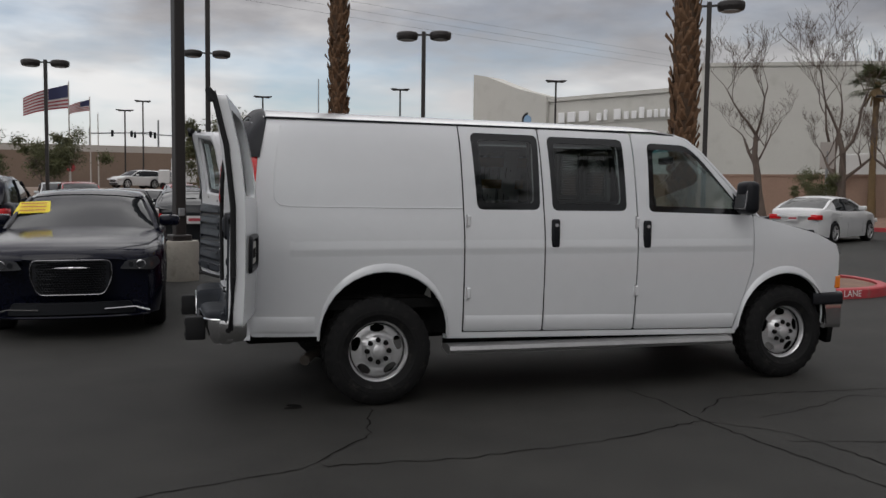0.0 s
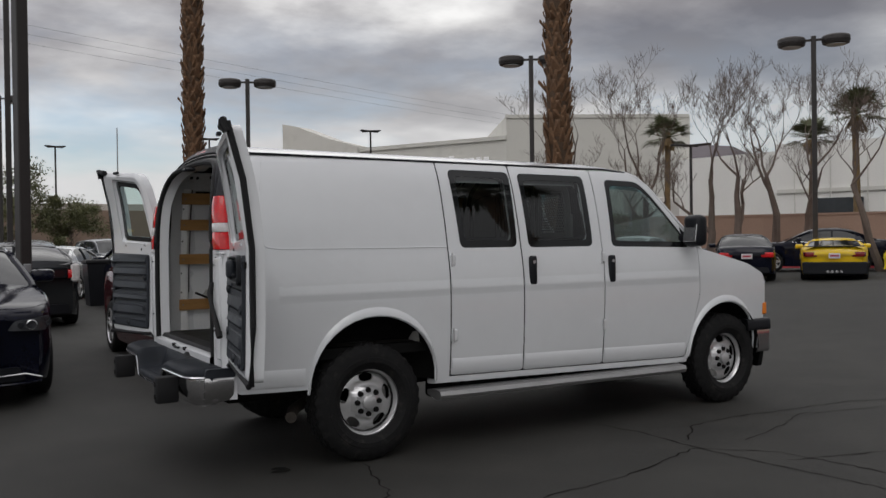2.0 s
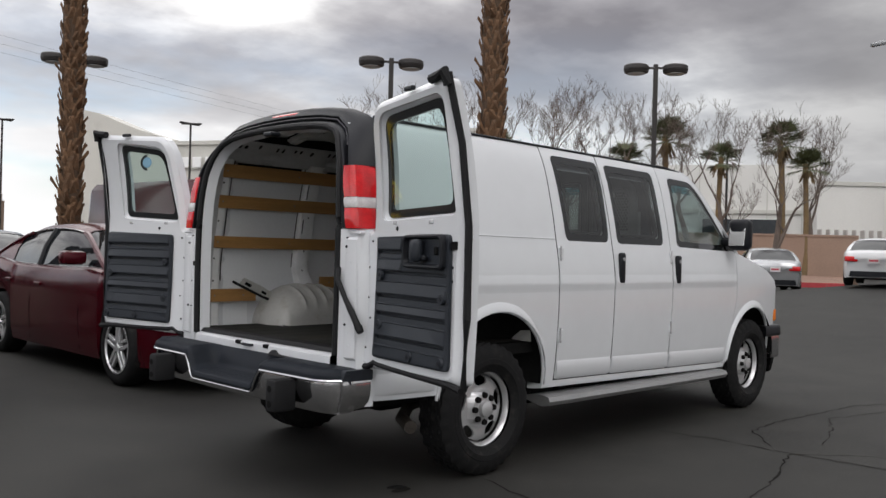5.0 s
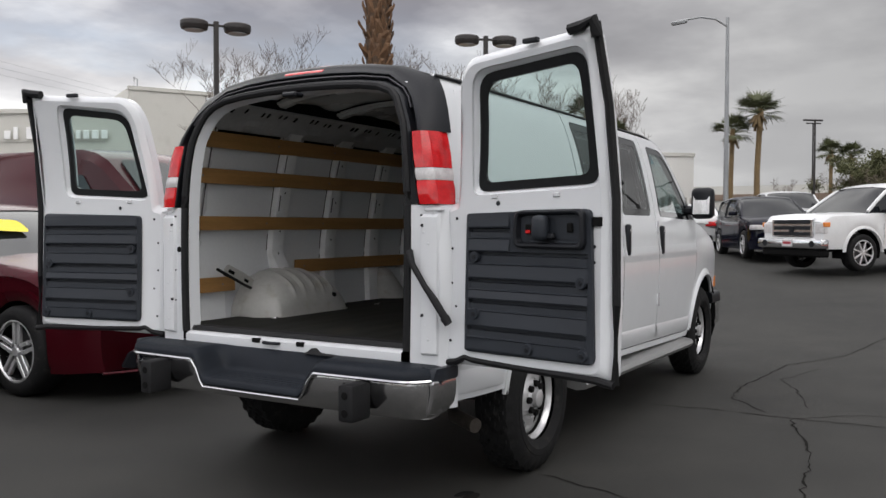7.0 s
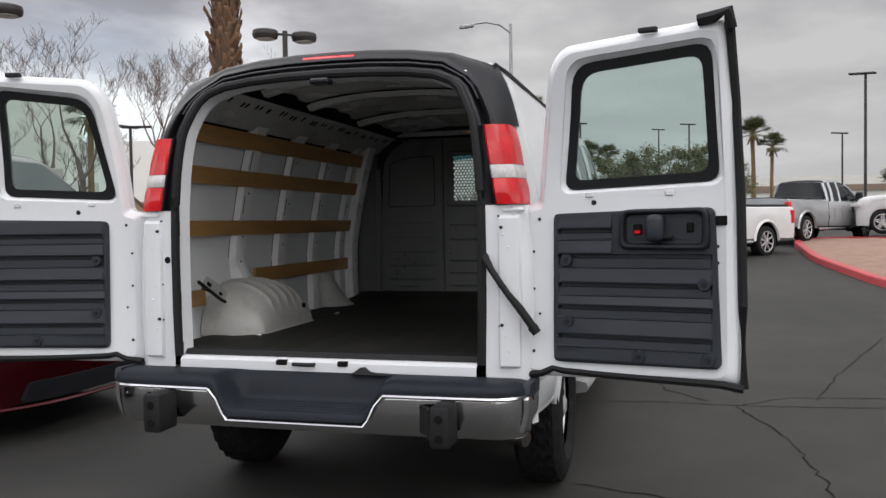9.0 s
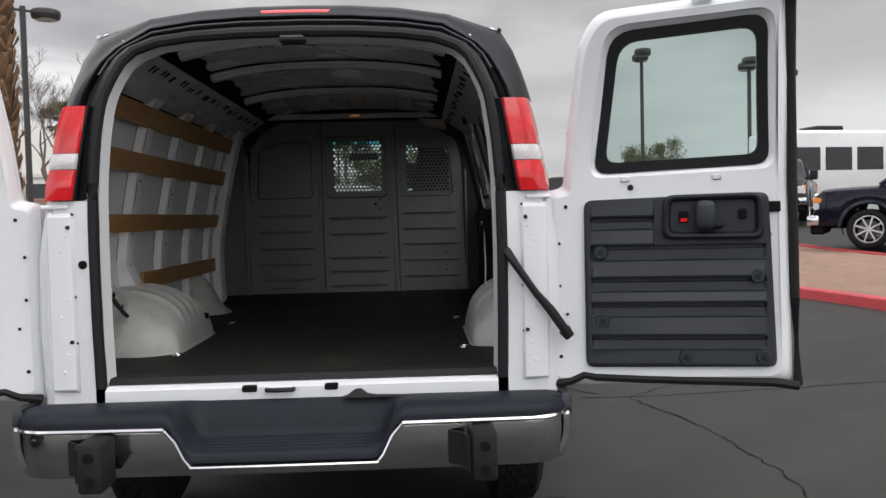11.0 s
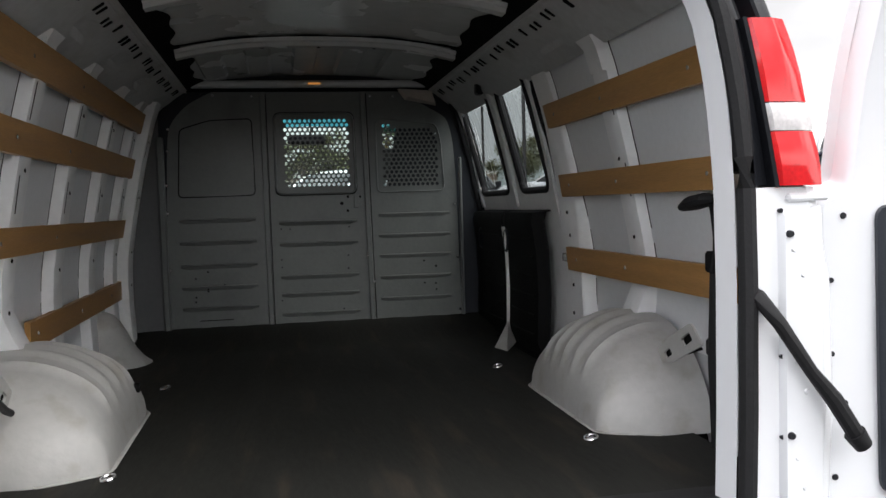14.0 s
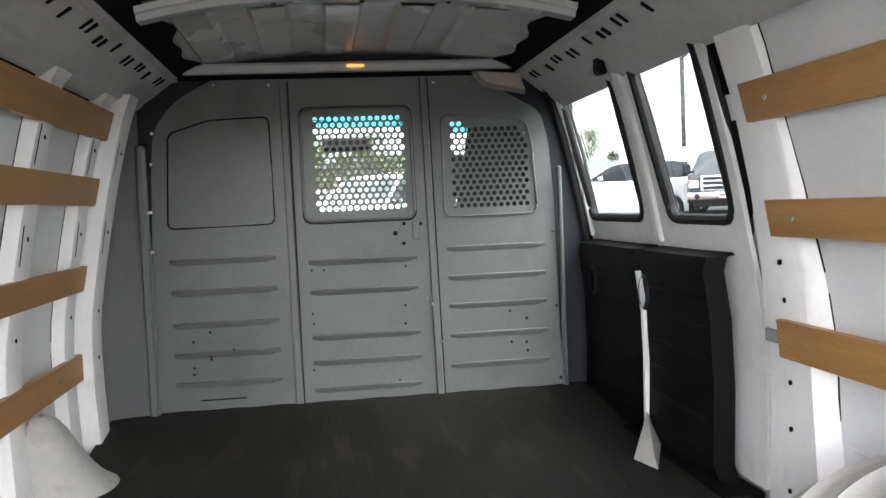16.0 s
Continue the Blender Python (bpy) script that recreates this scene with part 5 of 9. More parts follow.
# roof sheet and bows
part("roof_lining", loft(B(), [roof_row(x, -0.022, 0.03) for x in np.linspace(-0.76, 1.92, 12)], closed=False), ROOFIN, van, "bare grey underside of the roof")
for x, h in ((-0.66, 0.030), (-0.36, 0.032), (0.19, 0.032), (0.98, 0.036)):
    rows = []
    for p in roof_row(x, 0.0, 0.06)[2:-2]:
        z = p[2] - 0.024
        rows.append([(x - 0.058, p[1], z - 0.006), (x - 0.052, p[1], z - h * 0.55), (x - 0.040, p[1], z - h * 0.62), (x - 0.030, p[1], z - h), (x + 0.018, p[1], z - h), (x + 0.040, p[1], z - h * 0.7), (x + 0.060, p[1], z)])
    bow = part("roof_bow", loft(B(), rows, closed=False), ROOFIN, van, "pressed roof bow")
    # black wavy strip stands in for the shadow where the bow leaves the roof
    gap_rows = []
    for k in range(-22, 23):
        yy = 0.025 * k
        zz = roof_rise(x) - 0.027 - 0.085 * abs(yy / 0.7) ** 2.6
        wv = 0.010 + 0.008 * math.tanh(4 * math.sin(yy * 22 + x))
        gap_rows.append([(x - 0.058 - wv, yy, zz), (x - 0.050, yy, zz - 0.004)])
    part("bow_gap", loft(B(), gap_rows, closed=False), MATTE, bow, "wavy black strip painted for the shadow along the bow")
    for k in range(-4, 5, 2):
        yy = 0.11 * k
        zz = roof_rise(x) - 0.024 - h - 0.085 * abs(yy / 0.7) ** 2.6
        part("hole", rod(B(), (x, yy, zz), (x, yy, zz - 0.003), 0.007, seg=8), MATTE, bow)
# corrugated strip of roof ahead of the last bow
rows = []
for k in range(-40, 41):
    y = 0.0125 * k
    dz = 0.008 * (1 if (k // 8) % 2 else -1)
    rows.append([(x, y, roof_rise(x) - 0.034 + dz - 0.085 * abs(y / 0.7) ** 2.6) for x in (1.10, 1.20, 1.62, 1.74)])
part("roof_swage", loft(B(), rows, closed=False), ROOFIN, van)

# wheel boxes
def wheel_box(s, c, y_in, top, ribs_at):
    """A dome over the wheel: arched along the van, quarter-round towards the aisle, with ribs from the wall down the inner face."""
    rx, h, yw = 0.385, top - 0.752, 0.925
    rings = []
    for i in range(97):
        u = math.cos(math.pi * (1 - i / 96)) if i not in (0, 96) else (-1.0 if i == 0 else 1.0)
        x = c + rx * u
        e = abs(u)
        hz = h * max(0.0, 1 - e ** (2.3 if u < 0 else 2.7)) ** 0.5
        yb = y_in + (0.16 if u < 0 else 0.05) * max(0.0, (e - 0.74) / 0.26) ** 2
        swell = sum(math.exp(-((x - r_) / 0.013) ** 2) for r_ in ribs_at)
        ring = []
        for j in range(25):
            a = math.pi / 2 * j / 24
            p = 2 / 2.5
            v, w_ = math.cos(a) ** p, math.sin(a) ** p
            lift = 1 + 0.040 * swell * max(0.0, min(1.0, (1.30 - a) / 0.35)) * min(1.0, a / 0.25 + 0.3)
            ring.append((x, s * (yw - (yw - yb - 0.02 * (1 - w_)) * w_ * lift), 0.752 + hz * v * lift))
        rings.append(ring)
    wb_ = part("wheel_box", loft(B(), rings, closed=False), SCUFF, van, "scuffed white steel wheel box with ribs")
    lip = [(x_, s * y_, 0.757) for x_, y_ in [(r[-1][0], abs(r[-1][1]) - 0.006) for r in rings[3:-3:3]]]
    part("foot_lip", tube(B(), lip, 0.006, 6, 0.5), SCUFF, wb_)
    return wb_


wb = wheel_box(1, -0.015, 0.605, 1.025, (-0.16, -0.07, 0.02, 0.11, 0.20))
part("plug", rod(B(), (0.20, 0.640, 0.86), (0.20, 0.608, 0.855), 0.014), MATTE, wb)
wb2 = wheel_box(-1, -0.015, 0.635, 1.030, (-0.16, -0.07, 0.02, 0.11, 0.20))
# flared covers at the foot of the walls
rings = []
for z, r, ex in ((0.757, 0.178, 0.09), (0.764, 0.170, 0.085), (0.785, 0.150, 0.07), (0.82, 0.128, 0.05), (0.86, 0.110, 0.03), (0.90, 0.095, 0.012), (0.94, 0.076, 0.0), (0.97, 0.055, -0.005), (0.985, 0.026, -0.01)):
    rings.append([(1.15 + ex - r * 0.95 * math.cos(math.pi * j / 20), 0.90 - r * math.sin(math.pi * j / 20) ** 0.8, z) for j in range(21)])
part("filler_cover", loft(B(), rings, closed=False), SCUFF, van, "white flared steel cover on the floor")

# wooden slats: rows of height, wall side, ends
def slat(s, x0, x1, z0, z1, off):
    bm = B()
    rows = []
    n = 10
    for k in range(n + 1):
        x = x0 + (x1 - x0) * k / n
        ya, yb = inner_y(z0) - off, inner_y(z1) - off
        rows.append([(x, s * ya, z0), (x, s * (ya - 0.016), z0 + 0.001), (x, s * (yb - 0.016), z1 - 0.001), (x, s * yb, z1)])
    loft(bm, rows)
    b = part("wooden_slat", bm, BOARD, van, "varnished brown wooden slat along the wall")
    for x in (x0 + 0.08, x0 + 0.65, x0 + 1.2, x1 - 0.10):
        if x0 < x < x1:
            zc = (z0 + z1) / 2
            y = s * (inner_y(zc) - off - 0.0165)
            part("screw", rod(B(), (x, y, zc), (x, y - s * 0.002, zc), 0.006, seg=8), STEEL, b)
    return b


LEFT_OFF = 0.030
slat(1, -0.80, 1.87, 1.735, 1.822, LEFT_OFF)
slat(1, -0.80, 1.86, 1.535, 1.620, LEFT_OFF)
slat(1, -0.80, 1.85, 1.270, 1.350, LEFT_OFF)
slat(1, 0.155, 1.85, 0.990, 1.074, LEFT_OFF)
slat(1, -0.80, -0.40, 0.91, 0.995, LEFT_OFF)
slat(-1, -0.62, 0.575, 1.645, 1.730, 0.021)
slat(-1, -0.62, 0.562, 1.392, 1.474, 0.029)
slat(-1, -0.62, 0.572, 1.120, 1.207, 0.048)
part("slat_bracket", boxed(0.570, 0.632, -0.8785, -0.8705, 1.150, 1.180, 0.003), STEEL, van, "small steel bracket at a slat's end")

# things fixed at the foot of the rear posts: jack bracket and belt, folded seat-belt flap
for s in (-1, 1):
    def jack_at(x, z, s=s):
        return Vector((x, s * (0.80 - 0.25 * (z - 1.0)), z))
    slots = [rounded([(-0.555, 1.030), (-0.500, 1.006), (-0.490, 1.024), (-0.545, 1.050)], 0.008), rounded([(-0.415, 0.972), (-0.370, 0.952), (-0.362, 0.968), (-0.405, 0.988)], 0.006)]
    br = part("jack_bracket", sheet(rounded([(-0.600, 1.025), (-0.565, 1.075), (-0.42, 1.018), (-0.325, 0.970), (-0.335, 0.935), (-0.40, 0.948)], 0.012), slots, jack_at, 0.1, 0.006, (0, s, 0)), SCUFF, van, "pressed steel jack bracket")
    if s > 0:
        part("jack_handle", tube(B(), [tuple(jack_at(x, z) - Vector((0, s * 0.014, 0))) for x, z in ((-0.655, 1.050), (-0.60, 1.026), (-0.50, 0.983), (-0.40, 0.940), (-0.355, 0.925))], 0.009, 8), RUBBER, br, "dark jack handle")
    part("slot_back", sheet(rounded([(-0.58, 1.01), (-0.54, 1.06), (-0.35, 0.965), (-0.36, 0.945)], 0.005), [], lambda x, z, s=s: jack_at(x, z) + Vector((0, s * 0.010, 0)), 0.2), MATTE, br)
part("belt_cover", tube(B(), [(-0.66, -0.80, 1.37), (-0.64, -0.79, 1.37), (-0.59, -0.780, 1.362), (-0.555, -0.772, 1.352)], [0.014, 0.028, 0.030, 0.016], 10, 0.6), RUBBER, van, "black plastic belt cover")
part("belt_arm", tube(B(), [(-0.66, -0.805, 1.36), (-0.668, -0.798, 1.2), (-0.672, -0.795, 1.0), (-0.668, -0.795, 0.80)], [0.021, 0.019, 0.025, 0.017], 10, 0.7), RUBBER, van, "black arm on the rear post")
part("belt_clip", boxed(-0.655, -0.615, -0.815, -0.790, 1.00, 1.05, 0.010), RUBBER, van)
part("belt_clip", boxed(-0.655, -0.620, -0.815, -0.790, 1.20, 1.25, 0.006), MATTE, van)

# side doors from inside: black lower trim and white window surrounds
for x0, x1 in ((0.790, 1.243), (1.262, 1.850)):
    rows = []
    for z in (0.76, 0.81, 1.0, 1.18, 1.30, 1.335, 1.345):
        y = inner_y(z) - (0.112 if z < 1.33 else 0.095 if z < 1.34 else 0.03) + (0.02 if z < 0.80 else 0)
        rows.append([(x0, -(y + 0.05), z), (x0 + 0.015, -y, z), (x0 + 0.2, -(y - 0.008), z), (x1 - 0.015, -y, z), (x1, -(y + 0.05), z)])
    dt = part("door_trim", loft(B(), rows, closed=False), surface("black_door_trim", (0.0045, 0.0045, 0.005), 0.6, spec=0.10, var=0.2, scale=5, fine=120, bump=0.1), van, "black plastic trim of a side door")
    for k in range(6):
        zr = 0.84 + 0.078 * k
        part("trim_rib", tube(B(), [(xr, -(inner_y(zr) - 0.1140 - 0.007 * math.sin(math.pi * (xr - x0) / (x1 - x0))), zr) for xr in np.linspace(x0 + 0.05, x1 - 0.05, 6)], 0.0045, 6), dt.data.materials[0], dt)
    part("pull_pocket", loft(B(), [[(x0 + 0.42 + 0.04 * math.cos(2 * math.pi * k / 14), -(inner_y(1.2) - 0.122), 1.21 + 0.055 * math.sin(2 * math.pi * k / 14)), (x0 + 0.42 + 0.03 * math.cos(2 * math.pi * k / 14), -(inner_y(1.2) - 0.130), 1.21 + 0.045 * math.sin(2 * math.pi * k / 14))] for k in range(15)], closed=False), TRIM, dt)
    win = [(0.705, 0.77), (1.24, 0.77), (1.24, 1.955), (0.705, 1.955)] if x0 < 1 else [(1.245, 0.77), (1.90, 0.77), (1.90, 1.955), (1.245, 1.955)]
    hole = rounded([(0.758, 1.425), (1.145, 1.425), (1.165, 1.890), (0.750, 1.895)] if x0 < 1 else [(1.342, 1.425), (1.870, 1.425), (1.875, 1.885), (1.335, 1.890)], 0.05)
    def surround(x, z):
        return Vector((x, -(inner_y(z) - 0.012), z))
    part("window_surround", sheet(win, [hole], surround, 0.09, 0.012, (0, 1, 0)), INNER, van, "white inner window surround")
    part("reveal", loft(B(), [[tuple(surround(x, z)), tuple(right(x, z) + Vector((0, 0.008, 0)))] for x, z in hole], closed=False, wrap=True), RUBBER, van, "black window rubber")
    part("window_rubber", tube(B(), [tuple(surround(x, z) + Vector((0, 0.004, 0))) for x, z in hole + [hole[0]]], 0.016, 8), RUBBER, van, "black window rubber")
    part("door_edge_post", tube(B(), [((1.245 if x0 < 1 else 1.89), -(inner_y(z) - 0.020), z) for z in (1.36, 1.5, 1.65, 1.8, 1.92)], 0.030, 8, 0.7), INNER, van)
for xa, xb in ((0.715, 1.235), (1.255, 1.90)):
    part("door_gap", tube(B(), [(xa, -(inner_y(1.60) - 0.010), 1.60), (xa - 0.008, -(inner_y(1.78) - 0.010), 1.78), (xa + 0.01, -(inner_y(1.90) - 0.006), 1.905), (xa + 0.06, -(inner_y(1.93) - 0.004), 1.940), (xb - 0.06, -(inner_y(1.93) - 0.004), 1.935), (xb, -(inner_y(1.88) - 0.006), 1.89)], 0.010, 6), RUBBER, van, "black seal round a side door")
part("latch_arm", tube(B(), [(1.24, -0.715, 1.915), (1.30, -0.70, 1.93), (1.40, -0.69, 1.935)], 0.012, 6), CAP, van)
part("window_latch", boxed(1.24, 1.30, -0.735, -0.700, 1.86, 1.93, 0.01), CAP, van)
part("entry_arch", tube(B(), [(1.885, -(inner_y(z) - 0.05), z) for z in (0.80, 1.0, 1.2, 1.4, 1.6, 1.75, 1.86)] + [(1.83, -0.69, 1.925), (1.6, -0.675, 1.94), (1.3, -0.675, 1.945), (0.80, -0.68, 1.95), (0.715, -0.70, 1.92)], 0.014, 8), RUBBER, van, "black rubber door seal")
part("door_edge_strip", loft(B(), [[(1.243 + f, -(inner_y(z) - 0.095), z), (1.245 + f, -(inner_y(z) - 0.120), z), (1.258 + f, -(inner_y(z) - 0.121), z), (1.264 + f, -(inner_y(z) - 0.095), z)] for z, f in ((0.76, -0.02), (0.85, -0.006), (1.0, 0.0), (1.15, 0.0), (1.27, 0.002))], closed=False), INNER, van, "white edge of the front side door")
foot = B()
fv = [foot.verts.new(p) for p in ((1.225, -0.812, 0.850), (1.060, -0.705, 0.760), (0.960, -0.735, 0.758), (1.19, -0.84, 0.757), (1.06, -0.735, 0.780), (1.02, -0.750, 0.776))]
for f in ((0, 1, 4), (0, 4, 5), (4, 1, 2), (4, 2, 5), (0, 5, 3), (5, 2, 3), (0, 3, 1), (1, 3, 2)):
    foot.faces.new([fv[i] for i in f])
part("door_foot", foot, SCUFF, van, "white steel foot below the side door's edge")
part("step_well", boxed(0.72, 1.88, -0.91, -0.80, 0.66, 0.758, 0.0), MATTE, van)

# ---- steel partition ----
PX = 1.87
bulk = part("bulkhead", sheet(rounded([(0.735, 0.785), (0.717, 1.30), (0.702, 1.66), (0.690, 1.80), (0.60, 1.90), (0.45, 1.975), (-0.45, 1.975), (-0.55, 1.90), (-0.685, 1.825), (-0.712, 1.72), (-0.727, 1.50), (-0.732, 1.10), (-0.745, 0.757), (-0.660, 0.757), (-0.655, 0.785)], [0.02, 0, 0.05, 0.06, 0.05, 0.02, 0.02, 0.03, 0.04, 0.05, 0, 0, 0.02, 0.02, 0.0]),
      [rounded([(0.160, 1.478), (-0.190, 1.478), (-0.190, 1.832), (0.160, 1.832)], 0.03), rounded([(-0.335, 1.470), (-0.650, 1.470), (-0.638, 1.70), (-0.615, 1.775), (-0.335, 1.805)], 0.03)],
      lambda y, z: Vector((PX, y, z)), 0.2, 0.006, (1, 0, 0)), GREYPART, van, "grey painted steel partition with mesh windows")


def mesh_panel(y_pts, y0, y1, z0, z1, skip=None):
    """A punched sheet: rows of round holes, staggered."""
    pitch, r = 0.0245, 0.0092
    holes = []
    row = 0
    z = z0 + 0.018
    while z < z1 - 0.014:
        y = y0 + 0.018 + (pitch / 2 if row % 2 else 0)
        while y < y1 - 0.014:
            if skip is None or skip(y, z):
                holes.append([(y + r * math.cos(2 * math.pi * k / 8), z + r * math.sin(2 * math.pi * k / 8)) for k in range(8)])
            y += pitch
        z += pitch * 0.866
        row += 1
    return sheet(y_pts, holes, lambda y, z: Vector((PX + 0.002, y, z)), 9.0, 0.002, (1, 0, 0))


mesh_mid = rounded([(-0.195, 1.473), (0.165, 1.473), (0.165, 1.837), (-0.195, 1.837)], 0.03)
part("mesh_window", mesh_panel(mesh_mid, -0.190, 0.160, 1.478, 1.832), GREYPART, bulk, "punched steel mesh window")
mesh_right = rounded([(-0.655, 1.465), (-0.330, 1.465), (-0.330, 1.810), (-0.618, 1.780), (-0.643, 1.70)], 0.03)
part("mesh_window", mesh_panel(mesh_right, -0.645, -0.335, 1.470, 1.80, lambda y, z: z < 1.80 - max(0, (-0.60 - y)) * 1.6 - max(0, (-0.335 - y)) * 0.10 - 0.008), GREYPART, bulk, "punched steel mesh window")
rim = rounded([(0.186, 1.452), (-0.208, 1.452), (-0.202, 1.850), (0.186, 1.850)], 0.035)
part("window_rim", tube(B(), [(PX - 0.004, y, z) for y, z in rim + [rim[0]]], 0.0055, 6), GREYPART, bulk)
part("rim_shadow_gap", tube(B(), [(PX - 0.001, y * 1.025 - 0.0005, z + (0.006 if z > 1.65 else -0.006)) for y, z in rim + [rim[0]]], 0.0028, 5), MATTE, bulk)
rim = rounded([(-0.316, 1.450), (-0.662, 1.452), (-0.650, 1.70), (-0.628, 1.792), (-0.316, 1.822)], 0.03)
part("window_rim", tube(B(), [(PX - 0.004, y, z) for y, z in rim + [rim[0]]], 0.0045, 6), GREYPART, bulk)
blank = rounded([(0.657, 1.448), (0.291, 1.452), (0.296, 1.828), (0.50, 1.820), (0.640, 1.778)], 0.025)
part("blank_panel", sheet(blank, [], lambda y, z: Vector((PX - 0.003 - 0.005 * math.exp(-((y - 0.44) / 0.2) ** 2 - ((z - 1.62) / 0.22) ** 2), y, z)), 0.06, 0.004, (1, 0, 0)), GREYPART, bulk, "blank pressed panel in place of a window")
part("blank_rim", tube(B(), [(PX - 0.003, y, z) for y, z in blank + [blank[0]]], 0.0032, 6), MATTE, bulk)
for y0_, y1_ in ((0.240, 0.235), (-0.255, -0.275)):
    # lapped joint: a raised flange with a dark line beside it
    def lap(y_a, y_b, x_, z):
        f = (z - 0.80) / 1.15
        return (x_, y_a + (y_b - y_a) * f, z)
    zz_ = (0.795, 1.2, 1.6, 1.95)
    part("panel_joint", loft(B(), [[lap(y1_ + 0.014, y0_ + 0.014, PX + 0.001, z), lap(y1_ + 0.010, y0_ + 0.010, PX - 0.010, z), lap(y1_ - 0.010, y0_ - 0.010, PX - 0.010, z), lap(y1_ - 0.014, y0_ - 0.014, PX + 0.001, z)] for z in zz_], closed=False), GREYPART, bulk)
    part("joint_gap", loft(B(), [[lap(y1_ - 0.0145, y0_ - 0.0145, PX - 0.0015, z), lap(y1_ - 0.019, y0_ - 0.019, PX - 0.0015, z)] for z in zz_], closed=False), MATTE, bulk)
for ya, yb, zl in ((0.660, 0.293, (1.336, 1.227, 1.112, 1.006, 0.902)), (0.181, -0.209, (1.311, 1.204, 1.041, 0.951, 0.853)), (-0.318, -0.685, (1.338, 1.232, 1.128, 1.019, 0.908))):
    for z in zl:
        # a narrow pressed step: sharp upper edge, soft below
        rows = []
        for k in range(11):
            y = ya + (yb - ya) * k / 10
            e = 0.25 if k in (0, 10) else 1.0
            rows.append([(PX + 0.001, y, z - 0.020 * e), (PX - 0.003 * e, y, z - 0.009), (PX - 0.0075 * e, y, z - 0.001), (PX - 0.0075 * e, y, z + 0.003), (PX + 0.001, y, z + 0.006)])
        part("pressed_ridge", loft(B(), rows, closed=False), GREYPART, bulk)
part("pressed_ridge", boxed(PX - 0.004, PX + 0.001, 0.42, 0.58, 0.838, 0.842, 0.001), MATTE, bulk)
for y, z in ((0.711, 1.096), (0.711, 1.372), (0.709, 1.509), (0.700, 1.674), (0.692, 1.780), (0.229, 0.823), (-0.258, 1.135), (-0.286, 0.998), (-0.723, 1.104), (-0.729, 0.833), (-0.715, 1.382), (-0.621, 1.744), (0.526, 1.945), (0.475, 1.940), (0.289, 1.936), (-0.293, 1.935), (-0.409, 1.933)):
    part("bolt", rod(B(), (PX - 0.001, y, z), (PX - 0.009, y, z), 0.007, 0.006, 8), CHROME, bulk)
for y, z, r in ((-0.134, 1.399, 0.009), (-0.166, 1.432, 0.007), (-0.163, 1.361, 0.007), (-0.227, 1.430, 0.006), (0.593, 1.049, 0.005), (0.534, 1.080, 0.005), (0.535, 0.996, 0.005), (0.535, 0.984, 0.005), (0.594, 0.956, 0.005), (0.596, 0.934, 0.005), (0.456, 1.015, 0.004), (0.171, 1.280, 0.004), (0.128, 1.278, 0.004), (-0.166, 1.279, 0.004), (-0.159, 1.136, 0.004), (0.175, 1.125, 0.004), (0.173, 1.088, 0.004), (-0.157, 1.070, 0.005), (0.135, 1.035, 0.004), (0.179, 0.921, 0.004), (-0.127, 0.866, 0.004), (-0.545, 1.093, 0.005), (-0.607, 1.063, 0.006), (-0.547, 0.978, 0.005), (-0.604, 0.974, 0.005), (-0.607, 0.942, 0.005)):
    part("hole", rod(B(), (PX - 0.0005, y, z), (PX - 0.003, y, z), r, seg=8), MATTE, bulk)
part("lock_plate", boxed(PX - 0.005, PX, -0.222, -0.196, 1.375, 1.440, 0.003), GREYPART, bulk)
part("side_flange", boxed(PX - 0.045, PX, 0.715, 0.745, 0.80, 1.74, 0.006), GREYPART, bulk)
part("side_flange", boxed(PX - 0.03, PX, -0.752, -0.738, 0.80, 1.62, 0.005), GREYPART, bulk)
part("top_rail", boxed(PX - 0.06, PX + 0.02, -0.60, 0.62, 1.975, 2.008, 0.01), ROOFIN, van, "grey rail over the partition")
part("rail_gap", boxed(PX - 0.012, PX - 0.006, -0.60, 0.60, 1.958, 1.976, 0.002), MATTE, van)
DOME = glow("warm_dome_lamp", (1.0, 0.42, 0.10), 0.18)
part("dome_lamp", boxed(PX - 0.075, PX - 0.055, -0.045, 0.015, 1.986, 1.994, 0.002), DOME, van, "small warm dome lamp")
part("belt_reel_cover", loft(B(), [[(PX - 0.055, -0.44, 1.965), (PX - 0.055, -0.60, 1.955), (PX - 0.055, -0.62, 1.895), (PX - 0.055, -0.48, 1.925)], [(PX - 0.006, -0.43, 1.97), (PX - 0.006, -0.61, 1.96), (PX - 0.006, -0.63, 1.885), (PX - 0.006, -0.47, 1.915)]]), surface("beige_plastic", (0.45, 0.40, 0.35), 0.5), van, "beige plastic belt cover")
# side closing added beside the partition, the corner's shade put into its dark colour
CORNERFILL = surface("dark_corner_fill", (0.085, 0.088, 0.090), 0.5, var=0.15, scale=4, fine=50, bump=0.05)
for s, mt in ((1, CORNERFILL),):
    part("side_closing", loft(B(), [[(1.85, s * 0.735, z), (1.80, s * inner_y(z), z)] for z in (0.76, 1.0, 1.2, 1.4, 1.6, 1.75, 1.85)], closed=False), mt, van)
# dark sheet added to block the light that leaks round the partition
end_out = [(inner_y(z) - 0.004, z) for z in (0.80, 1.1, 1.35, 1.5, 1.65, 1.8, 1.9)] + [(0.60, 2.01), (0.35, 2.045), (0.0, 2.055), (-0.35, 2.045), (-0.60, 2.01)] + [(-(inner_y(z) - 0.004), z) for z in (1.9, 1.8, 1.65, 1.5, 1.35, 1.1, 0.80)]
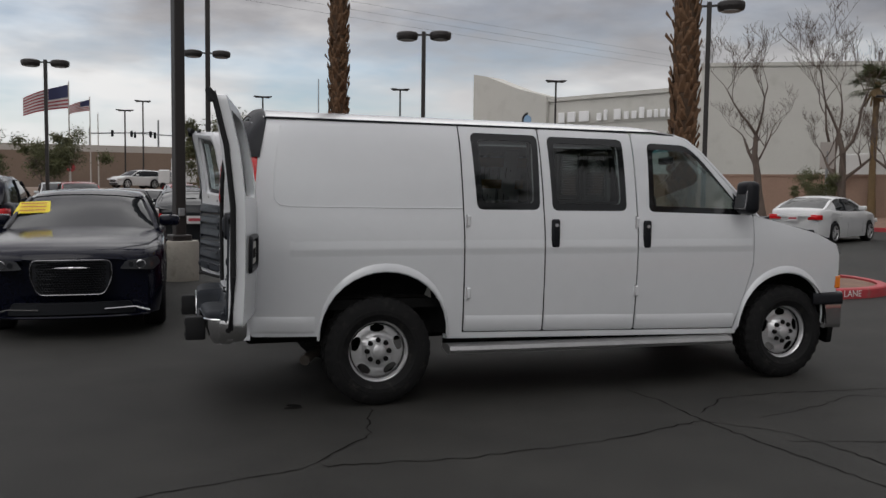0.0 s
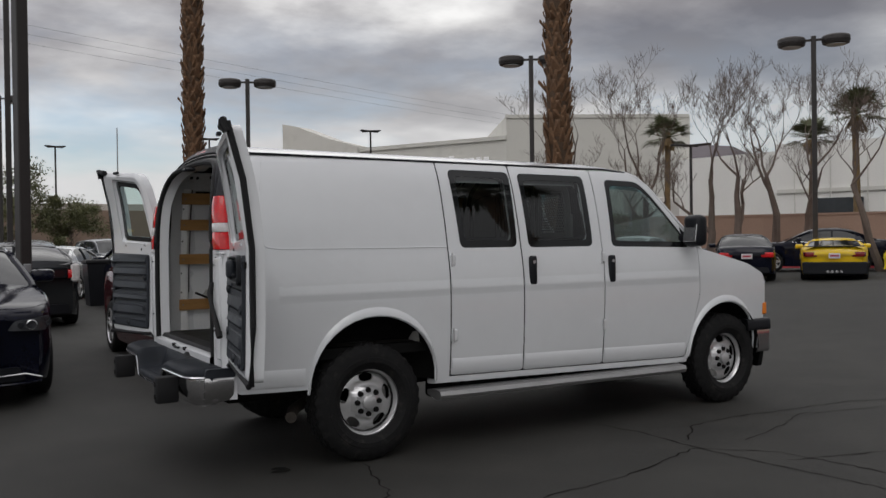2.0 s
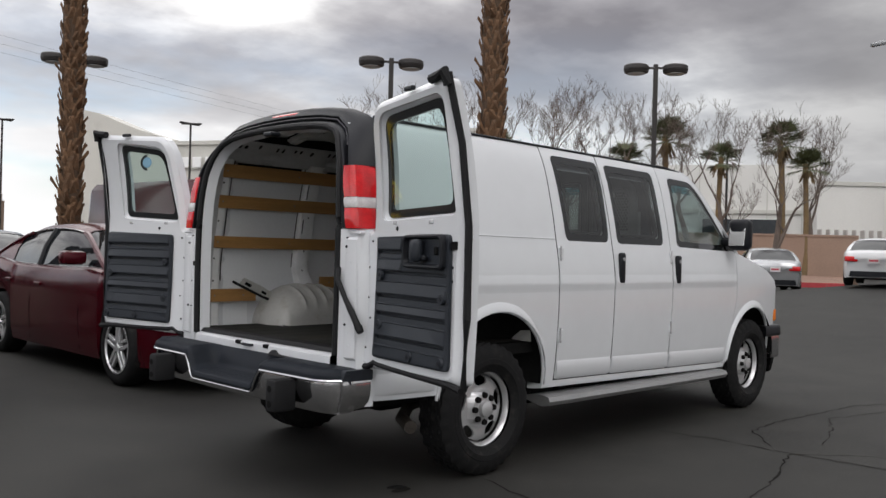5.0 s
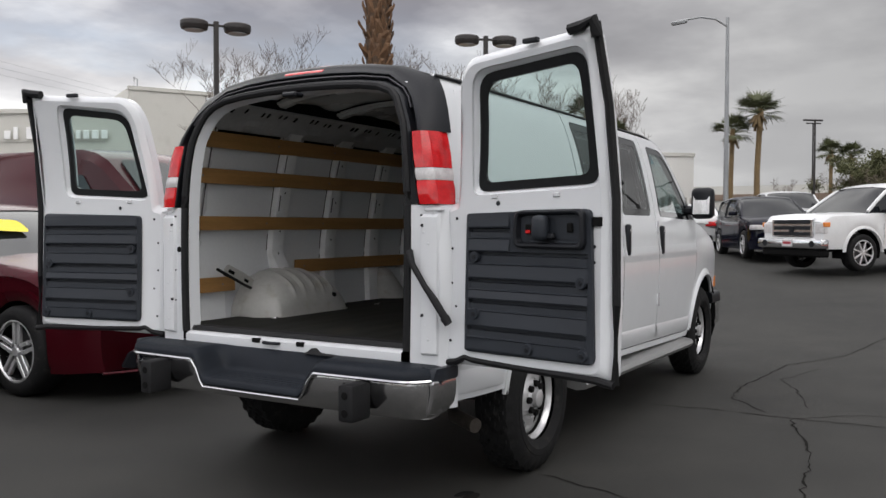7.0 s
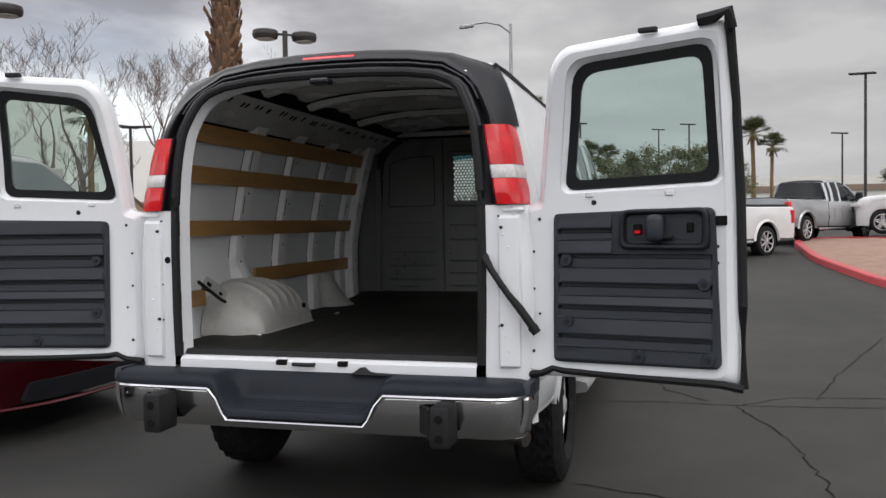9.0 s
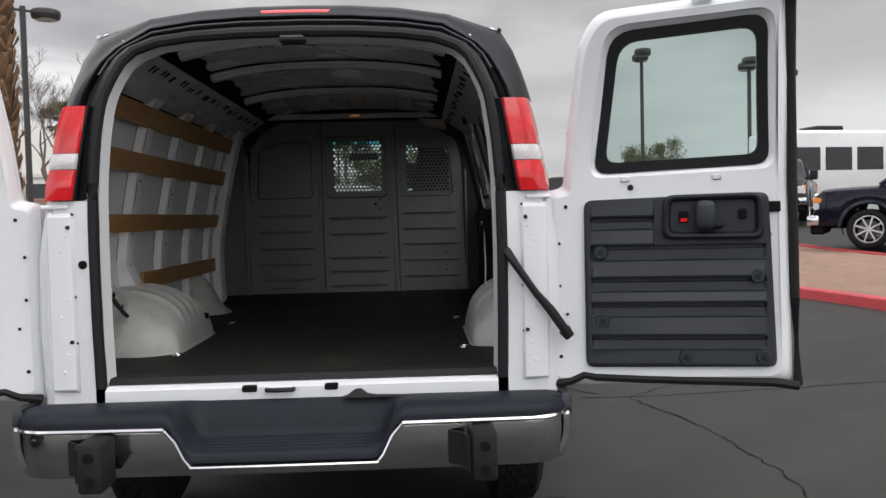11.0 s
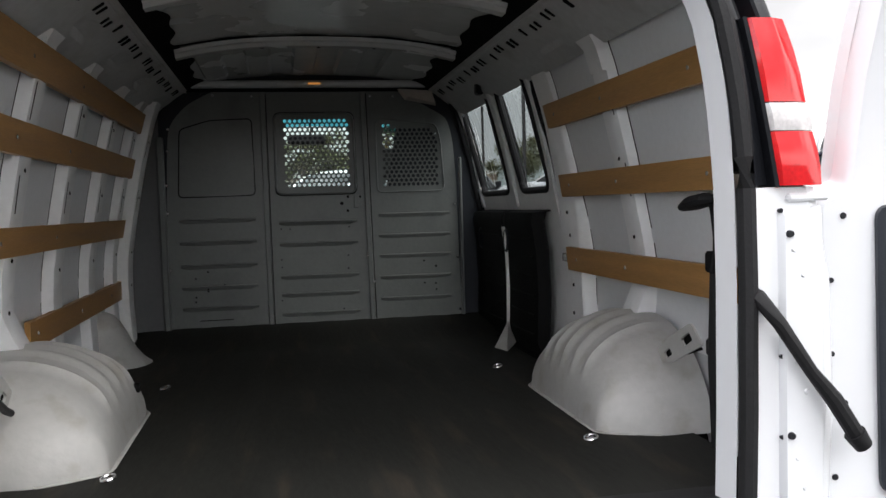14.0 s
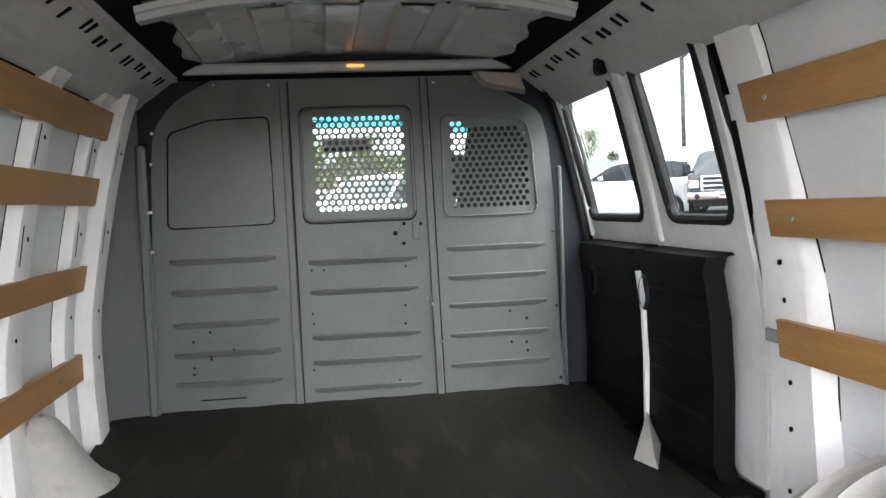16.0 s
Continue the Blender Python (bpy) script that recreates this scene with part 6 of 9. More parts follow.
part("end_closing", sheet(end_out, [[(0.18, 1.45), (-0.21, 1.45), (-0.21, 1.86), (0.18, 1.86)], [(-0.31, 1.45), (-0.68, 1.45), (-0.67, 1.72), (-0.63, 1.80), (-0.31, 1.83)]], lambda y, z: Vector((1.905, y, z)), 0.3, 0.006, (1, 0, 0)), TRIM, van, "dark sheet added behind the partition to block light from the cab")
# panel darkened so that the mesh holes look shaded
part("cab_side_panel", sheet([(-0.365, 1.40), (-0.78, 1.40), (-0.72, 1.88), (-0.455, 1.88)], [], lambda y, z: Vector((1.99, y, z)), 0.2, 0.01, (1, 0, 0)), TRIM, van, "folded panel behind the mesh, coloured dark for the shade in the holes")

# cab: two seats, wheel, dash and screen mirror seen through glass and mesh
SEAT = surface("grey_seat_vinyl", (0.045, 0.047, 0.050), 0.55, var=0.15, scale=8, fine=90, bump=0.1)
for y in (-0.42, 0.42):
    st = part("cab_seat", boxed(2.30, 2.80, y - 0.25, y + 0.25, 0.80, 0.98, 0.06, seg=2), SEAT, van, "dark grey vinyl cab seat")
    part("backrest", boxed(2.22, 2.36, y - 0.24, y + 0.24, 0.92, 1.50, 0.05, seg=2), SEAT, st)
    part("headrest", boxed(2.21, 2.30, y - 0.13, y + 0.13, 1.52, 1.70, 0.04, seg=2), SEAT, st)
part("dashboard", loft(B(), [[(3.02, y, 0.85), (2.98, y, 1.15), (3.02, y, 1.28), (3.30, y, 1.33), (3.35, y, 0.9)] for y in (-0.82, 0.0, 0.82)]), TRIM, van)
part("steering_wheel", revolve(B(), [(0.18 + 0.014 * math.cos(a), 0.014 * math.sin(a)) for a in [2 * math.pi * k / 8 for k in range(9)]], 28), CAP, van)
bpy.data.objects["steering_wheel"].matrix_local = pose(2.86, 0.42, 1.28, 0, 0, 90) @ pose(0, 0, 0, 25, 0, 0)
part("cabin_floor", boxed(2.05, 3.3, -0.86, 0.86, 0.60, 0.72, 0.0), MATTE, van)
part("rear_view_mirror", boxed(2.82, 2.85, -0.12, 0.11, 1.765, 1.830, 0.025), CAP, van)
part("screen_band", sheet([(-0.70, 1.806), (0.70, 1.806), (0.68, 1.868), (-0.68, 1.868)], [], lambda y, z: Vector((2.585 + (1.93 - z) * 1.0 + 0.07 * (1 - (y / 0.7) ** 2), y, z + 0.08 * (1 - (y / 0.7) ** 2) - 0.012)), 0.1), pane("blue_screen_band", (0.10, 0.45, 0.55)), van)

# tie-down rings sunk in the floor
for x, y in ((-0.38, 0.595), (0.648, 0.595), (0.645, -0.609), (-0.38, -0.593)):
    ring = part("tie_down_ring", revolve(B(), [(0.017 + 0.0035 * math.cos(a), 0.0035 * math.sin(a)) for a in [2 * math.pi * k / 6 for k in range(7)]], 16), CHROME, van, "small steel tie-down ring")
    ring.matrix_local = pose(x, y, floor_z(x) + 0.012, 78, 0, 30)
    part("ring_plate", rod(B(), (x, y, floor_z(x) + 0.004), (x, y, floor_z(x) + 0.011), 0.013, 0.012, 12), STEEL, van)

# ---- cracks and spots in the asphalt ----
def crack(points, width, seed):
    rnd = random.Random(seed)
    line = []
    for (x0, y0), (x1, y1) in zip(points, points[1:]):
        n = max(2, int(math.hypot(x1 - x0, y1 - y0) / 0.06))
        for k in range(n):
            t = k / n
            line.append((x0 + (x1 - x0) * t + rnd.uniform(-0.018, 0.018), y0 + (y1 - y0) * t + rnd.uniform(-0.018, 0.018)))
    line.append(points[-1])
    rows = []
    for i, (x, y) in enumerate(line):
        a, b = line[max(0, i - 1)], line[min(len(line) - 1, i + 1)]
        d = Vector((b[0] - a[0], b[1] - a[1]))
        d = d.normalized() if d.length else Vector((1, 0))
        w = width * rnd.uniform(0.2, 0.9) * (0.3 if i in (0, len(line) - 1) else 1)
        z = ground_z(x, y) + 0.003
        rows.append([(x - d.y * w, y + d.x * w, z), (x, y, z + 0.001), (x + d.y * w, y - d.x * w, z)])
    return tagged(part("asphalt_crack", loft(B(), rows, closed=False), CRACK), "thin dark crack across the asphalt", "crack", "cracks in the asphalt", "structure")


crack([(-0.06, -0.94), (-0.16, -1.25), (-0.23, -1.58), (-0.72, -2.1), (-1.56, -2.3), (-2.6, -2.55)], 0.011, 1)
crack([(-0.62, -2.08), (0.16, -2.16), (1.04, -2.1), (1.96, -1.84), (2.35, -2.24), (2.45, -3.0)], 0.010, 2)
crack([(1.95, -0.9), (2.0, -1.3), (1.98, -1.82), (2.05, -2.63), (2.14, -3.22), (2.4, -4.6)], 0.011, 3)
crack([(2.1, -1.65), (2.5, -1.35), (2.92, -1.31), (4.26, -1.45), (5.3, -1.88), (7.5, -2.2)], 0.010, 4)
crack([(2.4, -1.9), (2.95, -1.75), (3.5, -1.55), (4.3, -1.75)], 0.007, 5)
crack([(2.2, -2.4), (3.4, -2.75), (5.8, -3.6)], 0.008, 6)
spot = B()
bmesh.ops.create_circle(spot, cap_ends=True, segments=14, radius=0.055, matrix=Matrix.Translation((-0.58, -0.80, 0.004)) @ Matrix.Diagonal((1.2, 0.6, 1, 1)))
tagged(part("oil_spot", spot, CRACK), "small dark oil spot on asphalt", "stain", kind="structure")

# ---- kerbed islands ----
RED = surface("red_kerb_paint", (0.42, 0.045, 0.055), 0.55, var=0.2, scale=3, fine=40, bump=0.15, dirt=(0.30, 0.10, 0.09))
SOIL = surface("reddish_gravel_soil", (0.235, 0.145, 0.105), 0.9, var=0.3, scale=2, fine=60, bump=0.6, dirt=(0.30, 0.21, 0.16))
CONCRETE = surface("grey_concrete", (0.33, 0.31, 0.27), 0.8, var=0.15, scale=3, fine=50, bump=0.2, dirt=(0.24, 0.22, 0.19))
LETTER = surface("white_road_paint", (0.72, 0.70, 0.68), 0.6, var=0.15, scale=10, fine=60)


def island(outline, name="kerb", h=0.15):
    pts = rounded(outline, 1.1, 8)
    n = len(pts)
    cx, cy = sum(p[0] for p in pts) / n, sum(p[1] for p in pts) / n
    rows = []
    for i, (x, y) in enumerate(pts):
        a, b = Vector(pts[i - 1]), Vector(pts[(i + 1) % n])
        t = (b - a).normalized()
        nrm = Vector((t.y, -t.x))
        if nrm.dot(Vector((x - cx, y - cy))) < 0:
            nrm = -nrm
        g = ground_z(x, y)
        ins = Vector((x, y)) - nrm * 0.15
        rows.append([(x, y, g - 0.02), (x, y, g + h - 0.02), (x - nrm.x * 0.02, y - nrm.y * 0.02, g + h), (ins.x, ins.y, g + h), (ins.x, ins.y, g + h - 0.06)])
    k = tagged(part("kerb", loft(B(), rows, closed=False, wrap=True), RED), "red painted concrete kerb round a planted island", "kerb", "red kerbs", "structure")
    bm = B()
    vs = [bm.verts.new((r[4][0], r[4][1], r[4][2] + 0.02)) for r in rows]
    c = bm.verts.new((cx, cy, ground_z(cx, cy) + h + 0.06))
    for a, b in zip(vs, vs[1:] + vs[:1]):
        bm.faces.new((a, b, c))
    bmesh.ops.subdivide_edges(bm, edges=bm.edges[:], cuts=3, use_grid_fill=True)
    for v in bm.verts:
        v.co.z += 0.03 * noise.noise(v.co * 1.3)
    tagged(part("island_soil", bm, SOIL), "reddish gravel bed inside the kerb", "gravel bed", kind="structure")
    return k


isl = island([(4.2, 3.32), (9.3, 3.32), (9.9, 5.6), (4.2, 5.6)])
island([(5.0, -6.25), (7.0, -6.1), (12.2, -4.95), (17.5, -4.55), (23.2, -4.8), (25.0, -6.3), (22.0, -8.2), (12.0, -9.2), (5.0, -9.6)])


def writing(body, size, m, material, name, parent=None, label=""):
    cu = bpy.data.curves.new(name, "FONT")
    cu.body, cu.size, cu.extrude, cu.align_x = body, size, 0.001, "LEFT"
    tmp = bpy.data.objects.new(name, cu)
    scene.collection.objects.link(tmp)
    bpy.context.view_layer.update()
    me = bpy.data.meshes.new_from_object(tmp.evaluated_get(bpy.context.evaluated_depsgraph_get()))
    bpy.data.objects.remove(tmp)
    me.materials.clear()
    me.materials.append(material)
    ob = new(name, me)
    ob.matrix_world = m
    if parent:
        ob.parent = parent
        ob.matrix_parent_inverse = parent.matrix_world.inverted()
    if label:
        ob["label"] = label
    return ob


writing("FIRE LANE", 0.135, pose(7.72, 3.314, 0.035, 90, 0, 0), LETTER, "kerb_lettering", isl, "white lettering FIRE LANE")


# ---- plants ----
BARK = surface("palm_fibre_trunk", (0.075, 0.045, 0.026), 0.9, var=0.35, scale=5, fine=40, bump=0.7, dirt=(0.07, 0.042, 0.026))
BOOT = surface("dry_palm_leaf_base", (0.135, 0.073, 0.037), 0.85, var=0.45, scale=6, fine=50, bump=0.4)
FROND = surface("green_palm_frond", (0.082, 0.092, 0.040), 0.6, var=0.35, scale=2, fine=20)
DRYFROND = surface("dry_palm_frond", (0.17, 0.115, 0.055), 0.8, var=0.3, scale=2, fine=20)
TWIG = surface("grey_brown_bark", (0.115, 0.087, 0.071), 0.85, var=0.3, scale=3, fine=30, bump=0.3)
LEAF = surface("olive_green_leaves", (0.098, 0.102, 0.042), 0.7, var=0.45, scale=1.2, fine=14)
SHRUB = surface("bright_green_shrub_leaves", (0.050, 0.085, 0.020), 0.6, var=0.4, scale=4, fine=30)


def palm_crown(bm, base, n, length, seed, droop=0.6):
    """Fan leaves: a stalk and a spread of narrow blades each."""
    rnd = random.Random(seed)
    for i in range(n):
        a = rnd.uniform(0, 2 * math.pi)
        el = rnd.uniform(-0.35, 1.25)
        d = Vector((math.cos(a) * math.cos(el), math.sin(a) * math.cos(el), math.sin(el)))
        st = base + d * length * 0.42
        rod(bm, base, st, length * 0.014, length * 0.008, 4, False)
        side = d.cross(Vector((0, 0, 1))).normalized()
        upv = side.cross(d)
        for k in range(-6, 7):
            f = k / 6 * 1.25
            dr = (d * math.cos(f) + side * math.sin(f)).normalized()
            L = length * 0.58 * (1 - 0.25 * abs(k) / 6) * rnd.uniform(0.85, 1.1)
            mid = st + dr * L * 0.55 + upv * 0.03
            tip = st + dr * L + Vector((0, 0, -droop * L * rnd.uniform(0.25, 0.7)))
            w = dr.cross(upv).normalized() * length * 0.022
            v = [bm.verts.new(p) for p in (st, mid + w, tip, mid - w)]
            bm.faces.new(v)


def near_palm(x, y, h, r, seed):
    g = ground_z(x, y) + 0.12
    t = thing("palm_tree", "tall fan palm with a shaggy brown trunk", "palm tree", pose(x, y, g), "palm trees")
    rnd = random.Random(seed)
    prof = [(0.0, r * 1.25), (0.5, r * 1.02), (2.0, r * 0.96), (h * 0.6, r * 0.92), (h, r * 0.8)]
    rings = []
    for k in range(40):
        z = -0.15 + (h + 0.15) * k / 39
        rr = curve_at(prof, z) * 0.86 * (1 + 0.03 * math.sin(k * 2.1))
        rings.append([(rr * math.cos(2 * math.pi * j / 16) + 0.02 * math.sin(z), rr * math.sin(2 * math.pi * j / 16), z) for j in range(16)])
    part("trunk", loft(B(), rings), BARK, t)
    bm = B()
    z, row = 0.25, 0
    while z < h - 0.1:
        rr = curve_at(prof, z)
        n = 9
        for j in range(n):
            a = 2 * math.pi * (j + 0.5 * (row % 2)) / n + rnd.uniform(-0.2, 0.2)
            o = Vector((math.cos(a), math.sin(a), 0))
            s = Vector((-math.sin(a), math.cos(a), 0))
            L = rnd.uniform(0.13, 0.26) * (1.4 if rnd.random() < 0.04 else 1)
            w = rnd.uniform(0.04, 0.08)
            lift = rnd.uniform(0.012, 0.045) if rnd.random() < 0.92 else rnd.uniform(0.06, 0.12)
            zz = z + rnd.uniform(-0.05, 0.05)
            p = o * rr * 0.84
            lean = s * rnd.uniform(-0.05, 0.05)
            q = [p - s * w + Vector((0, 0, zz)), p + s * w + Vector((0, 0, zz)), p + o * (lift + 0.02) + s * w * 0.45 + lean + Vector((0, 0, zz + L)), p + o * (lift + 0.02) - s * w * 0.45 + lean + Vector((0, 0, zz + L)), p + o * (lift + 0.035) + lean + Vector((0, 0, zz + L * 0.75))]
            vs = [bm.verts.new(c) for c in q]
            bm.faces.new((vs[0], vs[1], vs[4]))
            bm.faces.new((vs[1], vs[2], vs[4]))
            bm.faces.new((vs[2], vs[3], vs[4]))
            bm.faces.new((vs[3], vs[0], vs[4]))
            bm.faces.new((vs[0], vs[3], vs[2], vs[1]))
        z += 0.125
        row += 1
    part("bark_shag", bm, BOOT, t, "ragged dry leaf bases", smooth=False)
    cb = B()
    palm_crown(cb, Vector((0, 0, h)), 46, 1.9, seed)
    part("crown", cb, FROND, t, smooth=False)
    return t


near_palm(1.75, 9.5, 11.5, 0.185, 3)
near_palm(5.85, 4.28, 11.0, 0.205, 4)
near_palm(7.75, -9.0, 7.5, 0.26, 5)
# the tall palm behind the walker, which shows in the side windows as a reflection
near_palm(4.6, -11.5, 5.6, 0.22, 6)


def far_palm():
    t = thing("palm_tree", "slender fan palm in front of a pale building", "palm tree", pose(0, 0, 0), "palm trees")
    rings = [[(r * math.cos(2 * math.pi * j / 10) + 0.12 * math.sin(z * 0.5), r * math.sin(2 * math.pi * j / 10), z) for j in range(10)] for z, r in ((-0.2, 0.30), (0.5, 0.23), (2, 0.18), (4, 0.16), (6, 0.155), (7.0, 0.18), (7.6, 0.13))]
    part("trunk", loft(B(), rings), DRYFROND, t)
    cb = B()
    palm_crown(cb, Vector((0.1, 0, 7.3)), 40, 1.75, 11, 0.35)
    part("crown", cb, FROND, t, smooth=False)
    sk = B()
    for k in range(26):
        a, rnd = 2.399 * k, random.Random(k)
        p = Vector((0.1 + 0.2 * math.cos(a), 0.2 * math.sin(a), 7.2))
        q = p + Vector((math.cos(a) * 0.35, math.sin(a) * 0.35, -rnd.uniform(0.3, 0.9)))
        s = Vector((-math.sin(a), math.cos(a), 0)) * 0.05
        sk.faces.new([sk.verts.new(c) for c in (p - s, p + s, q + s, q - s)])
    part("dry_skirt", sk, DRYFROND, t, "hanging dry fronds", smooth=False)
    return t


first_palm = far_palm()
FAR_PALMS = [(37.8, 19.8, 1.02), (37.4, 16.4, 0.83), (38.4, 22.6, 0.90), (30.1, 25.1, 0.88), (42.3, 15.3, 1.01), (39.1, 12.7, 0.78), (54.6, 9.9, 1.0), (54.8, 8.2, 1.16), (70.4, 5.6, 0.9), (71.2, 4.2, 0.85), (70.4, -7.6, 1.05), (70.3, -9.1, 0.88)]
for i, (x, y, s) in enumerate(FAR_PALMS):
    m = pose(x, y, ground_z(x, y), 0, 0, 67 * i) @ Matrix.Diagonal((s, s, s, 1))
    if i == 0:
        first_palm.matrix_world = m
    else:
        copy_thing(first_palm, m @ Matrix.Diagonal((1 / first_palm.scale[0],) * 3 + (1,)))


def grow(bm, p, d, length, r, level, rnd, twigs, spread=0.6, curl=0.25):
    """One limb with its side limbs."""
    n = 4 if level else 5
    pts, rad = [p], [r]
    q = p.copy()
    dd = d.copy()
    for k in range(n):
        dd = (dd + Vector((rnd.uniform(-curl, curl), rnd.uniform(-curl, curl), rnd.uniform(-0.05, 0.22)))).normalized()
        q = q + dd * length / n
        pts.append(q.copy())
        rad.append(max(r * (1 - 0.60 * (k + 1) / n), 0.0045))
    seg = (7, 6, 5, 4, 3, 3)[min(level, 5)]
    tube(bm if level < 4 else twigs, pts, rad, seg)
    if level >= 5:
        return
    kids = (3, 3, 4, 4, 5)[level]
    for k in range(kids):
        f = rnd.uniform(0.35, 1.0) if k < kids - 1 else 1.0
        i = min(n, max(1, int(round(f * n))))
        side = Vector((rnd.uniform(-1, 1), rnd.uniform(-1, 1), rnd.uniform(-0.1, 0.7))).normalized()
        nd = (dd * (1 - spread) + side * spread + Vector((0, 0, 0.15))).normalized()
        grow(bm, pts[i], nd, length * rnd.uniform(0.50, 0.70), rad[i] * 0.66, level + 1, rnd, twigs, spread, curl)


def bare_tree(seed):
    t = thing("bare_tree", "leafless grey-brown desert tree with fine twigs", "tree", pose(0, 0, 0), "bare trees")
    rnd = random.Random(seed)
    lb, tw = B(), B()
    grow(lb, Vector((0, 0, -0.1)), Vector((rnd.uniform(-0.3, 0.3), rnd.uniform(-0.3, 0.3), 1)).normalized(), 3.0, 0.165, 0, rnd, tw)
    part("trunk", lb, TWIG, t)
    part("fine_branching", tw, TWIG, t, "fine bare twigs", smooth=False)
    return t


kinds = [bare_tree(21), bare_tree(22), bare_tree(23)]
BARE_TREES = [(22.4, 23.0, 9.0, 0), (26.4, 19.2, 9.2, 1), (29.5, 18.3, 9.1, 2), (30.4, 20.9, 9.6, 0), (25.2, 21.6, 9.6, 1), (27.0, 11.9, 7.4, 2), (28.3, 9.7, 7.4, 0), (36.0, 15.4, 9.1, 1), (43.1, 13.2, 8.9, 2), (33.6, 19.9, 10.0, 0), (29.0, 26.5, 10.2, 1), (58.0, 4.5, 4.5, 1), (60.0, 1.5, 4.8, 2), (57.0, -1.5, 4.2, 0), (62.0, 8.0, 4.6, 2)]
used = set()
for i, (x, y, crown_top, k) in enumerate(BARE_TREES):
    s = crown_top / max(v.co.z for c in kinds[k].children for v in c.data.vertices)
    m = pose(x, y, ground_z(x, y), 0, 0, 97 * i + 20) @ Matrix.Diagonal((s, s, s, 1))
    if k not in used:
        kinds[k].matrix_world = m
        used.add(k)
    else:
        copy_thing(kinds[k], m @ Matrix.Diagonal((1 / kinds[k].scale[0],) * 3 + (1,)))


def leafy_tree(seed):
    t = thing("leafy_tree", "small round-headed tree with olive-green leaves", "tree", pose(0, 0, 0), "leafy trees")
    rnd = random.Random(seed)
    lb, lv = B(), B()
    grow(lb, Vector((0, 0, -0.1)), Vector((0.05, 0.1, 1)), 1.7, 0.13, 1, rnd, lb, 0.7)
    part("trunk", lb, TWIG, t)
    clumps = [(Vector((rnd.gauss(0, 0.95), rnd.gauss(0, 0.95), 2.9 + rnd.gauss(0, 0.80))), rnd.uniform(0.25, 0.60)) for _ in range(30)]
    for k in range(11000):
        c, r = rnd.choice(clumps)
        p = c + Vector((rnd.gauss(0, 0.5), rnd.gauss(0, 0.5), rnd.gauss(0, 0.42))) * r
        a = Vector((rnd.uniform(-1, 1), rnd.uniform(-1, 1), rnd.uniform(-1, 1))).normalized() * rnd.uniform(0.045, 0.085)
        b = a.cross(Vector((rnd.uniform(-1, 1), rnd.uniform(-1, 1), rnd.uniform(-1, 1)))).normalized() * 0.030
        lv.faces.new([lv.verts.new(q) for q in (p - a, p + b, p + a, p - b)])
    part("crown", lv, LEAF, t, smooth=False)
    return t


leafy = [leafy_tree(31), leafy_tree(32)]
LEAFY = [(-7.7, 48.0, 1.12, 0), (1.3, 40.0, 1.18, 1), (-13.2, 54.0, 1.1, 1), (4.4, 44.0, 1.0, 0), (65.6, 2.8, 1.5, 0), (67.0, 0.8, 1.3, 1), (65.8, -2.8, 1.5, 1), (68.0, -4.6, 1.4, 0), (24.6, 22.6, 0.55, 1), (60, -18, 1.3, 0)]
used = set()
for i, (x, y, s, k) in enumerate(LEAFY):
    m = pose(x, y, ground_z(x, y), 0, 0, 71 * i) @ Matrix.Diagonal((s, s, s, 1))
    if k not in used:
        leafy[k].matrix_world = m
        used.add(k)
    else:
        copy_thing(leafy[k], m @ Matrix.Diagonal((1 / leafy[k].scale[0],) * 3 + (1,)))


def shrub(x, y, r, h):
    rnd = random.Random(int(x * 10))
    t = thing("shrub", "low green shrub in a gravel bed", "shrub", pose(x, y, ground_z(x, y) + 0.15), "shrubs")
    lv = B()
    for k in range(900):
        a, u = rnd.uniform(0, 6.28), rnd.random()
        p = Vector((math.cos(a) * r * u ** 0.5, math.sin(a) * r * u ** 0.5, rnd.uniform(0, h) * (1.05 - 0.6 * u)))
        d = Vector((rnd.uniform(-1, 1), rnd.uniform(-1, 1), rnd.uniform(-0.3, 1))).normalized() * 0.055
        b = d.cross(Vector((rnd.uniform(-1, 1), 0.3, 0.5))).normalized() * 0.020
        lv.faces.new([lv.verts.new(q) for q in (p - d, p + b, p + d, p - b)])
    part("leaves", lv, SHRUB, t, smooth=False)
    st = B()
    for k in range(7):
        a = k * 0.9
        rod(st, (0, 0, -0.08), (math.cos(a) * r * 0.6, math.sin(a) * r * 0.6, h * 0.7), 0.012, 0.005, 5)
    part("stems", st, TWIG, t)


shrub(8.15, 4.25, 0.42, 0.55)
shrub(8.9, 4.9, 0.35, 0.4)
shrub(29.2, 13.4, 0.9, 0.7)
shrub(31.0, 11.2, 0.9, 0.7)

# ---- lamps ----
DARKPOLE = surface("dark_bronze_paint", (0.022, 0.018, 0.017), 0.5, var=0.25, scale=2, fine=30)
GALV = surface("galvanised_pole", (0.30, 0.31, 0.32), 0.5, 0.5, var=0.15, scale=3, fine=40)
LENS = surface("frosted_lamp_lens", (0.42, 0.42, 0.42), 0.4, var=0.1)


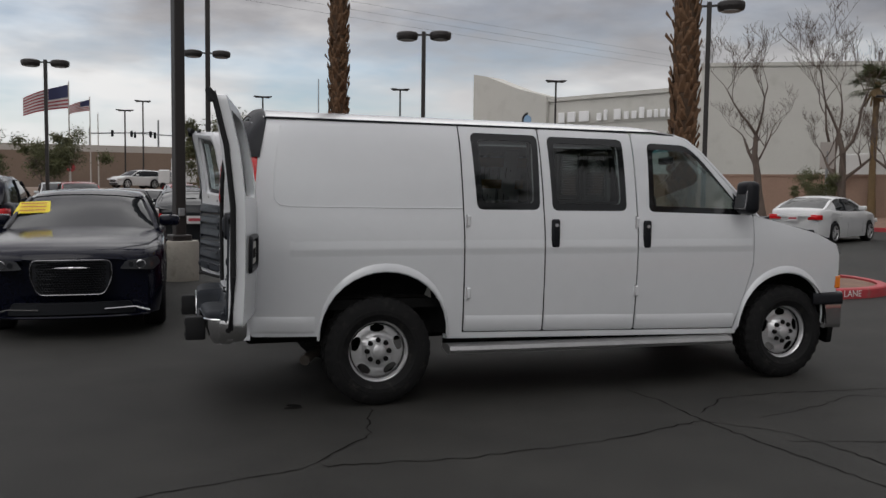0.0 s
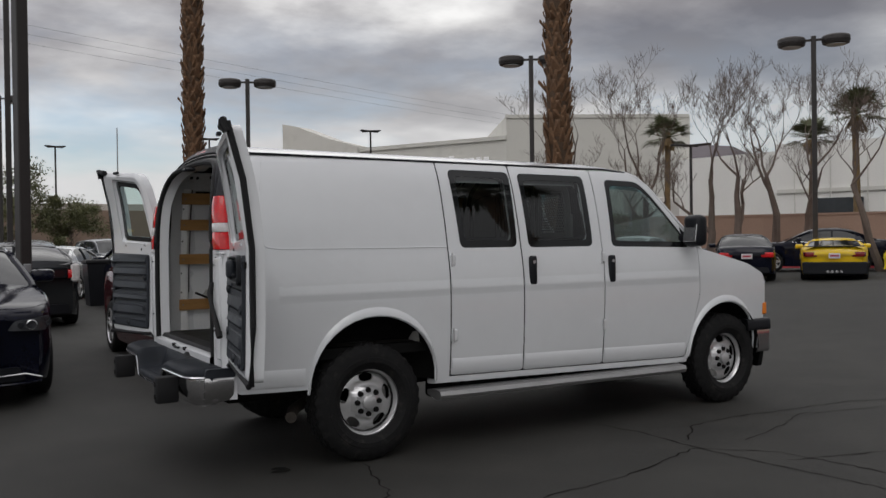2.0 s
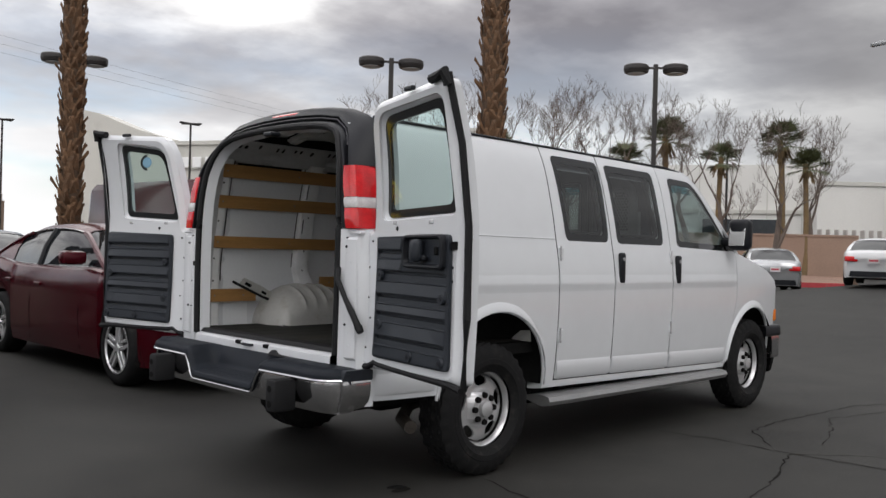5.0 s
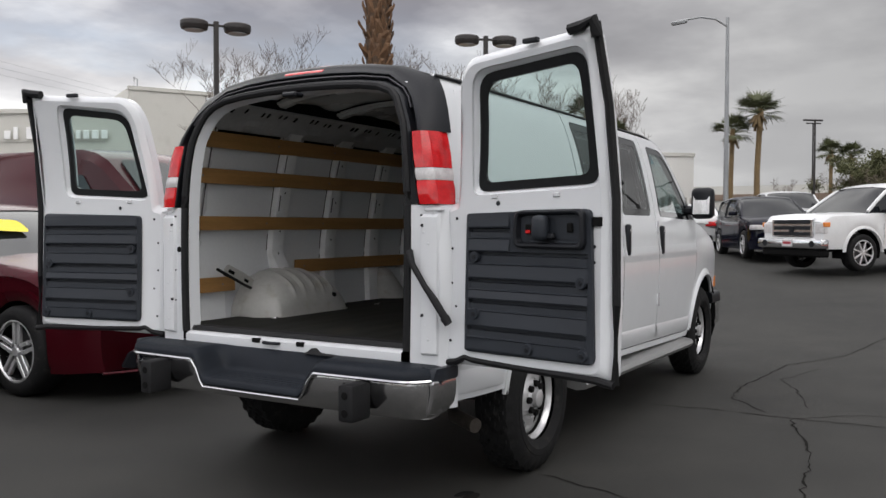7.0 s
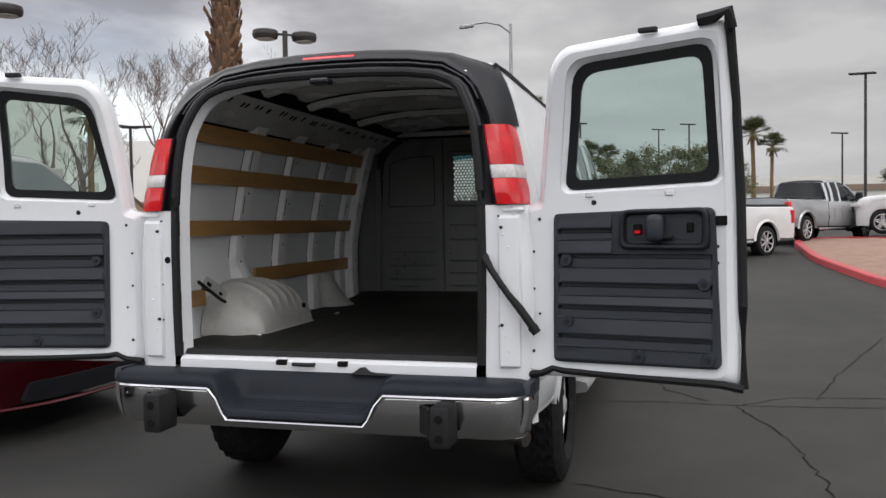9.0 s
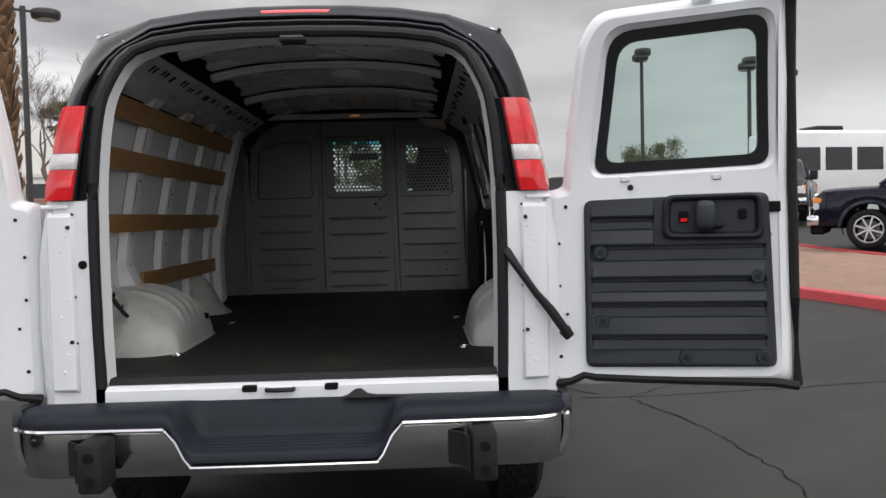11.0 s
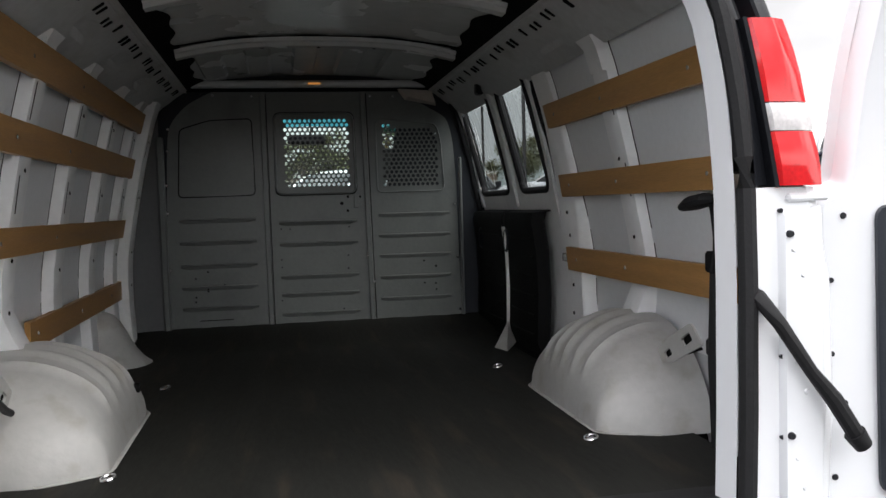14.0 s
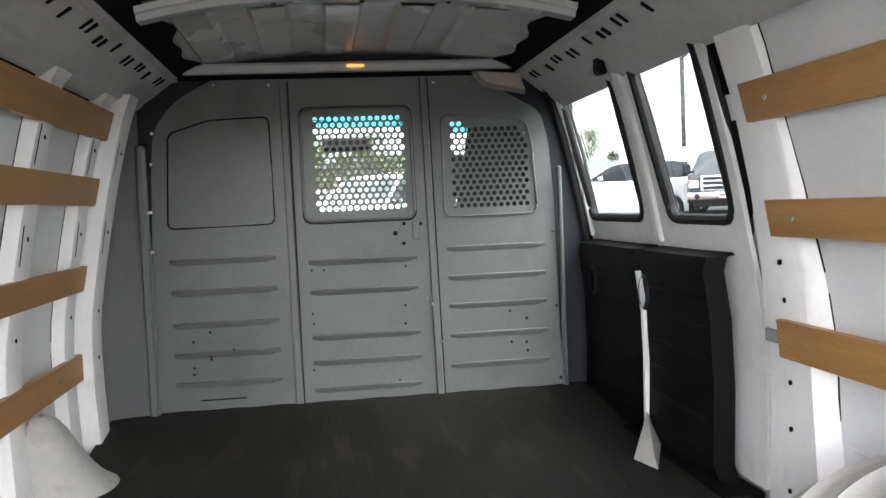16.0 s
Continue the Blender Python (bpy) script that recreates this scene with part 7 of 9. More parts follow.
def twin_lamp(x, y, top, turn, base=False, width=0.075):
    g = ground_z(x, y)
    t = thing("lot_lamp", "dark twin-headed parking lot lamp on a square pole", "lamp post", pose(x, y, g, 0, 0, turn), "parking lot lamps")
    part("pole", boxed(-width, width, -width, width, 0.0 if not base else 0.64, top, 0.012), DARKPOLE, t)
    for s in (-1, 1):
        part("arm", boxed(min(s * 0.06, s * 0.30), max(s * 0.06, s * 0.30), -0.035, 0.035, top - 0.16, top - 0.09, 0.01), DARKPOLE, t)
        rings = []
        for z, r in ((top - 0.32, 0.02), (top - 0.32, 0.33), (top - 0.29, 0.40), (top - 0.20, 0.43), (top - 0.195, 0.415), (top - 0.18, 0.415), (top - 0.175, 0.43), (top - 0.06, 0.42), (top - 0.02, 0.37), (top, 0.28), (top, 0.02)):
            rings.append([(s * 0.66 + r * math.cos(2 * math.pi * k / 24), r * 0.86 * math.sin(2 * math.pi * k / 24), z) for k in range(24)])
        h = part("lamp_head", loft(B(), rings), DARKPOLE, t, "round drum lamp head")
        part("lens", rod(B(), (s * 0.66, 0, top - 0.335), (s * 0.66, 0, top - 0.318), 0.30, 0.30, 20), LENS, h)
    if base:
        rb_ = [[(r * math.cos(2 * math.pi * k / 32), r * math.sin(2 * math.pi * k / 32), z) for k in range(32)] for z, r in ((-0.02, 0.31), (0.62, 0.31), (0.65, 0.295), (0.65, 0.02))]
        part("concrete_base", loft(B(), rb_), CONCRETE, t, "round concrete pole base")
        part("base_collar", boxed(-0.16, 0.16, -0.16, 0.16, 0.63, 0.75, 0.02), DARKPOLE, t)
        part("junction_box", boxed(-0.05, 0.05, -0.13, -0.075, 1.05, 1.18, 0.01), GALV, t)
    else:
        part("concrete_base", rod(B(), (0, 0, 0), (0, 0, 0.7), 0.28, 0.27, 20), CONCRETE, t, "round concrete pole base")
    return t


twin_lamp(-1.18, 7.95, 9.4, 20, True, 0.085)
twin_lamp(8.35, 25.9, 7.75, -25)
twin_lamp(15.2, 17.05, 7.60, -35)
twin_lamp(22.1, 11.2, 7.75, -50)
twin_lamp(0.6, 35.9, 8.05, -10)
twin_lamp(-6.7, 38.1, 7.5, -8)
twin_lamp(34.8, -10.8, 7.6, -10)
twin_lamp(31.4, -14.4, 6.5, -14)
twin_lamp(37.2, -18.6, 6.9, -16)
twin_lamp(0.2, 27.0, 11.5, 0, False, 0.09)


def wing_lamp(x, y, top, turn, single=False):
    g = ground_z(x, y)
    t = thing("street_lamp", "slim dark pole with flat wing-shaped lamp heads", "lamp post", pose(x, y, g, 0, 0, turn), "flat-headed lamps")
    part("pole", rod(B(), (0, 0, 0), (0, 0, top), 0.075, 0.06, 10), DARKPOLE, t)
    for s in ((1,) if single else (-1, 1)):
        part("lamp_head", boxed(min(s * 0.05, s * 1.25), max(s * 0.05, s * 1.25), -0.16, 0.16, top - 0.06, top + 0.03, 0.03, m=Matrix.Rotation(-s * radians(4), 4, "Y")), DARKPOLE, t)
    return t


for x, y, top, turn, one in ((14.3, 51.3, 8.5, -10, 0), (22.3, 43.1, 8.45, -15, 0), (5.6, 58.0, 8.3, 0, 0), (-4.4, 68.4, 7.8, 0, 0), (-3.0, 68.4, 8.6, 0, 0), (55.4, 4.9, 7.5, 100, 1), (39.8, -10.1, 7.2, 60, 1), (64.6, -13.4, 6.6, 90, 1), (75.2, 7.6, 9.8, 90, 1), (75.7, 0.0, 8.9, 90, 1), (65.8, -2.5, 8.2, 90, 1), (85.7, -5.1, 8.2, 90, 1), (26.8, 20.6, 5.4, -40, 0), (40.4, 17.5, 7.0, -60, 0)):
    wing_lamp(x, y, top, turn, bool(one))
g = ground_z(34.9, 5.9)
t = thing("street_lamp", "tall galvanised cobra-head street lamp", "lamp post", pose(34.9, 5.9, g))
part("pole", rod(B(), (0, 0, 0), (0, 0, 10.0), 0.13, 0.07, 14), GALV, t)
part("arm", tube(B(), [(0, 0, 9.6), (-0.35, 0.45, 9.92), (-0.8, 1.0, 9.98), (-1.2, 1.5, 9.85)], 0.045, 8), GALV, t)
part("lamp_head", box(B(), -0.35, 0.35, -0.14, 0.14, -0.09, 0.09, 0.06, m=Matrix.Translation((-1.4, 1.75, 9.72)) @ Matrix.Rotation(radians(128), 4, "Z") @ Matrix.Rotation(radians(12), 4, "Y"), seg=2), GALV, t)
tagged(part("flag_pole", rod(B(), (10.5, 62.4, 0), (10.5, 62.4, 10.4), 0.08, 0.04, 10), GALV), "thin pale pole far behind the lot", "pole")

scrap = thing("rubber_scrap", "small black scrap lying on the asphalt", "scrap", pose(-0.57, -0.755, ground_z(-0.57, -0.755) + 0.004, 0, 0, -28))
part("strip", loft(B(), [[(x, -w, 0.001), (x, -w * 0.4, h), (x, w * 0.5, h), (x, w, 0.001)] for x, w, h in ((-0.055, 0.004, 0.004), (-0.035, 0.012, 0.010), (0.0, 0.016, 0.013), (0.03, 0.011, 0.012), (0.055, 0.004, 0.005))]), MATTE, scrap)

# ---- parked vehicles ----
def paint(name, colour, metal=0.0, rough=0.22):
    dark = max(colour) < 0.1
    return surface(name, colour, rough, metal, spec=0.22 if dark else 0.5, var=0.06, scale=1.5, fine=30, coat=0.12 if dark else 0.35)


P_BLACK = paint("black_blue_car_paint", (0.0045, 0.0055, 0.013), 0.0, 0.12)
P_MAROON = paint("dark_maroon_car_paint", (0.060, 0.0045, 0.009), 0.3)
P_COAL = paint("dark_grey_car_paint", (0.035, 0.037, 0.040), 0.4)
P_GREY = paint("grey_car_paint", (0.17, 0.18, 0.19), 0.5)
P_WHITE = paint("white_car_paint", (0.64, 0.645, 0.65))
P_SILVER = paint("silver_car_paint", (0.46, 0.47, 0.48), 0.6)
P_YELLOW = paint("yellow_car_paint", (0.78, 0.52, 0.010))
P_RED = paint("red_car_paint", (0.32, 0.02, 0.02), 0.2)
P_BLUE = paint("light_blue_car_paint", (0.22, 0.35, 0.50), 0.3)
RIM = surface("alloy_rim", (0.60, 0.60, 0.61), 0.28, 0.6, var=0.1)
PLATE = surface("pale_number_plate", (0.62, 0.60, 0.60), 0.5, var=0.1)
PLATEINK = surface("plate_bar", (0.40, 0.05, 0.07), 0.5, var=0.1)
STICKER = surface("yellow_sale_sticker", (0.80, 0.66, 0.02), 0.5, var=0.05)
STICKRED = surface("red_sticker_bar", (0.45, 0.10, 0.02), 0.5, var=0.05)


def alloy(parent, x, y, s, r, style=5, w=0.22):
    wl_ = part("wheel", revolve(B(), [(r * 0.60, s * 0.0), (r * 0.62, s * -0.14)], 20), MATTE, parent)
    wl_.location = (x, y, r)
    part("tyre", revolve(B(), [(r * 0.66, 0), (r * 0.72, s * 0.012), (r * 0.88, s * 0.012), (r * 0.96, s * -0.004), (r, s * -0.03), (r, s * (-w + 0.03)), (r * 0.95, s * -w), (r * 0.66, s * -w)], 32), TYRE, wl_)
    part("rim", revolve(B(), [(r * 0.69, s * 0.008), (r * 0.655, s * 0.010), (r * 0.62, s * -0.012), (r * 0.61, s * -0.06)], 32), RIM, wl_)
    part("brake_disc", rod(B(), (0, s * -0.09, 0), (0, s * -0.07, 0), r * 0.5, seg=20), surface_disc, wl_)
    for k in range(style):
        a = 2 * math.pi * k / style + 0.3
        m = Matrix.Rotation(-a, 4, "Y")
        for off in ((-0.035, 0.035) if style <= 6 else (0,)):
            q = [Vector((0.0, s * -0.012, off * 0.4)), Vector((r * 0.64, s * -0.004, off))]
            bm = B()
            box(bm, 0.02, r * 0.64, min(s * -0.03, s * 0.0), max(s * -0.03, s * 0.0), -0.017, 0.017, 0.004, m=m @ Matrix.Translation((0, 0, off * 0.8)))
            part("spoke", bm, RIM, wl_)
    part("hub_cap", rod(B(), (0, s * -0.03, 0), (0, s * 0.008, 0), r * 0.14, r * 0.10, 14), RIM, wl_)
    return wl_


surface_disc = surface("dull_brake_disc", (0.10, 0.10, 0.10), 0.5, 0.7)

SHAPES = {
    # length, width, height, wheelbase, front overhang, tyre radius, clearance,
    # top line of the lower body, roof line, (cowl, roof front, roof rear, rear glass foot)
    "sedan": dict(L=4.95, W=1.88, wb=2.95, fo=0.92, r=0.345, zc=0.20, top=[(0, 0.60), (0.04, 0.72), (0.25, 0.86), (0.9, 0.98), (1.45, 1.02), (2.2, 1.00), (3.6, 1.02), (4.1, 1.06), (4.7, 1.04), (4.90, 0.96), (4.95, 0.80)], roof=[(1.30, 1.00), (2.05, 1.36), (2.35, 1.435), (2.9, 1.46), (3.4, 1.43), (3.75, 1.34), (4.40, 1.05)], wt=0.70),
    "compact": dict(L=4.55, W=1.80, wb=2.68, fo=0.88, r=0.325, zc=0.19, top=[(0, 0.58), (0.05, 0.70), (0.25, 0.84), (0.9, 0.95), (1.35, 0.99), (2.2, 0.97), (3.3, 1.0), (3.8, 1.04), (4.35, 1.03), (4.50, 0.95), (4.55, 0.80)], roof=[(1.20, 0.97), (1.9, 1.33), (2.2, 1.40), (2.7, 1.42), (3.1, 1.40), (3.5, 1.30), (4.10, 1.04)], wt=0.68),
    "hatch": dict(L=4.45, W=1.75, wb=2.70, fo=0.85, r=0.315, zc=0.17, top=[(0, 0.58), (0.05, 0.70), (0.3, 0.86), (0.9, 0.98), (1.2, 1.02), (2.2, 0.99), (3.6, 1.05), (4.2, 1.12), (4.38, 1.12), (4.45, 0.85)], roof=[(0.95, 0.98), (1.8, 1.38), (2.2, 1.48), (2.7, 1.49), (3.4, 1.40), (4.1, 1.22), (4.36, 1.10)], wt=0.68),
    "suv": dict(L=4.75, W=1.92, wb=2.85, fo=0.90, r=0.37, zc=0.24, top=[(0, 0.68), (0.05, 0.85), (0.25, 1.02), (0.9, 1.10), (1.4, 1.14), (2.4, 1.12), (4.2, 1.16), (4.68, 1.15), (4.75, 0.9)], roof=[(1.30, 1.10), (2.0, 1.58), (2.35, 1.68), (3.2, 1.72), (4.1, 1.67), (4.45, 1.58), (4.70, 1.14)], wt=0.74),
    "sport": dict(L=4.50, W=1.92, wb=2.71, fo=0.95, r=0.345, zc=0.14, top=[(0, 0.45), (0.05, 0.55), (0.4, 0.72), (1.0, 0.86), (1.7, 0.92), (2.4, 0.90), (3.3, 0.95), (3.9, 1.00), (4.35, 0.98), (4.45, 0.92), (4.50, 0.75)], roof=[(1.55, 0.88), (2.3, 1.18), (2.6, 1.235), (2.9, 1.23), (3.4, 1.14), (4.2, 0.99)], wt=0.60),
}


SHAPES["saloon"] = dict(SHAPES["sedan"], top=[(0, 0.765), (0.02, 0.805), (0.07, 0.845), (0.25, 0.895), (0.9, 0.975), (1.45, 1.03), (2.2, 1.02), (3.6, 1.03), (4.1, 1.07), (4.7, 1.05), (4.90, 0.98), (4.95, 0.75)])
SMOKED = surface("smoked_lamp_lens", (0.045, 0.047, 0.052), 0.08, var=0.3, scale=14, fine=60, coat=0.6)


def plate_at(parent, x, y, z, s):
    pl = part("number_plate", boxed(x - 0.008, x + 0.008, y - 0.155, y + 0.155, z - 0.075, z + 0.075, 0.004), PLATE, parent)
    part("plate_bar", boxed(min(x, x + s * 0.011), max(x, x + s * 0.011), y - 0.12, y + 0.12, z - 0.025, z + 0.030), PLATEINK, pl)


def car(name, label, shape, body_paint, m, style=5, scale=(1, 1, 1), rear_lamp=None, head=None, group="", front="grille"):
    """Built nose to +x, its middle at the origin; s counts from the nose backwards."""
    q = SHAPES[shape]
    L, W = q["L"] * scale[0], q["W"] * scale[1]
    zs_ = scale[2]
    t = thing(name, label, "sports car" if shape == "sport" else "car", m, group)
    top = [(a * scale[0], b * zs_) for a, b in q["top"]]
    roof = [(a * scale[0], b * zs_) for a, b in q["roof"]]
    ax_f, ax_r = q["fo"] * scale[0], (q["fo"] + q["wb"]) * scale[0]
    r, zc = q["r"], q["zc"]
    nose = L / 2

    def half(s):
        u = abs(s / L * 2 - 1)
        return W / 2 * (1 - 0.05 * u ** 2 - 0.16 * u ** 9)

    def low(s):
        z = zc + 0.03 * max(0, 1 - s / 0.5) + 0.05 * max(0, (s - L + 0.6) / 0.6)
        for a in (ax_f, ax_r):
            d = abs(s - a)
            R_ = r * 1.13
            if d < R_:
                z = max(z, r + math.sqrt(R_ * R_ - d * d) * 0.98 - 0.0)
        return z

    stations = sorted(set([0.0, 0.015, 0.05, 0.12, L - 0.12, L - 0.05, L - 0.015, L] + [round(v, 3) for v in np.linspace(0.2, L - 0.2, 34)] + [round(a + f * r * 1.13, 3) for a in (ax_f, ax_r) for f in (-1.001, -0.97, -0.85, -0.6, -0.3, 0, 0.3, 0.6, 0.85, 0.97, 1.001)]))
    stations = [s for s in stations if 0 <= s <= L]

    def row(s):
        zt, zb, w = curve_at(top, s), low(s), half(s)
        zb = min(zb, zt - 0.10)
        hi = zt - zb
        crown = 0.035
        prof = [(0.960, zb), (0.985, zb + 0.14 * hi), (1.0, zb + 0.42 * hi), (0.995, zb + 0.66 * hi), (1.0, zb + 0.69 * hi), (0.982, zb + 0.88 * hi), (0.955, zb + 0.965 * hi), (0.915, zt - 0.004), (0.86, zt + 0.004), (0.66, zt + crown * 0.5), (0.60, zt + crown * 0.72), (0.2, zt + crown)]
        bow = 0.17 * max(0.0, 1 - s / 0.85) ** 1.5 - 0.12 * max(0.0, 1 - (L - s) / 0.85) ** 1.5
        return [(nose - s - bow * a ** 3, -w * a, z) for a, z in prof] + [(nose - s - bow * a ** 3, w * a, z) for a, z in prof[::-1]]

    body = B()
    loft(body, [row(s) for s in stations], closed=False)
    for s in (0.0, L):
        rr = row(s)
        try:
            body.faces.new([body.verts.new(p) for p in rr])
        except ValueError:
            pass
    bd = part("body", body, body_paint, t)
    part("underside", boxed(-L / 2 + 0.25, L / 2 - 0.25, -W / 2 * 0.72, W / 2 * 0.72, zc, zc + 0.30, 0.02), MATTE, t)
    s0, s1 = roof[0][0], roof[-1][0]
    wt = q["wt"] * W / 2

    def house_row(s, grow_=0.0, part_of=1.0):
        zr = curve_at(roof, s)
        zt = min(curve_at(top, s) - 0.01, zr - 0.004)
        wb_ = half(s) * 0.89
        k = min(1.0, max(0.02, (zr - zt) / 0.40))
        wr = wb_ + (wt - wb_) * k
        pr = [(wb_, zt), (wb_ + (wr - wb_) * 0.45 + 0.012 * k, zt + (zr - zt) * 0.45), (wr, zt + (zr - zt) * 0.86), (wr * 0.90, zt + (zr - zt) * 0.965), (wr * 0.5, zr + 0.012), (0.0, zr + 0.02)]
        full = [(nose - s, -(y + grow_), z + grow_) for y, z in pr] + [(nose - s, (y + grow_), z + grow_) for y, z in pr[-2::-1]]
        return full

    hs = [s0 + (s1 - s0) * k / 24 for k in range(25)]
    part("glasshouse", loft(B(), [house_row(s) for s in hs], closed=False), CARGLASS, t, "dark car windows")
    # roof skin and pillars
    zmax = max(b for a, b in roof)
    rf = [s for s in np.linspace(s0, s1, 60) if curve_at(roof, s) > zmax - 0.075 * zs_]
    part("roof", loft(B(), [house_row(s, 0.006)[2:-2] for s in rf], closed=False), body_paint, t)
    for sg in (0, 1):
        idx = 0 if sg == 0 else -1
        a_line = [house_row(s, 0.008)[2 if sg == 0 else -3] for s in np.linspace(s0 + 0.02, rf[0] + 0.05, 8)]
        part("windscreen_pillar", tube(B(), a_line, 0.030, 6), body_paint, t)
        c_line = [house_row(s, 0.008)[2 if sg == 0 else -3] for s in np.linspace(rf[-1] - 0.05, s1 - 0.02, 8)]
        part("rear_pillar", tube(B(), c_line, 0.022, 6), body_paint, t)
        side_cols = (0, 1, 2, 3) if sg == 0 else (-1, -2, -3, -4)
        part("rear_side_panel", loft(B(), [[house_row(s, 0.006)[i] for i in side_cols] for s in np.linspace(max(rf[-1] - 0.02, s1 - 0.70), s1 - 0.01, 8)], closed=False), body_paint, t)
        if shape == "saloon":
            part("window_trim", tube(B(), [house_row(s, 0.007)[2 if sg == 0 else -3] for s in np.linspace(s0 + 0.30, s1 - 0.72, 14)], 0.009, 5), CHROME, t, "bright trim round the side windows")
        mid = (rf[0] + rf[-1]) / 2 + 0.05
        part("door_pillar", tube(B(), [house_row(mid, 0.004)[i] for i in ((0, 1, 2) if sg == 0 else (-1, -2, -3))], 0.028, 6), CAP, t)
        part("belt_trim", tube(B(), [house_row(s, 0.006)[0 if sg == 0 else -1] for s in np.linspace(s0 + 0.25, s1 - 0.25, 10)], 0.010, 5), CAP if shape not in ("sedan", "saloon") else CHROME, t)
        sgn = -1 if sg == 0 else 1
        # door seams, handles, mirror, sill
        for s in (rf[0] - 0.45, mid, rf[-1] + 0.05):
            if s0 < s < s1 and min(abs(s - ax_r), abs(s - ax_f)) > r * 0.9:
                pts = [(nose - s, sgn * (half(s) * a + 0.001), zc + 0.06 + (curve_at(top, s) - zc - 0.08) * f) for f, a in ((0.0, 0.972), (0.2, 0.99), (0.45, 1.0), (0.7, 0.985), (0.98, 0.93))]
                part("door_seam", tube(B(), pts, 0.004, 4), MATTE, t)
        for s in (mid - 0.22, rf[-1] - 0.05):
            zt = curve_at(top, s)
            part("door_handle", boxed(nose - s - 0.09, nose - s + 0.09, min(sgn * half(s) * 0.96, sgn * (half(s) + 0.012)), max(sgn * half(s) * 0.96, sgn * (half(s) + 0.012)), zt - 0.21, zt - 0.175, 0.008), body_paint, t)
        sm = s0 + 0.48
        zt = curve_at(top, sm)
        mir = part("door_mirror", boxed(nose - sm - 0.10, nose - sm + 0.06, min(sgn * (half(sm) * 0.90), sgn * (half(sm) + 0.15)), max(sgn * (half(sm) * 0.90), sgn * (half(sm) + 0.15)), zt + 0.02, zt + 0.155, 0.045, seg=2), body_paint, t)
        hl = head or CLEARLENS
        sh = 0.16
        if front != "own":
            part("headlamp", box(B(), -0.20, 0.10, -0.20, 0.20, -0.065, 0.065, 0.03, m=Matrix.Translation((nose - 0.16, sgn * (half(0.25) - 0.20), curve_at(top, 0.12) - 0.10)) @ Matrix.Rotation(-sgn * radians(20), 4, "Z"), seg=2), hl, t)
        part("tail_lamp", box(B(), -0.10, 0.16, -0.17, 0.17, -0.075, 0.075, 0.025, m=Matrix.Translation((-nose + 0.13, sgn * (half(L - 0.2) - 0.20), curve_at(top, L - 0.06) - 0.16)) @ Matrix.Rotation(sgn * radians(16), 4, "Z"), seg=2), rear_lamp or REDLENS, t)
        for a in (ax_f, ax_r):
            alloy(t, nose - a, sgn * (half(a) * 0.985), sgn, r, style)
            part("wheel_well", loft(B(), [[(nose - a + r * 1.12 * math.cos(f), sgn * half(a) * g_, r + r * 1.12 * math.sin(f)) for g_ in (0.95, 0.6)] for f in np.linspace(-0.3, math.pi + 0.3, 14)], closed=False), MATTE, t)
    def fascia(y, z):
        return Vector((nose + 0.008 - 0.17 * abs(y / (half(0.05))) ** 3, y, z))
    part("lower_grille", sheet(rounded([(-W * 0.33, zc + 0.05), (W * 0.33, zc + 0.05), (W * 0.30, zc + 0.17), (-W * 0.30, zc + 0.17)], 0.03), [], fascia, 0.10, 0.03, (-1, 0, 0)), CAP, t)
    part("front_lip", tube(B(), [tuple(fascia(y, zc + 0.025) + Vector((0.012, 0, 0))) for y in np.linspace(-W * 0.40, W * 0.40, 13)], 0.020, 6, 0.6), body_paint if shape == "saloon" else CAP, t)
    part("rear_valance", sheet(rounded([(-W * 0.36, zc + 0.08), (W * 0.36, zc + 0.08), (W * 0.34, zc + 0.24), (-W * 0.34, zc + 0.24)], 0.03), [], lambda y, z: Vector((-nose - 0.010 + 0.12 * abs(y / half(L - 0.05)) ** 3, y, z)), 0.10, 0.03, (1, 0, 0)), CAP, t)
    if front == "grille":
        zt = curve_at(top, 0.05)
        g_ = part("grille", boxed(nose - 0.05, nose + 0.012, -W * 0.22, W * 0.22, zt - 0.24, zt - 0.05, 0.03), CAP, t)
        part("grille_bar", boxed(nose + 0.006, nose + 0.020, -W * 0.20, W * 0.20, zt - 0.15, zt - 0.135, 0.004), CHROME, g_)
    plate_at(t, -nose - 0.012, 0, curve_at(top, L - 0.06) - 0.20, -1)
    return t


def spot_at(x, y, heading):
    """heading: degrees from +x towards which the nose points."""
    return pose(x, y, ground_z(x, y), 0, 0, heading)


# the black sedan, nose towards the walker
blk = car("black_sedan", "black four-door sedan with honeycomb grille and yellow windscreen sticker", "saloon", P_BLACK, spot_at(-2.28, 4.92, -90), 10, (1.01, 0.955, 1.0), front="own")
nz = 4.95 * 1.01 / 2
hx, hole_list = 0.030, []
gout = rounded([(-0.30, 0.445), (0.30, 0.445), (0.375, 0.62), (0.36, 0.785), (-0.36, 0.785), (-0.375, 0.62)], 0.06)
row_i = 0
zz = 0.475
while zz < 0.765:
    yy = -0.31 + (hx / 2 if row_i % 2 else 0)
    while yy < 0.32:
        hole_list.append([(yy + 0.0125 * math.cos(k * math.pi / 3), zz + 0.011 * math.sin(k * math.pi / 3)) for k in range(6)])
        yy += hx
    zz += 0.024
    row_i += 1
gr = part("grille", sheet(gout, hole_list, lambda y, z: Vector((nz + 0.030 - 0.10 * (y / 0.47) ** 2 * 0.4, y, z)), 9.0, 0.012, (-1, 0, 0)), CAP, blk, "black honeycomb grille")
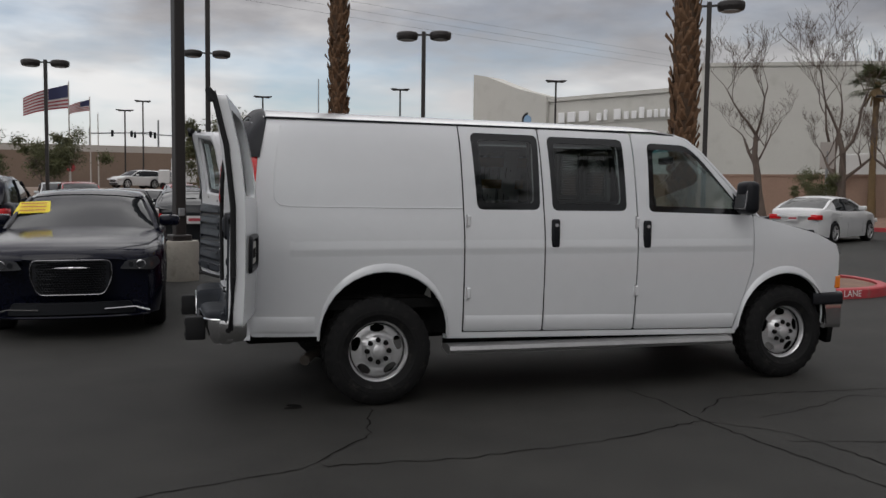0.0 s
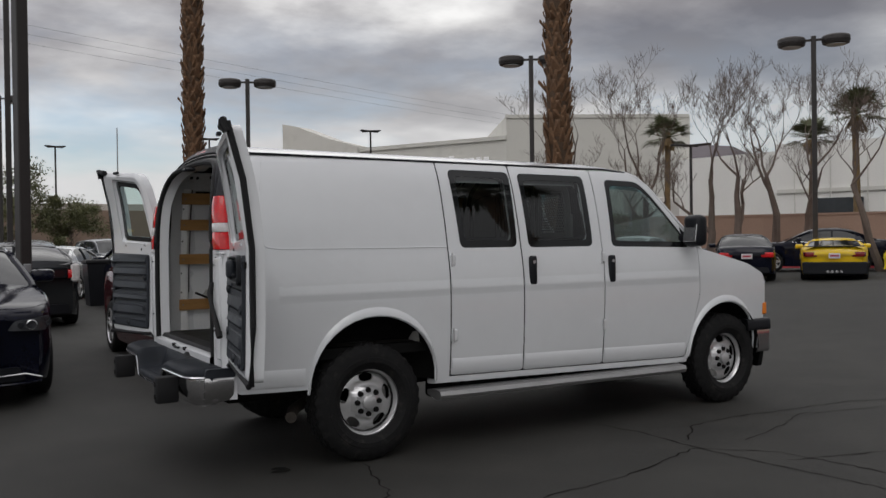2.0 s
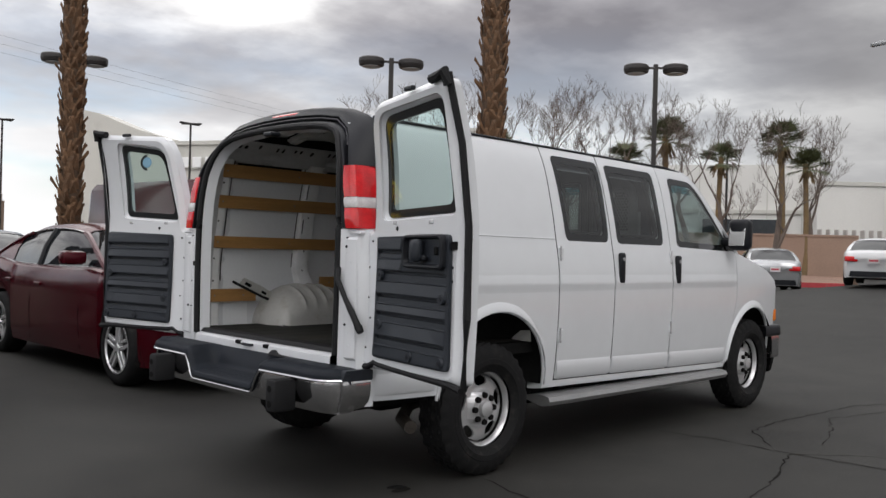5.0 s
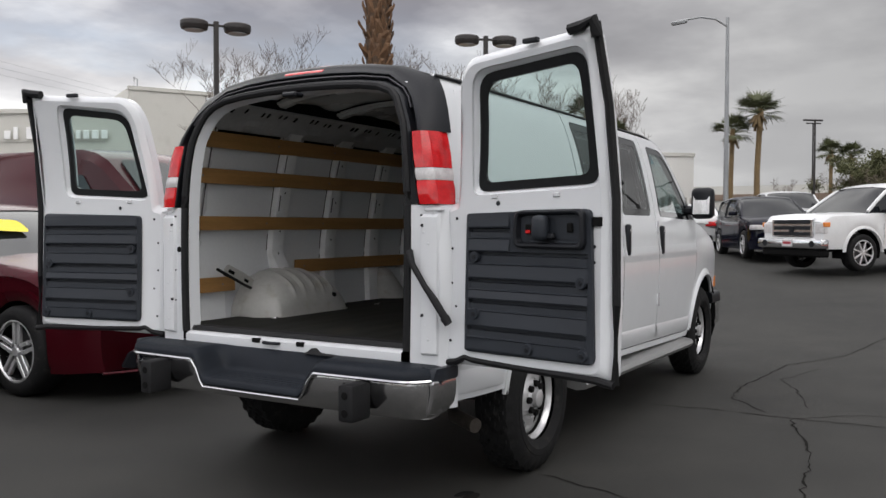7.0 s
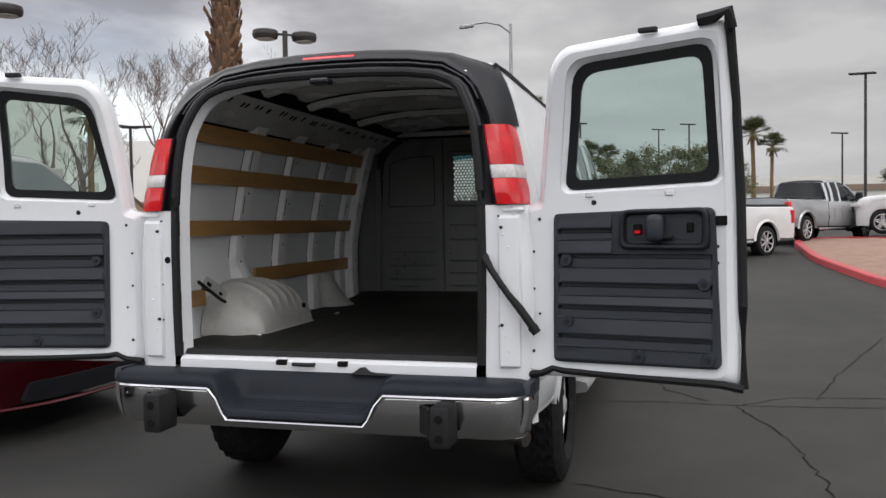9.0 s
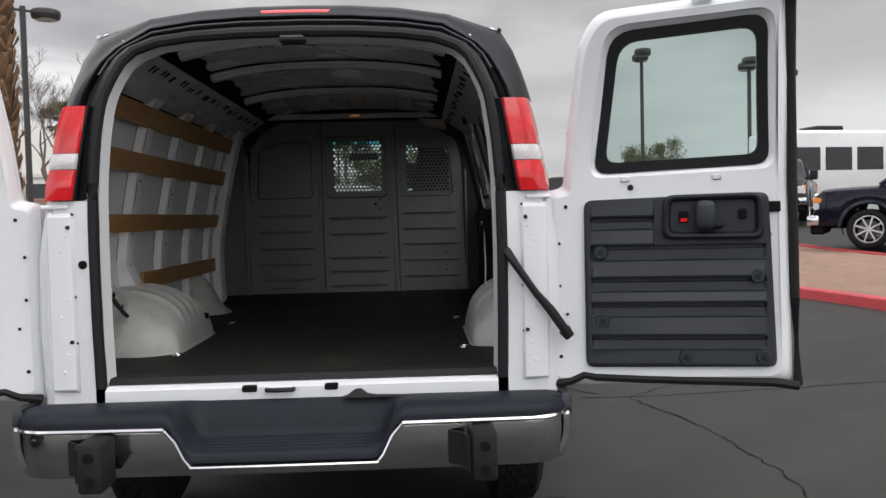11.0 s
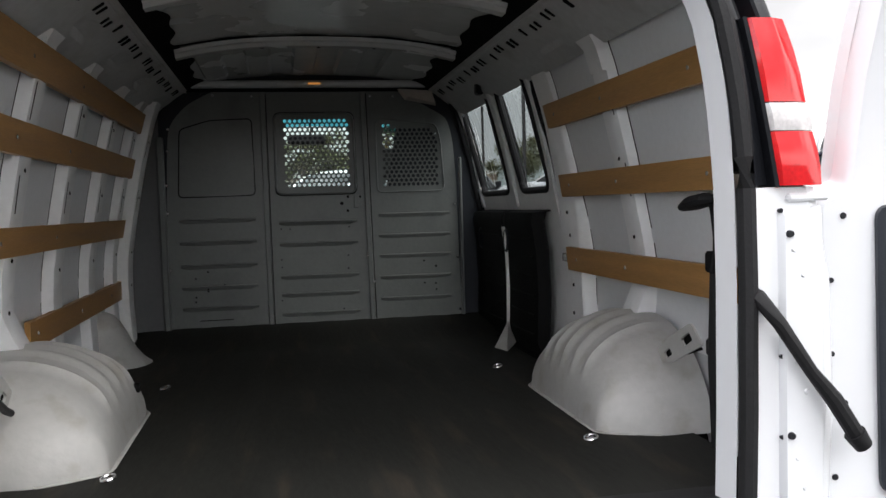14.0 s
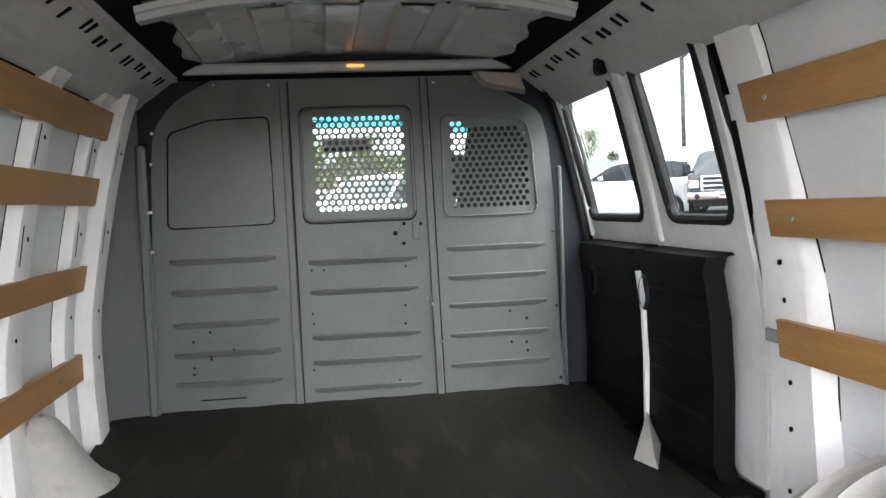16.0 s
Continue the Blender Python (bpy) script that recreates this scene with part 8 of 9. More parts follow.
part("grille_backing", sheet(gout, [], lambda y, z: Vector((nz + 0.008, y, z)), 9.0, 0.02, (-1, 0, 0)), MATTE, gr)
part("grille_rim", tube(B(), [(nz + 0.030 - 0.04 * (y / 0.47) ** 2, y, z) for y, z in gout + [gout[0]]], 0.008, 6), surface("dark_chrome", (0.16, 0.16, 0.17), 0.25, 1.0), gr)
part("grille_wing", loft(B(), [[(nz + 0.045, y, 0.712 - h), (nz + 0.052, y, 0.712), (nz + 0.045, y, 0.712 + h * 0.6)] for y, h in ((-0.20, 0.002), (-0.10, 0.010), (-0.03, 0.013), (0.0, 0.018), (0.03, 0.013), (0.10, 0.010), (0.20, 0.002))], closed=False), CHROME, gr, "chrome wing bar")
for s in (-1, 1):
    part("bumper_blade", tube(B(), [(nz + 0.012, s * 0.30, 0.30), (nz - 0.035, s * 0.58, 0.31), (nz - 0.10, s * 0.72, 0.262)], 0.008, 5), CHROME, blk)
    lampface = part("headlamp", sheet(rounded([(0.44, 0.695), (0.76, 0.672), (0.83, 0.735), (0.80, 0.805), (0.50, 0.775)], 0.025), [], lambda y, z, s=s: Vector((nz + 0.014 - 0.19 * (y / 0.82) ** 3 - max(0, y - 0.70) * 0.6, s * y, z)), 0.04, 0.03, (-1, 0, 0)), SMOKED, blk, "smoked headlamp")
    part("lamp_ring", revolve(B(), [(0.040, -0.004), (0.046, 0.004), (0.040, 0.008)], 18), CHROME, lampface).matrix_local = pose(nz - 0.062, s * 0.64, 0.735, 0, 0, -90)
    part("lamp_bezel", rod(B(), (nz - 0.14, s * 0.55, 0.735), (nz - 0.035, s * 0.55, 0.735), 0.030, 0.028, 18), CAP, blk)
    part("front_seat", boxed(-0.25, 0.05, s * 0.38 - 0.22, s * 0.38 + 0.22, 0.6, 1.22, 0.08, seg=2), SEAT, blk)
stk = part("windscreen_sticker", sheet([(-0.76, 0.10), (-0.38, 0.12), (-0.40, 0.27), (-0.72, 0.25)], [], lambda y, v: Vector((nz - 1.52 - v * 1.62, y * 1.0, 1.105 + v * 0.85)), 0.1), STICKER, blk, "yellow price sticker on the windscreen")
for k in range(3):
    part("sticker_bar", sheet([(-0.70, 0.125 + 0.045 * k), (-0.43, 0.135 + 0.045 * k), (-0.43, 0.147 + 0.045 * k), (-0.70, 0.137 + 0.045 * k)], [], lambda y, v: Vector((nz - 1.505 - v * 1.62, y, 1.116 + v * 0.85)), 0.1), STICKRED, stk)

# the maroon sedan beside the van's left rear
mar = car("maroon_sedan", "dark maroon four-door sedan beside the white van", "saloon", P_MAROON, spot_at(0.62, 4.87, -90), 5, (1.02, 1.0, 1.01))
stk = part("windscreen_sticker", sheet(rounded([(0.12, 0.12), (0.45, 0.10), (0.45, 0.22), (0.12, 0.24)], 0.055), [], lambda y, v: Vector((nz - 1.50 - v * 1.62, y - 0.72, 1.150 + v * 0.85)), 0.1), STICKER, mar, "yellow price sticker on the windscreen")
for s in (-1, 1):
    part("side_marker", boxed(2.10, 2.26, s * 0.875 - 0.02, s * 0.875 + 0.02, 0.60, 0.63, 0.008), AMBER, mar)
# grey hatchback behind the lamp post
hb_ = car("grey_hatchback", "dark grey hatchback seen from behind, black tailgate", "hatch", P_COAL, spot_at(-0.85, 12.6, 90), 7)
part("tailgate_glass", boxed(-2.225, -2.19, -0.60, 0.60, 0.86, 1.06, 0.02), CARGLASS, hb_)
for s in (-1, 1):
    part("upright_tail_lamp", boxed(-2.24, -2.10, s * 0.72 - 0.07, s * 0.72 + 0.07, 0.80, 1.12, 0.03), CLEARLENS, hb_)
# maroon van beyond the maroon sedan
mv = thing("maroon_van", "tall dark maroon van parked behind a sedan", "van", spot_at(2.95, 6.80, -90))
part("body", loft(B(), [[(x, -0.95 * k, 0.35), (x, -0.98 * k, 0.9), (x, -0.93 * k, 1.35), (x, -0.88 * k, zt - 0.10), (x, -0.80 * k, zt), (x, 0, zt + 0.04), (x, 0.80 * k, zt), (x, 0.88 * k, zt - 0.10), (x, 0.93 * k, 1.35), (x, 0.98 * k, 0.9), (x, 0.95 * k, 0.35)] for x, zt, k in ((-2.75, 2.13, 0.97), (-2.65, 2.20, 1.0), (1.0, 2.16, 1.0), (1.25, 2.11, 1.0), (1.45, 2.02, 1.0), (2.15, 1.46, 1.0), (2.3, 1.36, 1.0), (2.75, 1.22, 0.96), (2.85, 1.0, 0.93))]), P_MAROON, mv)
for s in (-1, 1):
    part("side_window", sheet(rounded([(0.35, 1.40), (1.55, 1.40), (1.15, 1.86), (0.40, 1.88)], 0.05), [], lambda x, z, s=s: Vector((x, s * (0.938 - 0.08 * (z - 1.35)), z)), 0.2, 0.01, (0, s, 0)), CARGLASS, mv)
    for x in (-1.55, 1.9):
        alloy(mv, x, s * 0.95, s, 0.37, 5)
part("windscreen", sheet(rounded([(-0.78, 0.05), (0.78, 0.05), (0.66, 0.70), (-0.66, 0.70)], 0.06), [], lambda y, v: Vector((2.14 - v * 0.96, y, 1.48 + v * 0.76 + 0.02)), 0.2, 0.01, (1, 0, 0.5)), CARGLASS, mv)

# the row beside the wall
car("white_sedan", "white compact sedan parked tail out", "compact", P_WHITE, spot_at(18.6, 15.4, 25), 5, group="row of parked cars")
car("black_sedan", "black sedan with red tail lamps parked nose in", "compact", P_BLACK, spot_at(20.3, 12.6, 42), 5, group="row of parked cars")
vet = car("yellow_sports_car", "yellow sports car with black rear panel parked nose in", "sport", P_YELLOW, spot_at(22.4, 10.8, 35), 10, group="row of parked cars", rear_lamp=surface("smoked_red_lens", (0.20, 0.012, 0.012), 0.12, coat=0.6))
part("rear_panel", boxed(-2.275, -2.18, -0.88, 0.88, 0.18, 0.55, 0.03), CAP, vet, "black lower rear panel")
part("spoiler", boxed(-2.26, -2.08, -0.80, 0.80, 1.0, 1.03, 0.01), CAP, vet)
for y in (-0.18, -0.06, 0.06, 0.18):
    part("exhaust_tip", rod(B(), (-2.26, y, 0.27), (-2.32, y, 0.27), 0.045, 0.045, 14), CHROME, vet)
car("silver_sedan", "pale silver sedan with red tail lamps parked nose in", "sedan", P_SILVER, spot_at(25.4, 8.6, 30), 5, (0.97, 0.98, 1), group="row of parked cars")
car("black_suv", "black long-bonnet car parked across the row", "sedan", P_BLACK, spot_at(26.2, 14.0, 130), 5, (1.0, 1.0, 1.08), group="row of parked cars")
car("white_sedan", "white four-door sedan seen from behind", "sedan", P_WHITE, spot_at(24.9, 4.7, 12), 5, (0.95, 0.97, 0.98))
car("dark_wagon", "dark blue-black crossover with a wide chrome grille", "suv", P_BLACK, spot_at(20.9, 1.75, 205), 5, (1.0, 1.0, 0.98))
car("white_suv", "white sport utility vehicle behind other cars", "suv", P_WHITE, spot_at(26.6, 2.0, 200), 5, (1.05, 1.05, 1.08))
for i, (x, y, h, sh, pn, nm) in enumerate(((40.5, 6.2, 100, "sedan", P_WHITE, "white"), (44, 8.5, 100, "compact", P_BLUE, "light blue"), (43.0, 3.2, 100, "suv", P_GREY, "grey"), (33.5, -1.5, 190, "suv", P_BLACK, "black"), (36.5, -5.0, 190, "sedan", P_GREY, "grey"), (41, -3, 100, "suv", P_SILVER, "silver"))):
    car(f"{nm.replace(' ', '_')}_car", f"distant {nm} car in the far part of the lot", sh, pn, spot_at(x, y, h), 5, group="distant parked cars")
# far rows behind the van
ROW = [(-11.0, 36.0, -80, "suv", P_WHITE, "white"), (-14.0, 36.2, -80, "suv", P_GREY, "grey"), (-9.5, 40.0, -80, "sedan", P_SILVER, "silver"), (-6.5, 40.2, -80, "suv", P_WHITE, "white"), (-3.4, 40.3, -80, "sedan", P_BLACK, "black"), (-0.4, 40.5, -80, "suv", P_RED, "red"), (-2.6, 21.6, 90, "sedan", P_BLACK, "black"), (0.9, 20.0, 65, "compact", P_SILVER, "silver"), (-8.0, 33.5, -80, "suv", P_BLACK, "black"), (-4.9, 33.8, -80, "suv", P_RED, "red"), (-1.9, 33.6, -80, "compact", P_WHITE, "white"), (1.6, 33.9, -80, "suv", P_GREY, "grey"), (4.6, 33.4, -80, "suv", P_GREY, "grey"), (-5.2, 14.6, 90, "suv", P_BLACK, "black"), (2.2, 15.6, 90, "sedan", P_BLACK, "black")]
for x, y, h, sh, pn, nm in ROW:
    car(f"{nm.replace(' ', '_')}_car", f"{nm} car in the far rows of the lot", sh, pn, spot_at(x, y, h), 5, group="far rows of parked cars")

for x, y, h in ((-3.55, 66.0, 215), (-1.6, 67.5, 205)):
    car("white_suv", "white sport utility vehicle on the raised road below the wall", "suv", P_WHITE, pose(x, y, 1.43, 0, 0, h), 5, (0.86, 0.9, 0.86), group="cars on the raised road")


def pickup(name, label, body_paint, m, L=6.2, dark_bed=True, chrome=True):
    t = thing(name, label, "pickup", m, "pickups")
    n = L / 2
    W2, r = 1.0, 0.40
    fa, ra = n - 1.0, n - 1.0 - 0.655 * L + 0.05
    prof = [(0, 1.06), (0.04, 1.16), (0.25, 1.205), (1.25, 1.25), (1.5, 1.26), (3.35, 1.26), (3.4, 1.26)]

    def low(s):
        z = 0.48
        for a in (n - fa, n - ra):
            d = abs(s - a)
            if d < 0.50:
                z = max(z, 0.42 + math.sqrt(0.25 - d * d))
        return min(z, 0.96)

    def rows(sa, sb, topz, k=1.0):
        st = sorted(set(list(np.linspace(sa, sb, 22)) + [v for a in (n - fa, n - ra) for v in (a - 0.5, a - 0.47, a - 0.35, a, a + 0.35, a + 0.47, a + 0.5) if sa < v < sb]))
        out = []
        for s in st:
            zt = topz(s)
            w = W2 * (1 - 0.10 * max(0, 1 - s / 0.35) ** 2) * k
            zb = low(s)
            h = zt - zb
            pr = [(0.97, zb), (1.0, zb + h * 0.3), (0.995, zb + h * 0.7), (0.96, zt - 0.03), (0.90, zt), (0.4, zt + 0.03), (0.0, zt + 0.035)]
            out.append([(n - s, -w * a, z) for a, z in pr] + [(n - s, w * a, z) for a, z in pr[-2::-1]])
        return out

    bm = B()
    rr = rows(0.0, 3.45, lambda s: curve_at(prof, s))
    loft(bm, rr, closed=False)
    bm.faces.new([bm.verts.new(p) for p in rr[0]])
    part("cab_body", bm, body_paint, t)
    bm = B()
    rr = rows(3.50, L, lambda s: 1.30)
    loft(bm, rr, closed=False)
    bm.faces.new([bm.verts.new(p) for p in rr[-1]])
    part("bed", bm, body_paint, t)
    part("bed_cover", boxed(-n + 0.06, n - 3.55, -0.86, 0.86, 1.315, 1.365, 0.02), CAP, t)
    cab = [(1.15, 1.24), (1.75, 1.72), (2.05, 1.88), (2.6, 1.93), (3.2, 1.90), (3.40, 1.84), (3.46, 1.26)]

    def crow(s, g_=0.0):
        zr = curve_at(cab, s)
        k = max(0.02, min(1, (zr - 1.24) / 0.6))
        wb_, wr = 0.89, 0.89 - 0.17 * k
        pr = [(wb_, 1.235), ((wb_ + wr) / 2 + 0.01, 1.235 + (zr - 1.235) * 0.5), (wr, 1.235 + (zr - 1.235) * 0.88), (wr * 0.9, 1.235 + (zr - 1.235) * 0.97), (wr * 0.4, zr + 0.012), (0, zr + 0.015)]
        return [(n - s, -(y + g_), z + g_) for y, z in pr] + [(n - s, y + g_, z + g_) for y, z in pr[-2::-1]]
    part("cab_glass", loft(B(), [crow(s) for s in np.linspace(1.15, 3.46, 26)], closed=False), CARGLASS, t, "dark cab windows")
    part("roof", loft(B(), [crow(s, 0.007)[2:-2] for s in np.linspace(1.92, 3.40, 10)], closed=False), body_paint, t)
    for sg in (-1, 1):
        i0, i1, i2 = (0, 1, 2) if sg < 0 else (-1, -2, -3)
        part("windscreen_pillar", tube(B(), [crow(s, 0.01)[i2] for s in np.linspace(1.2, 1.95, 6)], 0.04, 6), body_paint, t)
        for s, w in ((2.55, 0.035), (3.05, 0.05), (3.38, 0.05)):
            part("door_pillar", tube(B(), [crow(s, 0.006)[i] for i in (i0, i1, i2)], w, 6), body_paint, t)
        for a in (fa, ra):
            alloy(t, a, sg * 0.985, sg, r, 8, 0.26)
            part("wheel_well", loft(B(), [[(a + 0.49 * math.cos(f), sg * y_, 0.42 + 0.49 * math.sin(f)) for y_ in (0.96, 0.6)] for f in np.linspace(-0.3, math.pi + 0.3, 12)], closed=False), MATTE, t)
        part("step_bar", tube(B(), [(fa - 0.6, sg * 1.0, 0.40), (ra + 0.65, sg * 1.0, 0.40)], 0.045, 8), CHROME, t)
        part("headlamp", boxed(n - 0.12, n + 0.015, sg * 0.80 - 0.14, sg * 0.80 + 0.14, 0.80, 1.04, 0.03), CLEARLENS, t)
        part("fog_lamp", rod(B(), (n + 0.10, sg * 0.72, 0.59), (n + 0.146, sg * 0.72, 0.59), 0.075, 0.07, 16), CAP, t)
        for a in (fa, ra):
            part("wheel_flare", loft(B(), [[(a + rr * math.cos(f), sg * yy, 0.42 + rr * math.sin(f)) for rr, yy in ((0.565, 0.985), (0.53, 1.015), (0.50, 1.02), (0.485, 0.97))] for f in np.linspace(0.0, math.pi, 16)], closed=False), body_paint, t)
        part("turn_lamp", boxed(n - 0.14, n + 0.018, sg * 0.93 - 0.03, sg * 0.93 + 0.03, 0.95, 1.05, 0.01), AMBER, t)
        part("tail_lamp", boxed(-n - 0.012, -n + 0.16, sg * 0.925 - 0.075, sg * 0.925 + 0.075, 0.85, 1.22, 0.02), REDLENS, t)
        part("door_mirror", boxed(n - 1.72, n - 1.58, min(sg * 0.98, sg * 1.20), max(sg * 0.98, sg * 1.20), 1.24, 1.54, 0.035), CAP, t)
        part("mirror_arm", boxed(n - 1.68, n - 1.62, min(sg * 0.85, sg * 1.0), max(sg * 0.85, sg * 1.0), 1.27, 1.33, 0.01), CAP, t)
        for s in (1.55, 2.62, 3.10):
            part("door_seam", tube(B(), [(n - s, sg * (1.001 * k), z) for k, z in ((0.97, 0.52), (1.0, 0.75), (0.995, 1.0), (0.95, 1.22))], 0.005, 4), MATTE, t)
        part("door_handle", boxed(n - 2.50, n - 2.34, min(sg * 0.97, sg * 1.008), max(sg * 0.97, sg * 1.008), 1.08, 1.115, 0.008), CHROME, t)
    gr_ = part("grille", boxed(n - 0.08, n + 0.03, -0.64, 0.64, 0.72, 1.14, 0.03), CHROME if chrome else CAP, t, "chrome grille")
    for z in (0.80, 0.93, 1.06):
        part("grille_slot", boxed(n + 0.022, n + 0.036, -0.56, 0.56, z - 0.042, z + 0.042, 0.006), CAP, gr_)
    part("badge", rod(B(), (n + 0.03, 0, 0.90), (n + 0.05, 0, 0.90), 0.075, 0.07, 20), CAP, gr_)
    part("front_bumper", boxed(n - 0.10, n + 0.14, -0.98, 0.98, 0.48, 0.70, 0.05, seg=2), CHROME, t, "chrome front bumper")
    part("valance", boxed(n - 0.20, n + 0.08, -0.90, 0.90, 0.30, 0.50, 0.04), MATTE, t)
    plate_at(t, n + 0.15, 0, 0.60, 1)
    part("rear_bumper", boxed(-n - 0.14, -n + 0.06, -0.96, 0.96, 0.50, 0.68, 0.04), CHROME, t, "chrome rear bumper")
    part("underside", boxed(-n + 0.2, n - 0.2, -0.7, 0.7, 0.42, 0.70, 0.02), MATTE, t)
    return t


# front wheel near (16.2, -0.7), rear wheel near (18.4, -3.5)
pickup("white_pickup", "white heavy-duty extended-cab pickup with a chrome grille", P_WHITE, spot_at(18.32, -1.74, 140))
pickup("silver_pickup", "silver crew pickup seen from its tail quarter", P_SILVER, spot_at(25.2, -5.5, -35), 5.9, chrome=False)
pickup("black_pickup", "black crew pickup behind the kerbed island", P_BLACK, spot_at(12.6, -11.6, 60), 6.0)
# motorhome behind the island
rv = thing("motorhome", "large grey and silver motorhome with dark swooshes", "motorhome", spot_at(26.3, -23.2, 120))
part("body", loft(B(), [[(x, -1.25, 0.6), (x, -1.25, z - 0.25), (x, -1.1, z), (x, 1.1, z), (x, 1.25, z - 0.25), (x, 1.25, 0.6)] for x, z in ((-4.5, 3.2), (3.2, 3.25), (4.0, 2.9), (4.4, 2.0), (4.5, 0.9))]), P_SILVER, rv)
part("windscreen", sheet(rounded([(-1.0, 1.5), (1.0, 1.5), (0.95, 2.6), (-0.95, 2.6)], 0.1), [], lambda y, z: Vector((4.55 - max(0, z - 2.0) * 0.6, y, z)), 0.3, 0.02, (-1, 0, 0)), CARGLASS, rv)
part("roof_unit", boxed(-0.5, 0.5, -0.4, 0.4, 3.22, 3.5, 0.06), P_SILVER, rv)
for s in (-1, 1):
    part("side_stripe", sheet(rounded([(-4.2, 1.2), (3.0, 1.6), (3.6, 2.1), (-4.2, 1.9)], 0.1), [], lambda x, z, s=s: Vector((x, s * 1.256, z)), 0.5, 0.006, (0, s, 0)), CARGLASS, rv)
    for x in (-2.4, 2.9):
        alloy(rv, x, s * 1.24, s, 0.45, 6)
# black bin near the far row
bn = thing("litter_bin", "tall black plastic bin standing on the lot", "bin", pose(1.25, 16.0, 0))
part("bin_body", loft(B(), [[(-w, -w, z), (w, -w, z), (w, w, z), (-w, w, z)] for z, w in ((0, 0.30), (0.95, 0.36), (1.0, 0.36))]), CAP, bn)
part("lid", boxed(-0.39, 0.39, -0.39, 0.39, 1.0, 1.10, 0.03), RUBBER, bn)

# vehicles beyond the kerbed island, seen through the van's side windows and over its rear door
pickup("black_pickup", "black pickup with a broad chrome grille facing the island", P_COAL, spot_at(23.0, -12.0, 152), 5.9)
car("white_suv", "white sport utility vehicle parked across the lot", "suv", P_WHITE, spot_at(25.0, -9.4, 70), 5, (1.05, 1.05, 1.1))
bus = thing("shuttle_bus", "tall white box-bodied shuttle bus with roof unit", "bus", spot_at(26.5, -15.0, 100))
part("body", boxed(-3.4, 2.2, -1.1, 1.1, 0.45, 3.0, 0.14, seg=3), P_WHITE, bus)
part("cab", loft(B(), [[(x, y * k, z) for y, z in ((-1.0, 0.45), (-1.0, zt - 0.25), (-0.85, zt), (0.85, zt), (1.0, zt - 0.25), (1.0, 0.45))] for x, zt, k in ((2.1, 2.3, 1.0), (2.6, 2.2, 0.98), (3.2, 1.45, 0.95), (4.0, 1.25, 0.90), (4.1, 0.9, 0.88))]), P_WHITE, bus)
part("roof_unit", boxed(-0.6, 0.5, -0.55, 0.55, 3.0, 3.2, 0.05), CAP, bus, "dark roof air unit")
for sg in (-1, 1):
    for k in range(4):
        part("side_window", boxed(-3.0 + 1.25 * k, -1.95 + 1.25 * k, sg * 1.105 - 0.012, sg * 1.105 + 0.012, 1.6, 2.4, 0.01), CARGLASS, bus)
    for x in (-2.2, 3.1):
        alloy(bus, x, sg * 0.98, sg, 0.40, 8, 0.26)

# ---- buildings, walls and distance ----
STUCCO = surface("cream_stucco", (0.58, 0.57, 0.53), 0.85, var=0.05, scale=0.4, fine=12, bump=0.15, dirt=(0.53, 0.52, 0.48))
WHITEWALL = surface("white_stucco", (0.72, 0.71, 0.68), 0.85, var=0.05, scale=0.4, fine=12, bump=0.15)
TANWALL = surface("tan_block_wall", (0.30, 0.205, 0.155), 0.9, var=0.12, scale=0.7, fine=14, bump=0.3)
BROWNBANK = surface("brown_retaining_wall", (0.205, 0.150, 0.115), 0.9, var=0.12, scale=0.25, fine=6, bump=0.2)
RAIL = surface("pale_concrete_barrier", (0.45, 0.42, 0.39), 0.85, var=0.08, scale=0.3, fine=8)
SIGNWHITE = surface("white_sign_letters", (0.88, 0.88, 0.88), 0.4, var=0.02)
HILL = surface("distant_hill", (0.125, 0.110, 0.122), 0.95, var=0.15, scale=0.01, fine=0.05)
DARKWIN = surface("dark_shop_window", (0.03, 0.035, 0.04), 0.15, var=0.2)


def wall_run(bm, a, b, thick, z0, z1):
    """An upright slab from a to b; its back lies away from the van."""
    a, b = Vector(a), Vector(b)
    d = (b - a).normalized()
    n = Vector((d.y, -d.x))
    if n.dot(a) < 0:
        n = -n
    p = [a, b, b + n * thick, a + n * thick]
    loft(bm, [[(q.x, q.y, z) for q in p] for z in (z0, z1)])
    return bm


show = thing("showroom_building", "long cream stucco car showroom with white sign", "building", pose(0, 0, 0))
A0, A1 = Vector((24.7, 63.0)), Vector((34.0, 44.4))
fd = (A1 - A0).normalized()
fn = Vector((-fd.y, fd.x))
if fn.dot(A0) > 0:
    fn = -fn
part("low_wing", wall_run(B(), A0, A1, 25, 0, 8.95), STUCCO, show)
part("parapet", wall_run(B(), A0 + fn * 0.15, A1 + fn * 0.15, 0.5, 8.75, 9.05), STUCCO, show)
# raking end wall of the wing
bm = B()
e = A0 - fd * 0.5
prof = [(e + fd * k, z) for k, z in ((0, 11.6), (1.5, 11.3), (5.0, 10.0), (8.0, 9.2))]
loft(bm, [[(p.x + fn.x * o, p.y + fn.y * o, z) for o, z in ((0.4, 0), (0.4, h), (-1.5, h), (-1.5, 0))] for p, h in prof])
part("end_wall", bm, STUCCO, show)
tall_end = Vector((46.0, 38.0))
part("tall_hall", wall_run(B(), A1, tall_end, 30, 0, 10.45), STUCCO, show)
part("parapet", wall_run(B(), A1 + fn * 0.1, tall_end + fn * 0.1, 0.4, 10.3, 10.55), STUCCO, show)
part("roof_ladder", tube(B(), [(34.6, 44.6, 10.4), (34.6, 44.6, 11.2), (35.2, 45.0, 11.2), (35.2, 45.0, 10.4)], 0.04, 5), GALV, show)
